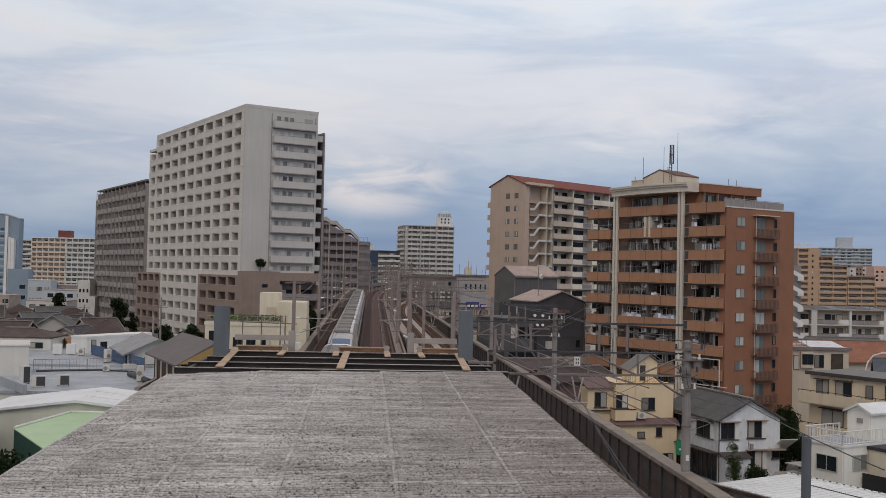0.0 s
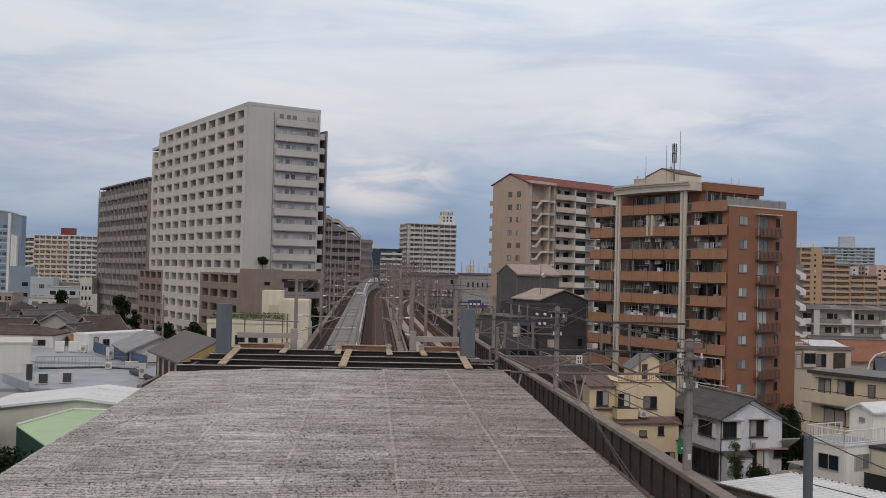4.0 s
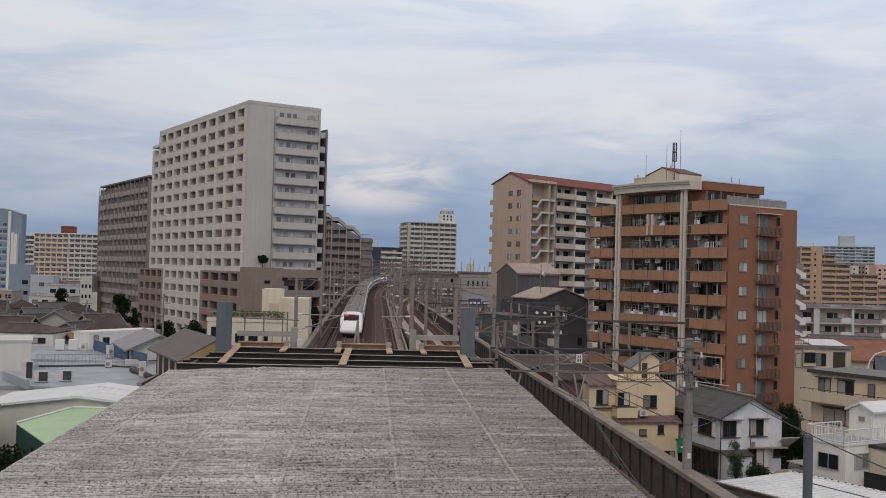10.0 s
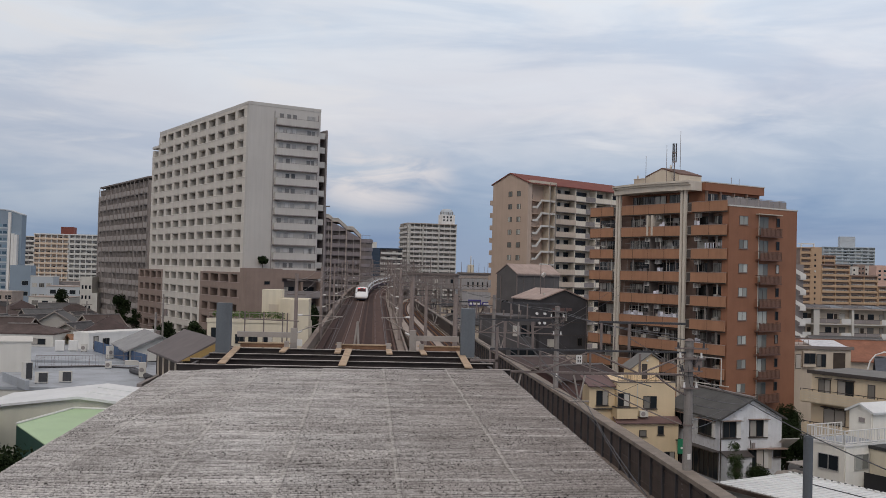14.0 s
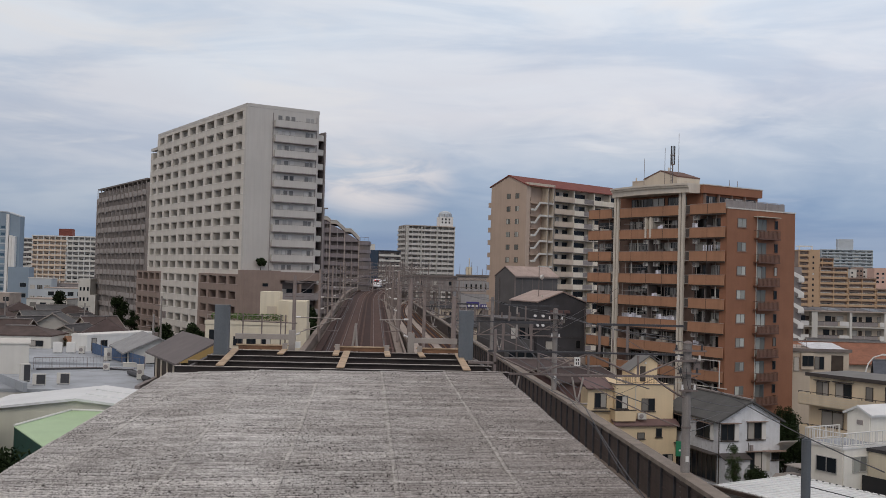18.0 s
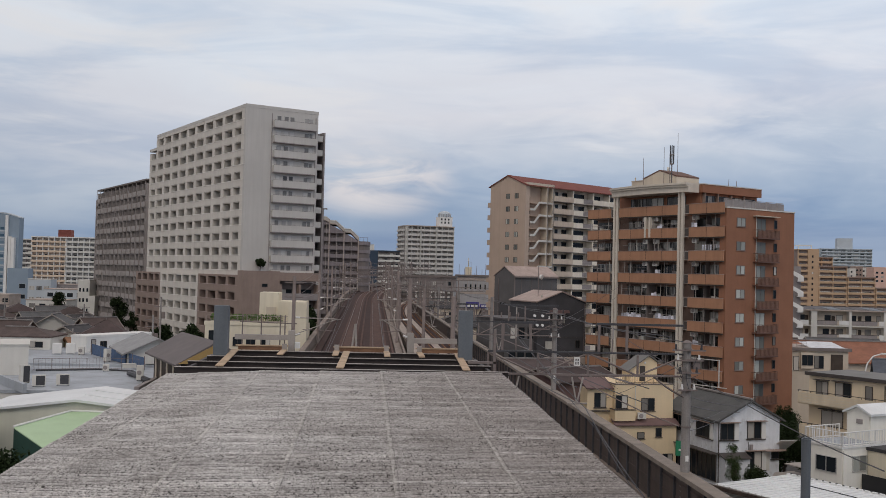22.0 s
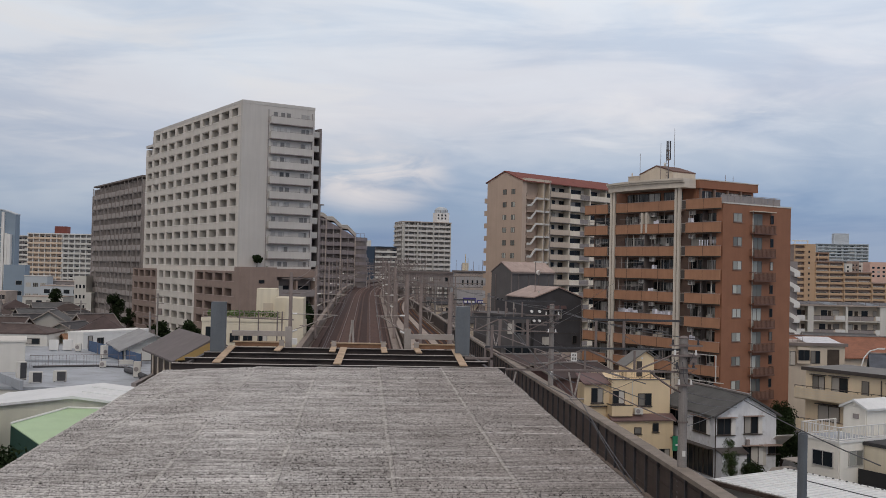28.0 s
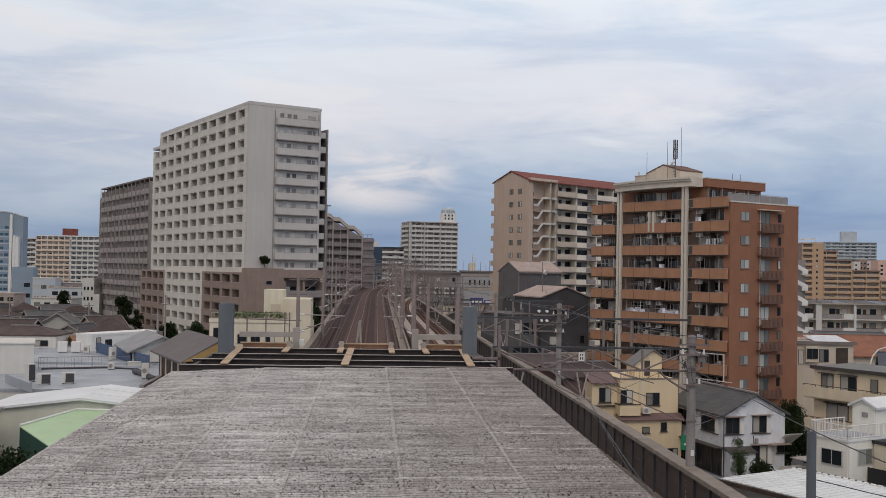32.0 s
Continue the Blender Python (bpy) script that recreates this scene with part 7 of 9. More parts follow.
def dark_houses():
    b = house("grey_gable_house", "slate-grey gabled house with a brown roof", pose(24.3, 161.7, 0, 0, 0, 38), 10.5, 4.6, 17.6, SLATE_LIGHT, SHEET_PINK, 1.5, "x", 0.15,
              windows=((0, 2.0, 12.2, 1.3, 1.2), (0, 6.0, 12.2, 1.3, 1.2), (3, 1.4, 11.8, 1.4, 1.4)))
    part("corner_trim", Shape().box(-0.05, 0.12, -0.05, 0.12, 0, 17.4), DARK_GREY, b)
    for u in (1.6, 4.1, 6.6, 9.1):
        part("siding_batten", Shape().box(u, u + 0.1, -0.05, -0.004, 0, 17.2), DARK_GREY, b)
    part("side_pipe", Shape().tube((-0.08, 3.6, 0), (-0.08, 3.6, 17.2), 0.06, 6), STEEL_GREY, b)
    part("eave_trim", Shape().box(-0.1, 10.6, -0.22, -0.05, 17.3, 17.5), DARK_GREY, b)
    part("annex", Shape().box(-3.5, 6, -5.5, -0.004, 0, 13.0), SLATE_WALL, b)
    for u in (-2.6, 0.2, 2.8):
        add_window(b, face_at(0, -5.5, 0), u, 10.4, 1.3, 1.5, GLASS_DARK, FRAME, 2, v=-0.02)
    b = house("dark_gable_house", "dark slate gabled house with a pale sheet roof", pose(23.5, 134.8, 0, 0, 0, 16), 7.4, 9, 14.1, SLATE_WALL, SHEET_PINK, 1.4, "y", 0.2)
    f = face_at(0, 0, 0)
    for u, z, w, h in ((2.0, 11.2, 0.9, 1.3), (3.3, 11.2, 0.9, 1.3), (1.2, 7.6, 1.2, 1.2), (5.9, 7.8, 0.7, 1.1)):
        add_window(b, f, u, z, w, h, GLASS_NET, FRAME, 1, v=-0.03)
    part("awning", Shape().wedge([(1.8, 12.65), (4.6, 12.65), (4.5, 13.05), (1.9, 13.05)], -0.7, -0.004), RED_TRIM, b)
    part("canopy", Shape().box(1.0, 7.0, -1.2, -0.004, 5.6, 6.6), PALE_CONCRETE, b)
    part("annex", Shape().box(-4.4, -0.004, 1.0, 11, 0, 11.6), SLATE_LIGHT, b)
    part("annex_roof", Shape().box(-4.6, -0.002, 0.8, 11.2, 11.602, 11.8), SLATE_LIGHT, b)
    for u in (-3.6, -2.3, -1.0):
        part("vent", Shape().tube((u, 4, 11.8), (u, 4, 12.5), 0.12, 8), STEEL_GREY, b)
        add_window(b, face_at(0, 1.0, 0), u, 9.0, 0.9, 1.6, GLASS_DARK, FRAME, 1, v=-0.03)
        add_window(b, face_at(0, 1.0, 0), u - 0.2, 5.8, 1.1, 1.6, GLASS_DARK, FRAME, 1, v=-0.03)
    for u in (1.2, 2.6, 4.0, 5.4):
        part("roof_vent", Shape().tube((u, 1.2, 14.2), (u, 1.2, 14.9), 0.1, 8).tube((u, 1.2, 14.9), (u, 1.2, 15.0), 0.16, 8), OFFWHITE, b)
    for z in (3.2, 5.2, 7.2, 9.2, 11.0):
        part("siding_joint", Shape().box(0.02, 7.38, -0.03, -0.004, z, z + 0.06), FRAME, b)
    part("downpipe", Shape().tube((7.2, -0.08, 0), (7.2, -0.08, 13.9), 0.05, 6), STEEL_GREY, b)
    part("antenna_pole", Shape().tube((1.5, 3, 14.0), (1.5, 3, 19.0), 0.05), STEEL_GREY, b)
    part("dish", Shape().tube((1.7, 2.8, 17.6), (1.85, 2.55, 17.5), 0.3, 12, 0.36), WHITE, b)
    house("low_dark_house", "low dark house behind the noise wall", pose(15.8, 104, 0, 0, 0, 4), 6.4, 10, 7.4, SLATE_WALL, TILE_PLUM, 0.9, "x", 0.3, windows=((0, 1, 5.4, 1.8, 1.4), (0, 3.6, 5.4, 1.8, 1.4)))
    house("plum_house", "low plum-brown house behind the noise wall", pose(19.5, 98, 0, 0, 0, 28), 8, 7, 7.0, RED_TRIM, TILE_PLUM, 1.0, "x", 0.3)


def near_houses():
    dark_houses()
    yellow_house()
    white_house()
    sand_house()
    white_terrace_house()
    ribbed_shed()
    west_side()
    tiled_district()


FAR.append(True)
far_city()
FAR.clear()
brown_block()
near_houses()


# ---- overhead line ----
def mast(x, y, z0, z1, r=0.19, label="grey concrete catenary mast", group="catenary masts"):
    return solo("catenary_mast", Shape().tube((0, 0, 0), (0, 0, z1 - z0), r * 1.1, 10, r * 0.85), MAST, label, "mast", pose(x, y, z0), group, smooth=False)


def cantilever(parent, x0, y, z, x1):
    """Hinged bracket from a mast at x0 to the wire at x1: two tubes, a steady arm and insulators."""
    d = 1 if x1 > x0 else -1
    part("top_tube", Shape().tube((x0, y, z + 6.3), (x1 + 0.3 * d, y, z + 6.2), 0.05, 6), STEEL_PALE, parent)
    part("stay_tube", Shape().tube((x0, y, z + 4.6), (x1 - 0.2 * d, y, z + 6.15), 0.05, 6), STEEL_PALE, parent)
    part("steady_arm", Shape().tube((x0 + 0.9 * d, y, z + 5.15), (x1, y, z + 5.05), 0.035, 6), STEEL_GREY, parent)
    for zz in (6.3, 4.6):
        part("insulator", Shape().tube((x0 + 0.2 * d, y, z + zz), (x0 + 0.65 * d, y, z + zz + (0.15 if zz < 5 else 0)), 0.09, 8), PORCELAIN, parent)


def express_masts():
    for k, y in enumerate((97, 143, 188, 232, 275, 316, 356, 395, 432, 468)):
        x, z = express_line(y)
        for o, wire in ((-4.25, 0.0), (7.0, 4.3)):
            m = mast(x + o, y, z - 0.25, z + 10.3, 0.19)
            h = thing("cantilever_bracket", "pale steel catenary bracket with insulators", "catenary bracket", group="catenary brackets")
            cantilever(h, x + o, y, z, x + wire)
            for zz in (8.2, 9.6):
                part("cross_arm", Shape().box(x + o - 0.9, x + o + 0.9, y - 0.06, y + 0.06, z + zz, z + zz + 0.1), STEEL_GREY, h)
        if k >= 2:
            right = 6.95 if k < 4 else 7.0 + 9.5 + local_line(y)[0] - (x + 2.6)
            g = thing("catenary_gantry", "grey lattice gantry over the tracks", "gantry", group="catenary gantries")
            for zz in (7.0, 8.0):
                part("chord", Shape().box(x - 4.2, x + right, y + 0.2, y + 0.36, z + zz, z + zz + 0.13), STEEL_GREY, g)
            n = round(right + 4.2)
            for i in range(n):
                part("web", Shape().tube((x - 4.2 + i, y + 0.28, z + 7.05 + 1.0 * (i % 2)), (x - 3.2 + i, y + 0.28, z + 8.05 - 1.0 * (i % 2)), 0.05, 4), STEEL_GREY, g)
            for i in range(0, n, 3):
                part("top_post", Shape().tube((x - 3.7 + i, y + 0.28, z + 8.1), (x - 3.7 + i, y + 0.28, z + 10.0 + (i % 2) * 0.8), 0.06, 5), STEEL_GREY, g)
                part("hanger", Shape().tube((x - 3.2 + i, y + 0.28, z + 7.0), (x - 3.2 + i, y + 0.28, z + 5.6), 0.05, 5), STEEL_PALE, g)


def span(name, label, pts, r, mat, sag=0.0, group="overhead wires"):
    """A wire through the points, hanging a little between them."""
    out = []
    for p, q in zip(pts, pts[1:]):
        p, q = Vector(p), Vector(q)
        n = 5 if sag else 1
        for i in range(n):
            t = i / n
            c = p.lerp(q, t)
            c.z -= sag * 4 * t * (1 - t)
            out.append(c)
    out.append(Vector(pts[-1]))
    return solo(name, Shape().rope(out, r, 4), mat, label, "wire", group=group)


def express_wires():
    ys = (46, 97, 143, 188, 232, 275, 316, 356, 395, 432, 468)
    for o in (0.0, 4.3):
        for zz, sag, r in ((5.05, 0.0, 0.02), (6.1, 0.7, 0.022)):
            span("contact_wire", "thin dark overhead wire above the express track", [(express_line(y)[0] + o, y, express_line(y)[1] + zz) for y in ys], r, STEEL_DARK, sag)
    for o in (-5.1, -3.4, 6.2, 7.8):
        for zz in (8.3, 9.7):
            span("feeder_wire", "thin grey feeder wire beside the express line", [(express_line(y)[0] + o, y, express_line(y)[1] + zz) for y in ys[1:]], 0.025, STEEL_GREY, 0.5)


def local_gantry(y, x0, x1, z, frames=True):
    """Truss gantry across the local tracks, with upright frames on top."""
    g = thing("local_gantry", "dark grey truss gantry across the local tracks", "gantry", group="local gantries")
    s0 = local_line(y)[0]
    x0, x1 = x0 + s0, x1 + s0
    part("upper_chord", Shape().box(x0, x1, y - 0.05, y + 0.05, z + 0.04, z + 0.12), STEEL_DARK, g)
    part("lower_chord", Shape().box(x0, x1, y - 0.05, y + 0.05, z - 0.94, z - 0.86), STEEL_GREY, g)
    n = max(3, round((x1 - x0) / 2.2))
    st = (x1 - x0) / n
    for i in range(n):
        a, b_ = (z - 0.9, z + 0.05) if i % 2 else (z + 0.05, z - 0.9)
        part("diagonal", Shape().tube((x0 + i * st, y, a), (x0 + (i + 1) * st, y, b_), 0.045, 6), STEEL_GREY, g)
        part("upright", Shape().box(x0 + i * st - 0.04, x0 + i * st + 0.04, y - 0.05, y + 0.05, z - 0.86, z), STEEL_GREY, g)
    if frames:
        for xa in (x0 + 0.25 * (x1 - x0) - 1.6, x0 + 0.62 * (x1 - x0) - 0.6):
            for xx in (xa, xa + 1.25):
                part("frame_post", Shape().box(xx - 0.05, xx + 0.05, y - 0.05, y + 0.05, z + 0.13, z + 1.3), STEEL_GREY, g)
            part("frame_top", Shape().box(xa - 0.1, xa + (3.8 if xa > x0 + 3 else 1.5), y - 0.05, y + 0.05, z + 1.3, z + 1.4), STEEL_DARK, g)
            part("insulator_stack", Shape().tube((xa + 0.6, y, z + 0.7), (xa + 0.6, y, z + 1.1), 0.055, 8).tube((xa + 0.6, y, z + 1.1), (xa + 0.6, y, z + 1.25), 0.04, 6), STEEL_PALE, g)
            part("strut", Shape().tube((xa + 0.6, y, z + 0.13), (xa + 0.6, y, z + 0.7), 0.03, 6), STEEL_GREY, g)
    for xx in (x0 + (x1 - x0) * 0.42, x0 + (x1 - x0) * 0.1):
        part("hanger", Shape().tube((xx, y, z - 1.0), (xx + 0.22, y, z - 2.1), 0.04, 6), STEEL_PALE, g)
        part("hanger", Shape().tube((xx + 0.5, y, z - 1.0), (xx + 0.26, y, z - 2.1), 0.04, 6), STEEL_PALE, g)
        part("hanger_insulator", Shape().tube((xx - 0.2, y, z - 2.15), (xx + 0.7, y, z - 2.15), 0.04, 6), STEEL_PALE, g)
    return g


def mast_gear(x, y, top):
    """Clamps, cross arms, insulators, a switch box and loose cable loops on a mast's head."""
    g = thing("mast_head_gear", "dark clamps, insulators and cable loops on the mast head", "mast fittings", pose(x, y, 0), "mast fittings")
    rng = random.Random(int(y))
    for k, z in enumerate((top - 0.35, top - 0.8, top - 1.35, top - 2.1)):
        part("clamp", Shape().tube((0, 0, z), (0, 0, z + 0.09), 0.23, 12), STEEL_GREY, g)
        part("cross_arm", Shape().box(-0.75 + 0.1 * k, 0.75 - 0.12 * k, -0.34, -0.27, z, z + 0.07), STEEL_GREY, g)
        for u in (-0.6 + 0.1 * k, 0.55 - 0.1 * k):
            part("insulator", Shape().tube((u, -0.3, z + 0.07), (u, -0.3, z + 0.16), 0.06, 8).tube((u, -0.3, z + 0.16), (u, -0.3, z + 0.3), 0.045, 8), PORCELAIN if k % 2 else STEEL_DARK, g)
    part("switch_box", Shape().box(0.2, 0.5, -0.28, 0.02, top - 1.15, top - 0.7), STEEL_GREY, g)
    part("cap", Shape().tube((0, 0, top), (0, 0, top + 0.1), 0.22, 12, 0.1), STEEL_GREY, g)
    for k in range(4):
        a = Vector((rng.uniform(-0.6, 0.6), -0.32, top - rng.uniform(0.1, 1.2)))
        b_ = Vector((rng.uniform(-0.6, 0.6), -0.32, top - rng.uniform(0.8, 2.4)))
        mid = (a + b_) / 2 + Vector((rng.uniform(-0.35, 0.35), -0.08, -0.3))
        part("cable_loop", Shape().rope([a, a.lerp(mid, 0.5) + Vector((0, 0, -0.08)), mid, mid.lerp(b_, 0.5) + Vector((0, 0, -0.08)), b_], 0.014, 5), STEEL_DARK, g)
    part("number_plate", Shape().box(-0.07, 0.07, -0.25, -0.23, top - 5.2, top - 4.95), WHITE, g)


def local_overhead():
    for y in (43.3, 74.3, 112, 152, 195, 240, 285, 330):
        s0 = local_line(y)[0]
        top = 14.75 if y < 60 else 15.1
        mm = solo("catenary_mast", Shape().tube((0, 0, 0), (0, 0, top - 6.0), 0.215, 12, 0.18), MAST_GREY, "weathered grey concrete mast beside the noise wall", "mast", pose(s0 + 14.3, y, 6.0), "local masts")
        for k, zz in enumerate((8.4, 11.0, 13.4)):
            part("band", Shape().tube((0, 0, zz - 6.0), (0, 0, zz - 5.92), 0.23, 10), STEEL_GREY, mm)
        rings = 18 if y < 60 else 9
        for k in range(rings):
            zz = (k + 0.5) * (top - 6.0) / rings
            part("joint_ring", Shape().tube((0, 0, zz), (0, 0, zz + 0.03), 0.225 - 0.035 * zz / 8.7, 12), MAST_GREY, mm)
        if y < 80:
            mast_gear(s0 + 14.3, y, top)
        if y > 60:
            mast(s0 + 6.6, y, 6.2, top + 0.8, 0.2, "weathered grey concrete mast between the lines", "local masts")
            local_gantry(y, 6.6, 14.3, 14.0 if y < 100 else 13.8, y < 80)
    local_gantry(43.3, 5.4, 14.3, 14.15)
    sign = thing("gantry_sign", "small white sign plate with dark marks on the gantry", "sign", pose(9.31, 43.1, 13.66))
    part("plate", Shape().box(-0.13, 0.13, -0.02, 0.02, 0, 0.38), WHITE, sign)
    for i, (a, b_) in enumerate(((0.23, 0.31), (0.06, 0.17))):
        for u in (-0.07, 0.025):
            part("mark", Shape().box(u, u + 0.045, -0.026, -0.021, a, b_), BLACK, sign)
    near = solo("steel_pole", Shape().tube((0, 0, 0), (0, 0, 11.9), 0.17, 12).tube((0, 0, 11.9), (0, 0, 11.95), 0.12, 12), BLUE_GREY, "plain blue-grey steel pole", "pole", pose(16.02, 35.0, 0))
    ys = (43.3, 74.3, 112, 152, 195, 240, 285, 330)
    for o, zz in ((9.4, 12.0), (9.4, 12.7), (12.6, 12.0), (12.6, 12.7), (13.6, 15.0), (15.0, 14.7)):
        span("local_wire", "thin dark overhead wire above the local tracks", [(local_line(y)[0] + o, y, zz) for y in ys], 0.022, STEEL_DARK, 0.25)
    # wires coming down towards the platform roof
    for pts, r in (([(7.91, 55, 14.77), (7.22, 32, 13.29), (6.35, 22, 12.63)], 0.016), ([(16.06, 60, 13.79), (15.66, 40, 12.51), (15.17, 28, 12.11)], 0.02), ([(12.77, 43.4, 13.27), (14.3, 43.2, 12.3)], 0.045),
                   ([(11.51, 50, 12.08), (13.9, 43, 11.1)], 0.03), ([(8.2, 52, 14.3), (7.6, 32, 12.6), (6.9, 22, 11.7)], 0.014),
                   ([(10.0, 74.3, 12.9), (11.8, 43.3, 12.9)], 0.03), ([(13.8, 74.3, 13.6), (30, 117, 16.5)], 0.02), ([(13.8, 74.3, 13.2), (30, 117, 15.4)], 0.015),
                   ([(16.2, 35, 10.2), (24, 30, 9.2)], 0.018), ([(16.2, 35, 9.6), (24, 30, 8.6)], 0.018), ([(14.3, 43.3, 11.2), (30, 82, 6.5)], 0.018), ([(14.3, 43.3, 10.8), (30, 82, 6.0)], 0.018),
                   ([(14.3, 43.3, 12.4), (24, 62, 9.6)], 0.014), ([(14.3, 43.3, 12.0), (24, 62, 9.2)], 0.014), ([(14.3, 74.3, 12.6), (23, 89, 7.6)], 0.02), ([(14.3, 43.3, 13.9), (22, 89.5, 6.6)], 0.016)):
        span("drop_wire", "grey overhead wire coming down beside the platform roof", pts, r, STEEL_GREY if r > 0.028 else STEEL_DARK, 0.1)
    # arm with insulators on the second mast
    arm = thing("insulator_arm", "white insulators on the concrete mast", "insulator", pose(13.8, 74.2, 0))
    for i, (x, z) in enumerate(((-1.1, 14.6), (-0.5, 14.6), (-0.9, 13.9), (-0.5, 13.9))):
        part("insulator", Shape().tube((x, 0, z), (x, -0.35, z), 0.10, 10), PORCELAIN, arm)
    for z in (14.3, 13.6):
        part("arm", Shape().box(-1.5, 0.1, -0.1, 0.0, z - 0.05, z + 0.05), STEEL_GREY, arm)


def lineside():
    """Low dark houses and plant east of the line, and the posts and trusses of the far junction."""
    rng = random.Random(17)
    for k in range(16):
        y = 182 + 11 * k + rng.uniform(-3, 3)
        x = 17.5 + rng.uniform(0, 3) + (k % 3) * 8.5 + local_line(y)[0]
        if x + 9 > 0.155 * y + 12 and y < 235:
            continue
        h = rng.uniform(4.8, 8.2)
        house("lineside_house", "small grey-brown house beside the railway", pose(x, y, 0, 0, 0, rng.uniform(-12, 20)), rng.uniform(5, 8), rng.uniform(5, 8), h, rng.choice((MID_GREY, SLATE_LIGHT, BEIGE, OFFWHITE)),
              rng.choice((TILE_DARK, TILE_GREY, SHEET_BROWN)), rng.uniform(0.8, 1.8), rng.choice("xy"), 0.35, windows=((0, 1.0, h - 2.2, 1.4, 1.2), (0, 3.2, h - 2.2, 1.2, 1.2)), group="lineside houses")
    for k in range(34):
        y = 215 + 8.2 * k
        x0, z0 = express_line(y)
        x = (x0 + rng.choice((-7.5, 8.2, 9.5)) if k % 3 == 0 else local_line(y)[0] + rng.choice((14.6, 16.0, 18.5, 7.0)))
        h = rng.uniform(12.5, 17.5)
        p = solo("lineside_post", Shape().tube((0, 0, 0), (0, 0, h), 0.13, 7, 0.09), MAST, "slim grey post beside the tracks", "post", pose(x, y, 0), "lineside posts")
        part("cross_arm", Shape().box(-1.1, 1.1, -0.05, 0.05, h - 0.9, h - 0.8), STEEL_GREY, p)
        if k % 2:
            part("lower_arm", Shape().box(-0.8, 0.8, -0.05, 0.05, h - 2.2, h - 2.1), STEEL_PALE, p)
    for y, x0, x1, z in ((262, 14, 34, 13.2), (300, 16, 40, 15.8), (345, 2, 30, 15.4), (385, 6, 40, 15.8)):
        g = thing("junction_gantry", "long grey truss gantry over the far junction", "gantry", group="junction gantries")
        for zz in (0.0, 1.0):
            part("chord", Shape().box(x0, x1, y - 0.08, y + 0.08, z + zz, z + zz + 0.14), STEEL_GREY, g)
        n = round((x1 - x0) / 1.6)
        w = (x1 - x0) / n
        for i in range(n):
            part("web", Shape().tube((x0 + i * w, y, z + 0.07 + (i % 2)), (x0 + (i + 1) * w, y, z + 1.07 - (i % 2)), 0.05, 4), STEEL_GREY, g)
        for i in range(0, n, 5):
            part("hanger", Shape().tube((x0 + (i + 0.5) * w, y, z), (x0 + (i + 0.5) * w, y, z - 1.8), 0.06, 5), STEEL_PALE, g)
            part("top_post", Shape().tube((x0 + (i + 0.5) * w, y, z + 1.1), (x0 + (i + 0.5) * w, y, z + 2.4), 0.06, 5), STEEL_GREY, g)
        for x in (x0 + 0.2, (x0 + x1) / 2, x1 - 0.2):
            part("leg", Shape().tube((x, y, 0), (x, y, z), 0.2, 8), MAST, g)

    st = thing("junction_station", "dark trackside building raised over the local tracks", "railway building", pose(12.5, 402, 0, 0, 0, -4), kind="")
    part("wall", Shape().box(0, 38, 0, 9, 10.8, 16.6), MID_GREY, st)
    part("roof", Shape().box(-0.8, 38.8, -1.4, 9.6, 16.604, 17.2), DARK_GREY, st)
    for u in range(0, 38, 2):
        part("rib", Shape().box(u + 0.1, u + 0.35, -0.3, -0.004, 10.8, 16.5), STEEL_PALE if u % 4 else SLAB_GREY, st)
        if u % 6 == 2:
            add_window(st, face_at(0, 0, 0), u + 0.55, 13.2, 1.3, 1.6, GLASS, FRAME, 1, v=-0.02)
    for u in (0.5, 12.4, 24, 37):
        part("leg", Shape().box(u, u + 0.9, 1, 2, 0, 10.798), CONCRETE, st)


def lattice_masts():
    """Slim lattice masts of the junction, with cross arms, struts and white insulators."""
    rng = random.Random(23)
    for k in range(16):
        y = 226 + 11.5 * k
        x = local_line(y)[0] + (6.2, 15.2, 17.4, 11.0)[k % 4] + rng.uniform(-0.5, 0.5)
        h = rng.uniform(14.2, 17.2)
        g = thing("lattice_mast", "grey steel lattice mast with cross arms", "mast", pose(x, y, 0), "lattice masts")
        for u in (-0.3, 0.3):
            part("leg", Shape().box(u - 0.05, u + 0.05, -0.05, 0.05, 0, h), STEEL_GREY, g)
        web = Shape()
        for i in range(int(h / 0.8)):
            z = 0.8 * i
            web.tube((-0.3, 0, z), (0.3, 0, z + 0.8), 0.03, 4).tube((0.3, 0, z), (-0.3, 0, z + 0.8), 0.03, 4)
        part("lacing", web, STEEL_GREY, g)
        for z in (h - 0.5, h - 1.6, h - 2.9):
            w = rng.uniform(0.9, 2.6)
            d = rng.choice((-1, 1))
            part("cross_arm", Shape().box(min(0, d * w), max(0, d * w), -0.06, 0.06, z, z + 0.1), STEEL_GREY, g)
            part("strut", Shape().tube((0, 0, z - 0.9), (d * w * 0.9, 0, z), 0.04, 4), STEEL_PALE, g)
            part("insulator", Shape().tube((d * w * 0.8, 0, z - 0.35), (d * w * 0.8, 0, z), 0.1, 6), PORCELAIN if k % 3 == 0 else STEEL_GREY, g)
    for k in range(14):
        y0 = 205 + 16 * k
        x0 = local_line(y0)[0] + rng.uniform(4.5, 18)
        y1 = y0 + rng.uniform(30, 60)
        z = rng.uniform(12.2, 15.8)
        span("junction_wire", "thin grey wire over the far junction", [(x0, y0, z), (local_line(y1)[0] + rng.uniform(4.5, 18), y1, z + rng.uniform(-0.6, 0.6))], 0.045, STEEL_GREY, 0.3)


lineside()
lattice_masts()
express_masts()
express_wires()
local_overhead()


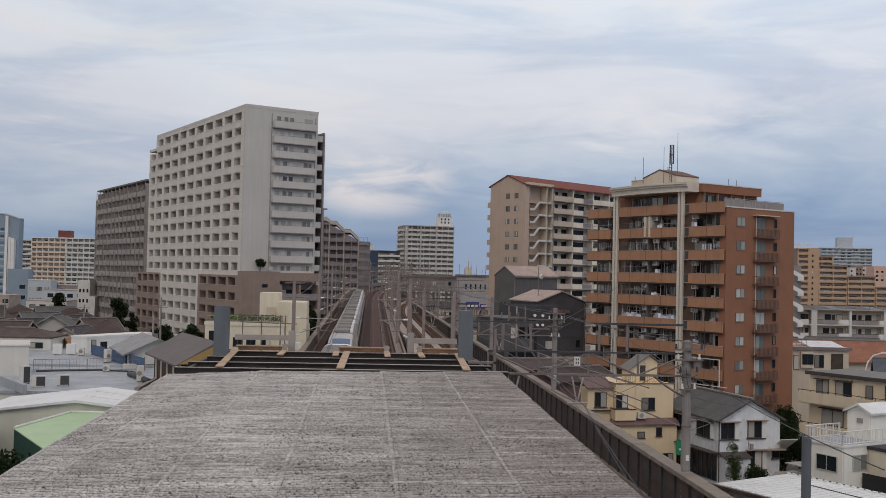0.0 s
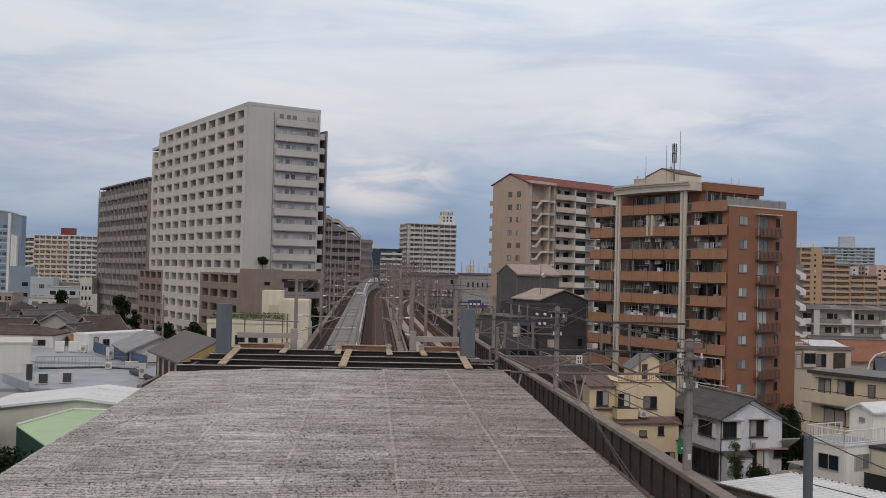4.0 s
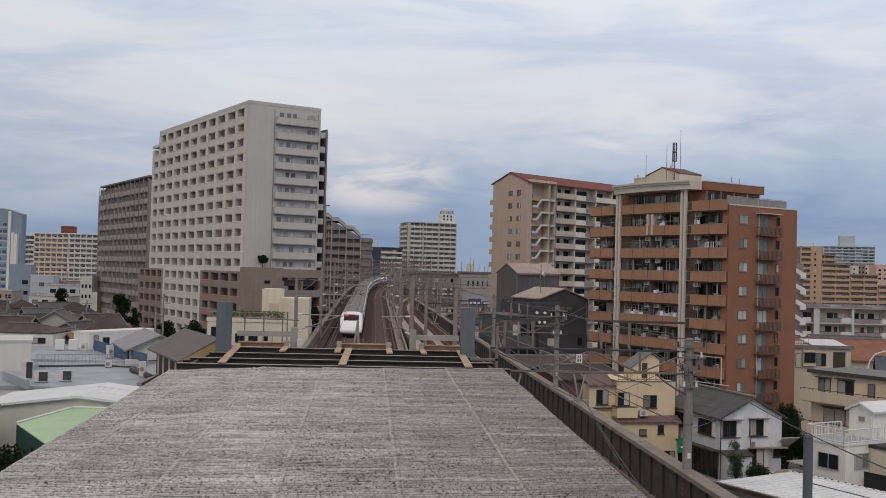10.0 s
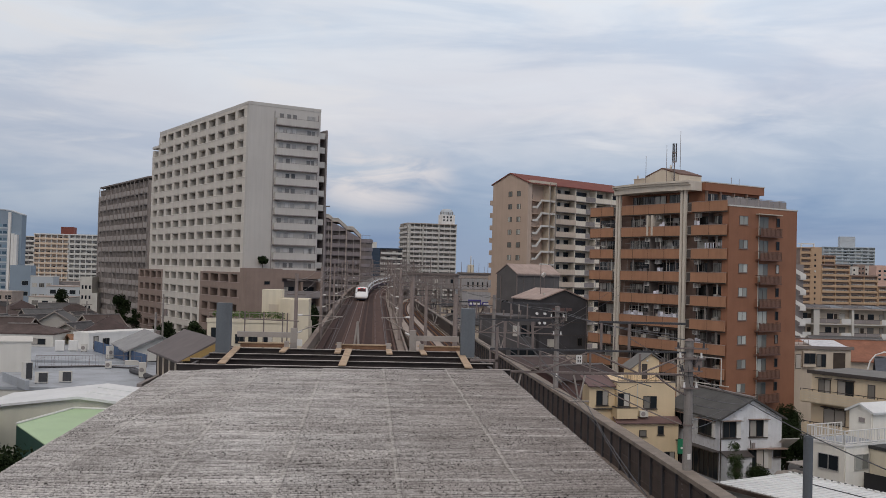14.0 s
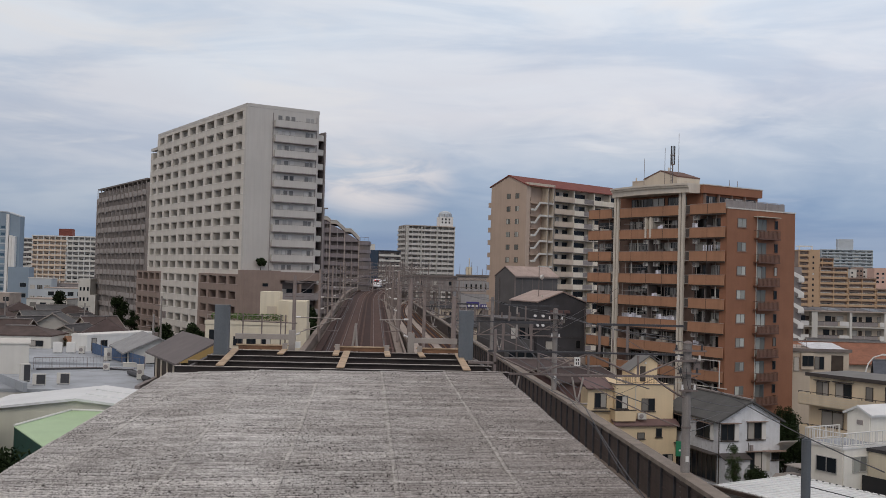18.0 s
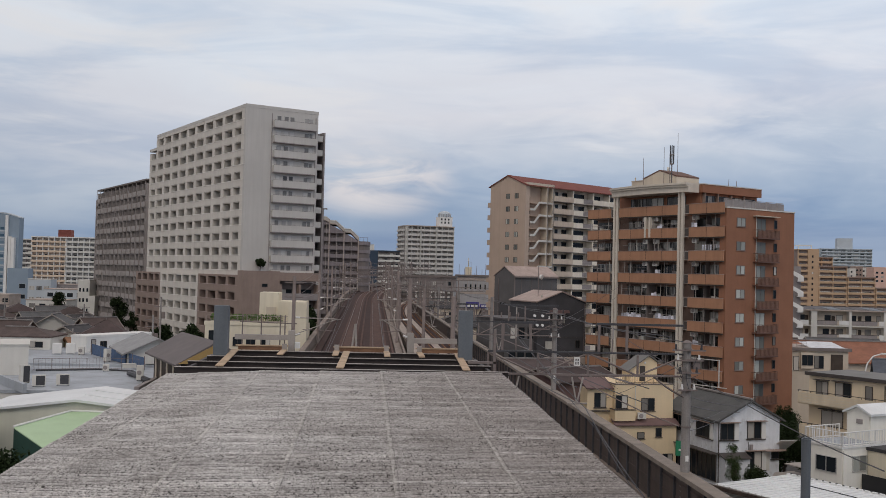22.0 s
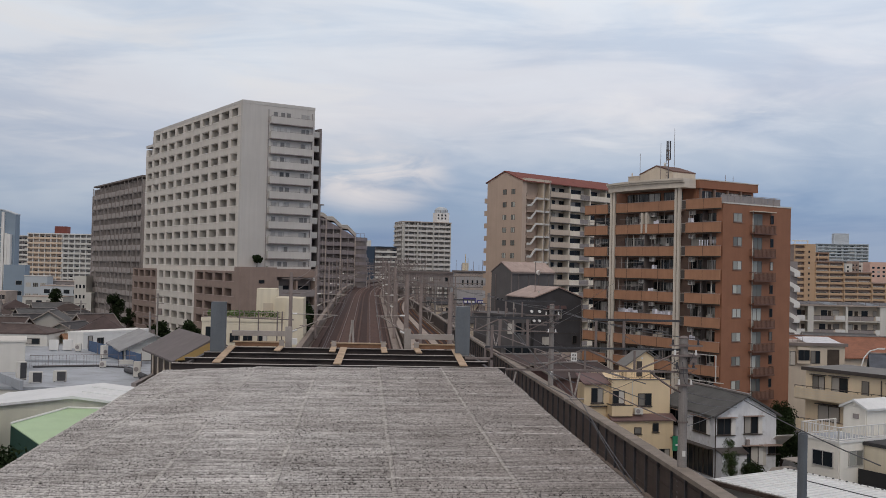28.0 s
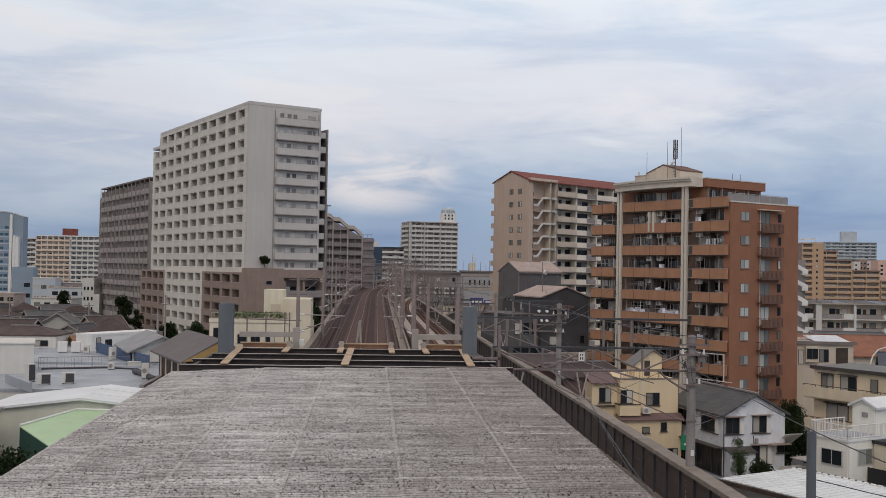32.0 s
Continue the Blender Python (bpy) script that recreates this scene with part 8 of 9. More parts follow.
# ---- greenery and small things ----
def tree(name, label, x, y, z, h, spread, seed, leaf=None, count=500, low=0.45):
    """Tapered trunk, limbs, and a crown of many small leaf clumps with gaps, its lowest tips at that share of the height."""
    rng = random.Random(seed)
    t = thing(name, label, "tree", pose(x, y, z))
    part("trunk", Shape().tube((0, 0, 0), (0.1, 0, h * 0.6), 0.04 * h ** 0.8, 8, 0.02 * h ** 0.8), BARK, t)
    tips = []
    for i in range(11):
        a, r = i * 0.9 + rng.uniform(-0.3, 0.3), spread * rng.uniform(0.2, 0.68)
        tip = Vector((r * math.cos(a), r * math.sin(a), h * rng.uniform(low, 0.85)))
        part("limb", Shape().tube((0.08, 0, h * low * rng.uniform(0.6, 0.9)), tip, 0.014 * h ** 0.8, 6, 0.005 * h), BARK, t)
        tips.append((tip, spread * rng.uniform(0.36, 0.62)))
    tips += [(Vector((0, 0, h * 0.86)), spread * 0.42), (Vector((0, 0, h * (low + 0.86) / 2)), spread * 0.55)]
    s = Shape()
    for i in range(count * 4):
        c, r = rng.choice(tips)
        d = Vector((rng.gauss(0, 1), rng.gauss(0, 1), rng.gauss(0, 0.9))).normalized() * r * rng.random() ** 0.45
        p = c + Vector((d.x, d.y, d.z * (1.6 if low < 0.2 else 1.1)))
        q = 0.02 * spread * rng.uniform(0.7, 1.7) + (0.03 if y < 120 else 0.1)
        n_ = Vector((rng.gauss(0, 1), rng.gauss(0, 1), rng.gauss(0.6, 1))).normalized()
        u = n_.orthogonal().normalized() * q
        v = n_.cross(u).normalized() * q
        s.add([p - u - v * 0.5, p + u * 0.3 - v, p + u + v * 0.6, p - u * 0.4 + v], [(0, 1, 2, 3)])
    part("crown", s, leaf or LEAF, t)
    return t


def greenery():
    tree("dark_tree", "dark broad-leaved tree among the roofs", -57.5, 238, 0, 11.2, 2.3, 1, None, 900, 0.3)
    tree("dark_tree", "dark broad-leaved tree among the roofs", -54.0, 236, 0, 7.6, 1.5, 2, None, 500, 0.3)
    tree("dark_tree", "dark broad-leaved tree beside the tower", -30.0, 153, 0, 9.4, 2.2, 3, None, 1100, 0.3)
    tree("dark_tree", "dark broad-leaved tree beside the tower", -26.6, 156, 0, 9.4, 2.1, 4, None, 1000, 0.3)
    tree("dark_tree", "dark conifer-like tree between low buildings", -86, 287, 0, 10.8, 2.2, 5, None, 700, 0.3)
    tree("dark_tree", "dark tree between the white and sand houses", 38.9, 89.5, 0, 4.4, 1.6, 6, None, 3400, 0.12)
    tree("dark_tree", "dark tree between the white and sand houses", 39.9, 87.6, 0, 3.4, 1.2, 7, None, 2200, 0.1)
    # added trees fill a black, shadowed gap that has only some greenery
    tree("dark_tree", "dark tree added to fill the shadowed gap beside the viaduct", -10.6, 166, 0, 12.5, 2.2, 21, None, 900)
    tree("dark_tree", "dark tree added to fill the shadowed gap beside the viaduct", -9.6, 178, 0, 12.0, 2.0, 22, None, 800)
    tree("roof_shrub", "round shrub on the podium roof", -19.9, 189.3, 17.4, 2.3, 0.9, 8, None, 400)
    tree("small_tree", "low green tree at the works corner", -17.8, 50.5, 0, 8.6, 2.6, 9, None, 1500)
    tree("house_shrub", "leafy shrub before the white house", 30.6, 80.2, 0, 4.4, 0.8, 10, LEAF_MID, 500, 0.3)
    tree("house_shrub", "low shrubs before the white house", 32.6, 80.6, 0, 2.0, 1.3, 12, None, 600)
    # made-up tree stands in for a dark gap between the houses
    tree("dark_tree", "dark hedge tree added to fill the dark gap by the sand-coloured house", 46.4, 106, 0, 3.8, 1.4, 31, None, 2000, 0.1)
    tree("house_shrub", "shrubs beside the cream terrace house", 60.5, 139, 0, 6.0, 1.3, 14, LEAF_LIGHT, 500)
    rng = random.Random(5)
    hedge = thing("roof_garden", "green planting along the cream roof", "planting", pose(-20.6, 131, 10.8))
    for k in range(6):
        s = Shape()
        for i in range(220):
            p = Vector((0.6 + k * 1.55 + rng.random() * 1.5, rng.uniform(0.2, 1.3), rng.random() ** 0.7 * 0.9))
            q = rng.uniform(0.05, 0.13)
            n_ = Vector((rng.gauss(0, 1), rng.gauss(0, 1), rng.gauss(0.6, 1))).normalized()
            u = n_.orthogonal().normalized() * q
            v = n_.cross(u).normalized() * q
            s.add([p - u, p - v, p + u, p + v], [(0, 1, 2, 3)])
        part("bush", s, LEAF_LIGHT, hedge)
        part("planter", Shape().box(0.6 + k * 1.55, 2.0 + k * 1.55, 0.15, 1.3, -0.5, 0.0), BEIGE, hedge)


greenery()


def brown_block_things():
    """What stands and hangs on the brown block's balconies and roof."""
    m = pose(30.2, 135.1, 0, 0, 0, -61.5)
    dz, z0 = 2.84, 25.65
    rng = random.Random(3)
    spots = []
    for k in range(1, 9):
        z = z0 - k * dz
        for u in (10.5, 12.3, 18.9):
            if rng.random() < 0.93:
                spots.append(m @ pose(u, 0.35, z + 2.1))
    unit_rows(spots, (0.85, 0.35, 0.62))
    clutter = thing("balcony_furniture", "racks, poles and boxes kept on the balconies", "balcony clutter", m)
    for k in range(1, 9):
        z = z0 - k * dz
        for u0, u1 in ((0.6, 4.6), (6.7, 11.2), (11.9, 16.7), (19.0, 24.0)):
            for _ in range(3):
                u = rng.uniform(u0, u1 - 0.8)
                w, h = rng.uniform(0.3, 0.8), rng.uniform(1.3, 1.75)
                part("box", Shape().box(u, u + w, 0.9, 1.3, z + 0.13, z + h), rng.choice((DARK_GREY, BEIGE, MID_GREY, OFFWHITE, SLATE_LIGHT)), clutter)
            for _ in range(2):
                u = rng.uniform(u0, u1)
                part("upright", Shape().tube((u, 0.2, z + 0.12), (u, 0.2, z + 2.7), 0.04, 5), rng.choice((STEEL_PALE, OFFWHITE, STEEL_GREY)), clutter)
            if rng.random() < 0.35:
                part("pole", Shape().tube((u0, 0.25, z + 1.75), (u1, 0.25, z + 1.75 + rng.uniform(-0.1, 0.15)), 0.025, 5), STEEL_PALE, clutter)

    def washing(u0, n, k, y=0.35):
        z = z0 - k * dz
        rack = thing("washing_line", "washing hung on a balcony pole", "laundry", m, "balcony laundry")
        part("pole", Shape().tube((u0 - 0.2, y, z + 1.95), (u0 + n * 0.42, y, z + 1.95), 0.02, 6), STEEL_PALE, rack)
        for i in range(n):
            h, w = rng.uniform(0.35, 0.85), rng.uniform(0.14, 0.30)
            part("cloth", Shape().box(u0 + i * 0.42, u0 + i * 0.42 + w, y - 0.02, y + 0.02, z + 1.93 - h, z + 1.93), CLOTH, rack)

    washing(20.6, 7, 2)
    for u, k in ((13.2, 1), (13.0, 3), (12.4, 4), (7.0, 5), (13.2, 5), (19.5, 6), (19.0, 1)):
        n = 4 if k != 5 else 8
        bed = thing("bedding", "pale bedding laid over a balcony parapet", "bedding", m, "balcony bedding")
        for i in range(n if k == 5 else 2):
            part("quilt", Shape().box(u + i * 0.45, u + i * 0.45 + 0.4, 0.12, 0.2, z0 - k * dz + 0.9, z0 - k * dz + 1.55 + 0.3 * rng.random()), CLOTH, bed)
    mast_ = thing("roof_antenna", "slim antenna mast with a ladder and panel aerials", "antenna", m @ pose(11.2, 4.6, 29.52))
    part("pole", Shape().tube((0, 0, 0), (0, 0, 5.7), 0.09, 8, 0.06), STEEL_DARK, mast_)
    for x in (-0.2, 0.2):
        part("ladder_rail", Shape().tube((x, -0.2, 0), (x, -0.2, 4.6), 0.03, 5), STEEL_GREY, mast_)
    for i in range(11):
        part("rung", Shape().tube((-0.2, -0.2, 0.3 + 0.4 * i), (0.2, -0.2, 0.3 + 0.4 * i), 0.025, 5), STEEL_GREY, mast_)
    for a in (0.3, 2.4, 4.5):
        for z in (3.3, 4.5):
            part("panel_aerial", Shape().box(-0.07, 0.07, -0.05, 0.05, z, z + 1.15), STEEL_DARK, mast_, at=pose(0.24 * math.cos(a), 0.24 * math.sin(a), 0, 0, 0, math.degrees(a)))
    for z in (3.2, 4.4):
        part("collar", Shape().tube((0, 0, z), (0, 0, z + 0.08), 0.32, 10), STEEL_GREY, mast_)
    part("dish", Shape().tube((-0.35, -0.1, 2.6), (-0.55, -0.25, 2.6), 0.22, 10, 0.26), OFFWHITE, mast_)
    for u, y, h in ((10.4, 6.5, 7.6), (9.6, 4.8, 5.6), (6.4, 4.2, 4.4), (17.8, 8.0, 1.0), (18.2, 9, 0.9)):
        solo("whip_aerial", Shape().tube((0, 0, 0), (0, 0, h), 0.04, 6, 0.025), STEEL_GREY, "thin whip aerial on the brown block's roof", "aerial", m @ pose(u, y, 29.52), "whip aerials")
    sc = thing("balcony_screen", "white steel frame round a low balcony", "steel frame", m)
    part("bar", Shape().box(18.0, 24.9, -1.2, -1.12, 8.3, 8.4), OFFWHITE, sc)
    part("bar", Shape().box(24.8, 24.9, -1.2, -1.12, 5.3, 8.3), OFFWHITE, sc)
    part("bar", Shape().box(18.0, 26.0, -1.2, -1.12, 5.2, 5.3), OFFWHITE, sc)


brown_block_things()


def small_car(m, paint, label):
    c = thing("parked_car", label, "car", m)
    prof = [(-2.0, 0.3), (2.0, 0.3), (2.0, 0.85), (1.2, 0.95), (0.7, 1.5), (-1.3, 1.5), (-1.95, 0.95)]
    part("body", Shape().wedge(prof, -0.8, 0.8), paint, c)
    part("windscreen", Shape().add([(1.16, -0.7, 0.98), (1.16, 0.7, 0.98), (0.76, 0.65, 1.45), (0.76, -0.65, 1.45)], [(0, 1, 2, 3)]), CAB_GLASS, c)
    for s_ in (-1, 1):
        part("side_window", Shape().box(-1.2, 0.65, 0.8 * s_ - 0.01, 0.8 * s_ + 0.01, 1.0, 1.4), CAB_GLASS, c)
        for x in (-1.3, 1.3):
            part("wheel", Shape().tube((x, 0.62 * s_, 0.3), (x, 0.82 * s_, 0.3), 0.3, 14), BLACK, c)


def street_things():
    small_car(pose(29.6, 74.5, 0, 0, 0, 30), MID_GREY, "small grey car parked by the white house")
    small_car(pose(36.4, 81.8, 0, 0, 0, 20), STEEL_PALE, "silver car parked beside the white house")
    solo("car_port_roof", Shape().box(0, 3.4, 0, 2.2, 0, 0.08), STEEL_PALE, "curved pale carport roof", "carport", pose(36.0, 79.0, 2.4, 0, 0, 20))
    for x, y, h in ((-28.6, 142.6, 13.4), (-24.5, 118, 12.0), (-39.4, 138.5, 9.0), (-48, 175, 11), (-70, 200, 11)):
        p = thing("utility_pole", "grey concrete utility pole with cross arms", "utility pole", pose(x, y, 0), "utility poles")
        part("shaft", Shape().tube((0, 0, 0), (0, 0, h), 0.17, 10, 0.11), MAST_GREY, p)
        for z in (h - 0.6, h - 1.4):
            part("cross_arm", Shape().box(-0.9, 0.9, -0.05, 0.05, z, z + 0.09), STEEL_GREY, p)
        part("transformer", Shape().tube((0.35, 0, h - 3.0), (0.35, 0, h - 2.1), 0.25, 10), STEEL_GREY, p)
    lamp = thing("street_lamp", "white curved street lamp", "street lamp", pose(53.5, 103, 0))
    part("pole", Shape().tube((0, 0, 0), (0, 0, 8.2), 0.08, 8), WHITE, lamp)
    part("arm", Shape().rope([(0, 0, 8.2), (0.3, 0, 9.2), (0.9, 0, 9.9), (1.9, 0, 10.2)], 0.07, 6), WHITE, lamp)
    part("head", Shape().box(1.8, 2.6, -0.12, 0.12, 10.12, 10.28), WHITE, lamp)
    gb = thing("green_board", "small green notice board on a post", "signboard", pose(25.6, 80, 0))
    part("board", Shape().box(0, 0.9, -0.04, 0.04, 3.2, 4.4), GREEN_SIGN, gb)
    part("mark", Shape().box(0.25, 0.6, -0.05, -0.041, 3.6, 3.75), WHITE, gb)
    part("post", Shape().tube((0.45, 0.08, 0), (0.45, 0.08, 4.4), 0.04, 6), STEEL_GREY, gb)
    for x, y, w, h in ((20.2, 199.5, 2.6, 1.3), (23.2, 201, 1.3, 0.8)):
        b = thing("signboard", "small purple signboard on posts", "signboard", pose(x, y, 0, 0, 0, -8))
        part("board", Shape().box(0, w, -0.1, 0.1, 10.9, 10.9 + h), PURPLE, b)
        for u in (0.4, w - 0.4):
            part("post", Shape().tube((u, 0, 0), (u, 0, 10.9), 0.1, 8), STEEL_GREY, b)
        for i in range(3):
            part("lettering_bar", Shape().box(0.3 + i * w / 3.4, 0.3 + i * w / 3.4 + w / 5, -0.12, -0.104, 11.2, 11.2 + h * 0.4), WHITE, b)


street_things()


# ---- trains ----
def car_ring(y, hw, top, bottom=0.35, n=20):
    """A rounded body section at y: half width hw, from bottom to top."""
    pts = []
    for i in range(n):
        a = -math.pi / 2 + 2 * math.pi * i / n + math.pi / n
        c, s_ = math.cos(a), math.sin(a)
        e = 0.45
        pts.append((hw * math.copysign(abs(c) ** e, c), y, (top + bottom) / 2 + (top - bottom) / 2 * math.copysign(abs(s_) ** (e + 0.08), s_)))
    return pts


def nose_top(t, top):
    """Height of the nose's back at t of its length: a long bonnet, then the windscreen."""
    return 1.0 + 1.45 * min(1.0, t / 0.5) ** 0.6 + (top - 2.45) * max(0.0, min(1.0, (t - 0.42) / 0.4)) ** 0.85


def pantograph(car, y, top):
    p = part("pantograph", Shape().box(-0.9, 0.9, y - 0.08, y + 0.08, top + 1.05, top + 1.12), TRAIN_DARK, car)
    for x in (-0.55, 0.55):
        part("arm", Shape().tube((x * 0.4, y - 0.9, top + 0.15), (x, y, top + 1.05), 0.05, 6), TRAIN_DARK, p)
        part("cover", Shape().box(x * 2.2 - 0.06, x * 2.2 + 0.06, y - 2.2, y + 2.2, top + 0.07, top + 0.5), TRAIN_DARK, p)
        part("insulator", Shape().tube((x, y - 0.8, top + 0.06), (x, y - 0.8, top + 0.35), 0.12, 8), TRAIN_DARK, p)


def train_car(name, label, m, length, hw, top, body, roofm, lower, nose=0, group="", silver=False, panto=False):
    """A rail car along y, its rear at -y. nose: 1 at its rear, -1 at its front."""
    b = thing(name, label, "train car", m, group)
    half = length / 2 - 0.25
    nl = 4.6
    if nose == 0:
        rings = [car_ring(-half, hw, top), car_ring(half, hw, top)]
    else:
        rings = []
        for t in (0.0, 0.02, 0.06, 0.12, 0.2, 0.3, 0.42, 0.55, 0.7, 0.85, 1.0):
            rings.append(car_ring(-half + nl * t, hw * (0.86 + 0.14 * min(1, t * 2.6) ** 0.5), nose_top(t, top), 0.3 + 0.25 * (1 - min(1, t * 6))))
        rings.append(car_ring(half, hw, top))
        if nose < 0:
            rings = [[(-x, -y, z) for x, y, z in r] for r in rings]
    part("body", Shape().sections(rings), body, b, smooth=True)
    r0, r1 = (-half + (nl + 0.8 if nose > 0 else 0.2), half - (nl + 0.8 if nose < 0 else 0.2))
    cover = lambda y, d: [(hw * 1.004 * math.copysign(abs(math.cos(a)) ** 0.45, math.cos(a)), y, (top + 0.35) / 2 + (top - 0.35) / 2 * math.sin(a) ** 0.53 + d)
                          for a in [math.radians(k) for k in (38, 46, 55, 65, 78, 90, 102, 115, 125, 134, 142)]]
    shell = [cover(y, 0.03) + cover(y, -0.05)[::-1] for y in (r0, r1)]
    part("roof", Shape().sections(shell), roofm, b)
    if not silver:
        for x in (-0.72, 0.72):
            part("roof_groove", Shape().box(x - 0.07, x + 0.07, r0, r1, top + 0.032, top + 0.06), TRAIN_DARK, b)
        for yy in (r0 + 4, (r0 + r1) / 2, r1 - 4):
            part("roof_rib", Shape().box(-hw * 0.6, hw * 0.6, yy - 0.04, yy + 0.04, top + 0.061, top + 0.08), TRAIN_DARK, b)
    else:
        for i in range(3):
            yy = r0 + 2.0 + i * (r1 - r0 - 4) / 2
            part("roof_unit", Shape().box(-0.8, 0.8, yy - 1.8, yy + 1.8, top + 0.051, top + 0.32), TRAIN_ROOF, b)
            part("roof_box", Shape().box(0.85, 1.15, yy - 0.7, yy + 0.7, top - 0.05, top + 0.3), TRAIN_WHITE, b)
    part("skirt", Shape().box(-hw - 0.012, hw + 0.012, r0, r1, 0.3, 1.3), lower, b)
    for sx in (-1, 1):
        x = sx * hw
        part("window_band", Shape().box(min(x, x + sx * 0.012), max(x, x + sx * 0.012), r0 + 1.5, r1 - 1.5, 1.95, 2.55), CAB_GLASS, b)
        if not silver:
            part("stripe", Shape().box(min(x, x + sx * 0.014), max(x, x + sx * 0.014), r0, r1, 1.3, 1.42), TRAIN_RED, b)
    if panto:
        pantograph(b, 1.5, top)
    if nose:
        k = 1 if nose > 0 else -1
        pane = lambda t, d: [(hw * 0.98 * math.copysign(abs(math.cos(a)) ** 0.45, math.cos(a)), k * (-half + nl * t - d), (nose_top(t, top) + 0.3) / 2 + (nose_top(t, top) - 0.3) / 2 * math.sin(a) ** 0.53 + d)
                             for a in [math.radians(g) for g in (66, 72, 80, 90, 100, 108, 114)]]
        rings = [pane(t, 0.04) + pane(t, -0.06)[::-1] for t in (0.42, 0.48, 0.54, 0.60, 0.66)]
        part("cab_window", Shape().sections(rings), CAB_BLUE if silver else CAB_GLASS, b)
        if nose > 0 and not silver:
            for x, w in ((-0.66, 0.24), (0.74, 0.08)):
                y, z = -half + nl * 0.62 - 0.12, nose_top(0.62, top)
                part("tail_lamp", Shape().box(x - w, x + w, y, y + 0.12, z - 0.12, z + 0.06), TAIL_LAMP, b)
            part("nose_skirt", Shape().box(-1.25, 1.25, -half + 0.8, -half + nl, 0.12, 0.6), TRAIN_NAVY, b)
    for yy in (r0 + 3.0, r1 - 3.0):
        part("bogie", Shape().box(-1.15, 1.15, yy - 1.6, yy + 1.6, 0.02, 0.6), BLACK, b)
    return b


CARS = []


def trains():
    rear_len, front_len = 25.0, 21.0
    base = None
    for i in range(10):
        s = 12.5 + rear_len * i
        nose = 1 if i == 0 else (-1 if i == 9 else 0)
        car = train_car("express_car", "white and navy express train car", None, rear_len, 1.69, 3.45, TRAIN_WHITE, TRAIN_ROOF, TRAIN_NAVY, nose, "express train cars", panto=i in (2, 4))
        CARS.append((car, s, 8.75))
    for i in range(7):
        s = 250.5 + front_len / 2 + front_len * i
        nose = 1 if i == 0 else (-1 if i == 6 else 0)
        car = train_car("silver_car", "silver-grey express train car", None, front_len, 1.47, 3.75, TRAIN_SILVER, SILVER_ROOF, TRAIN_SILVER, nose, "silver train cars", silver=True)
        CARS.append((car, s, 7.0))


trains()


BIRDS = []
FLIGHT_A = [(2.6, -2.57, 40.29, 18.51), (2.7, -0.30, 40.10, 19.44), (2.8, 2.83, 39.83, 20.93), (2.9, 4.47, 39.67, 22.86), (3, 6.00, 39.50, 24.94), (3.1, 7.83, 39.31, 27.62), (3.2, 9.35, 39.14, 30.19), (3.5, 13.26, 38.71, 36.19)]
FLIGHT_B = [(23.6, -8.06, 40.65, 20.64), (23.8, -4.74, 40.34, 23.45), (24, -1.86, 40.07, 25.76), (24.2, 0.90, 39.84, 26.83), (24.4, 4.24, 39.62, 25.71), (24.6, 8.43, 39.32, 25.00), (24.8, 13.81, 38.93, 24.51), (25, 22.20, 38.31, 24.27), (25.3, 33.77, 37.46, 24.01)]


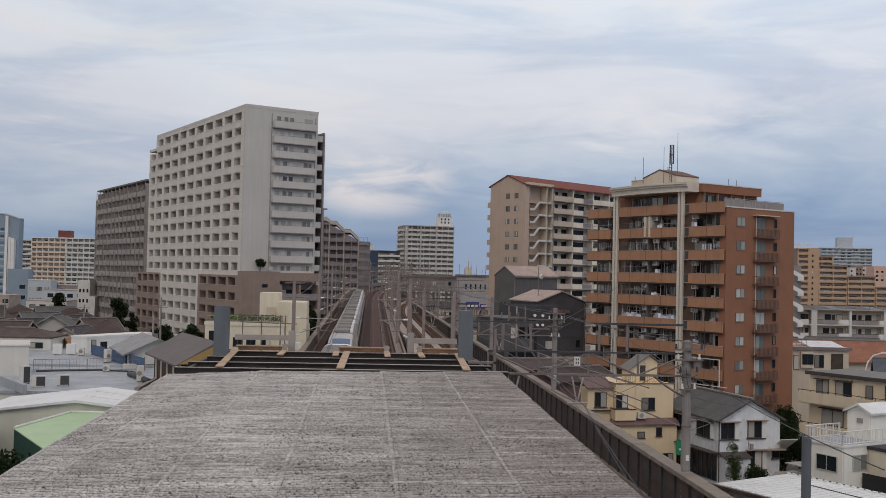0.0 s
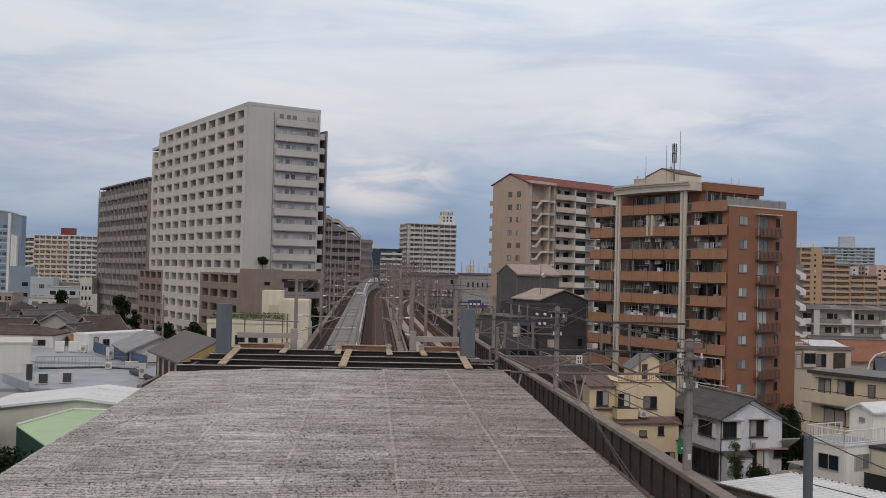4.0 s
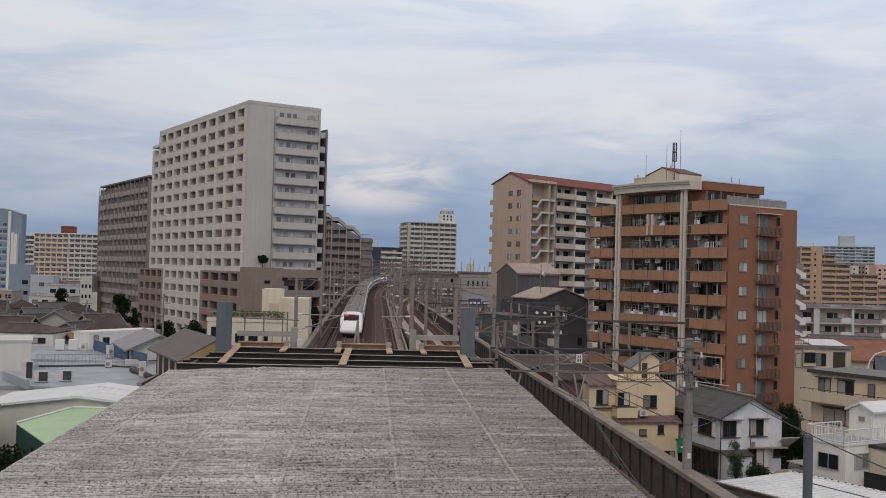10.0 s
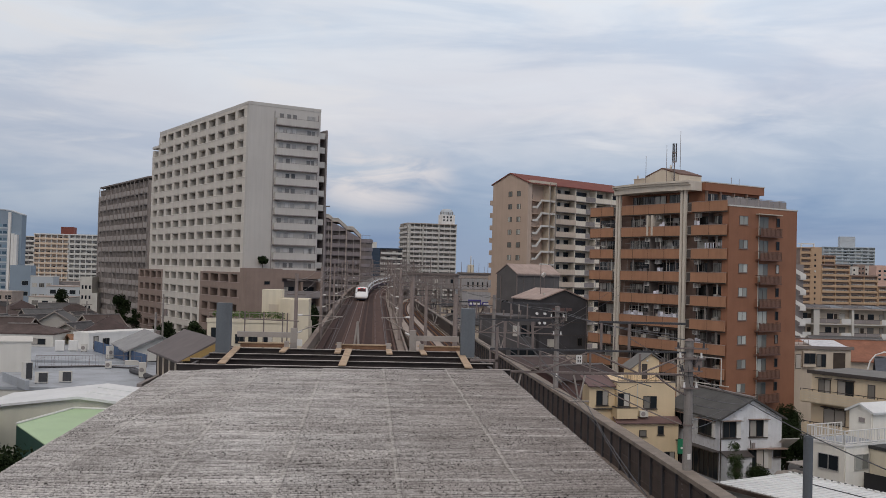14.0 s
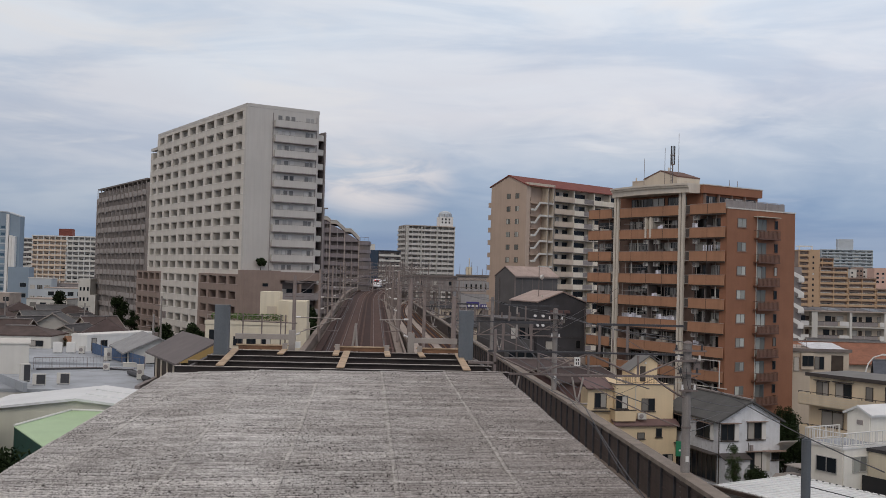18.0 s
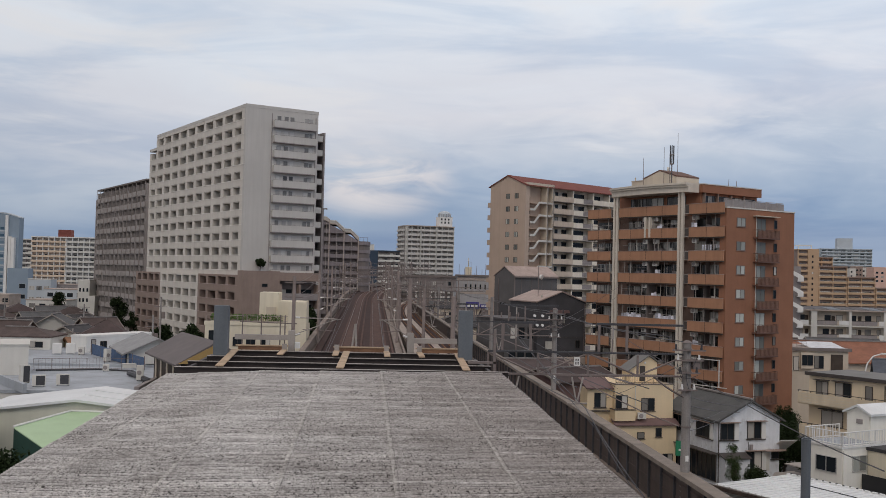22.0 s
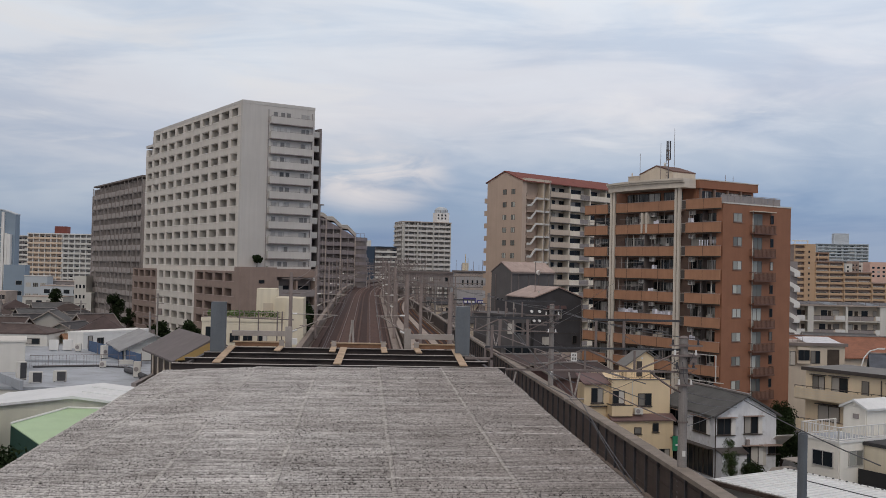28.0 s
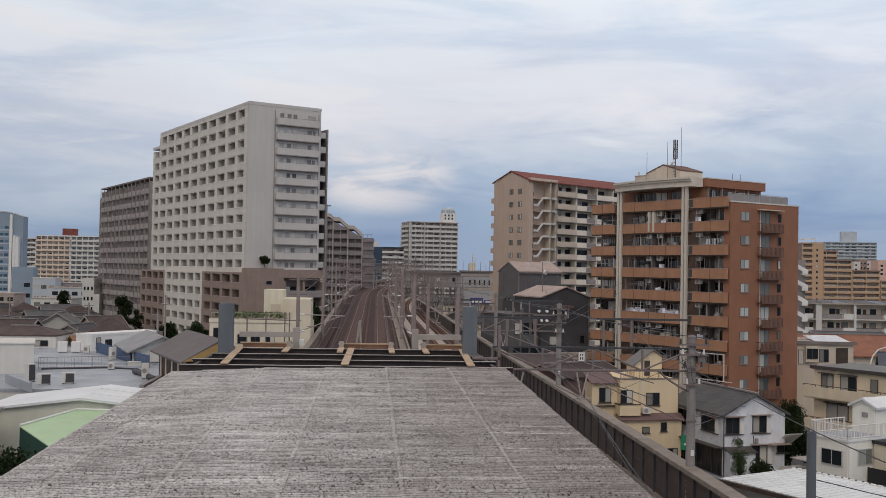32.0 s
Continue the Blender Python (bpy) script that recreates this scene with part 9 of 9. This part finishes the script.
def birds():
    """Two small dark birds that dart across the sky: body, tail and two swept wings."""
    for _ in range(2):
        b = thing("bird", "small dark bird flying across the sky", "bird", group="flying birds")
        ring = lambda y, r: [(r * math.cos(a * math.pi / 4), y, r * math.sin(a * math.pi / 4)) for a in range(8)]
        part("body", Shape().sections([ring(-0.075, 0.005), ring(-0.04, 0.013), ring(0.0, 0.017), ring(0.04, 0.013), ring(0.065, 0.005)]), STEEL_GREY, b, smooth=True)
        part("tail", Shape().prism([(-0.006, -0.065), (0.006, -0.065), (0.02, -0.11), (0.0, -0.09), (-0.02, -0.11)], -0.003, 0.003), STEEL_GREY, b)
        for s_ in (-1, 1):
            poly = [(0.01 * s_, -0.03), (0.01 * s_, 0.04), (0.09 * s_, 0.045), (0.19 * s_, -0.03), (0.10 * s_, 0.01)]
            part("wing", Shape().prism(poly if s_ < 0 else poly[::-1], -0.002, 0.004), STEEL_GREY, b, at=pose(0, 0, 0, 0, -14 * s_, 0))
        BIRDS.append(b)


birds()


def fly(bird, way):
    """Key a bird along points of (seconds, x, y, z), its head the way it goes."""
    rows = []
    for i, (t, *p) in enumerate(way):
        a, b = Vector(way[max(i - 1, 0)][1:]), Vector(way[min(i + 1, len(way) - 1)][1:])
        d = b - a
        rows.append((t, pose(*p, math.degrees(math.atan2(d.z, math.hypot(d.x, d.y))), 0, math.degrees(math.atan2(-d.x, d.y)))))
    walk(bird, rows)


def place_on_line():
    """Table of the way along the express track."""
    table, s = [(0.0, -500.0)], 0.0
    y = -500.0
    px, pz = express_line(y)
    while y < 2200:
        y += 2.0
        x, z = express_line(y)
        s += math.sqrt((x - px) ** 2 + 4.0 + (z - pz) ** 2)
        px, pz = x, z
        table.append((s, y))
    return np.array(table)


def motions():
    table = place_on_line()
    s0 = np.interp(132.8, table[:, 1], table[:, 0])

    def point(s):
        y = float(np.interp(s, table[:, 0], table[:, 1]))
        x, z = express_line(y)
        return Vector((x, y, z))

    for car, offset, bogie in CARS:
        rows = []
        for k in range(65):
            t = 0.5 * k
            s = s0 + 29.0 * (t - 9.5) + offset - 1.5
            a, b = point(s - bogie), point(s + bogie)
            d = b - a
            c = (a + b) / 2
            rows.append((t, pose(c.x, c.y, c.z, math.degrees(math.atan2(d.z, math.hypot(d.x, d.y))), 0, math.degrees(math.atan2(-d.x, d.y)))))
        walk(car, rows)

    fly(BIRDS[0], [(0.0, -90, 90, 2), (2.0, -10, 44, 12)] + FLIGHT_A + [(6.0, 80, 60, 60), (32.0, 400, 200, 120)])
    fly(BIRDS[1], [(0.0, -400, 150, 30), (22.0, -60, 50, 12)] + FLIGHT_B + [(28.0, 120, 60, 40), (32.0, 260, 90, 60)])


motions()
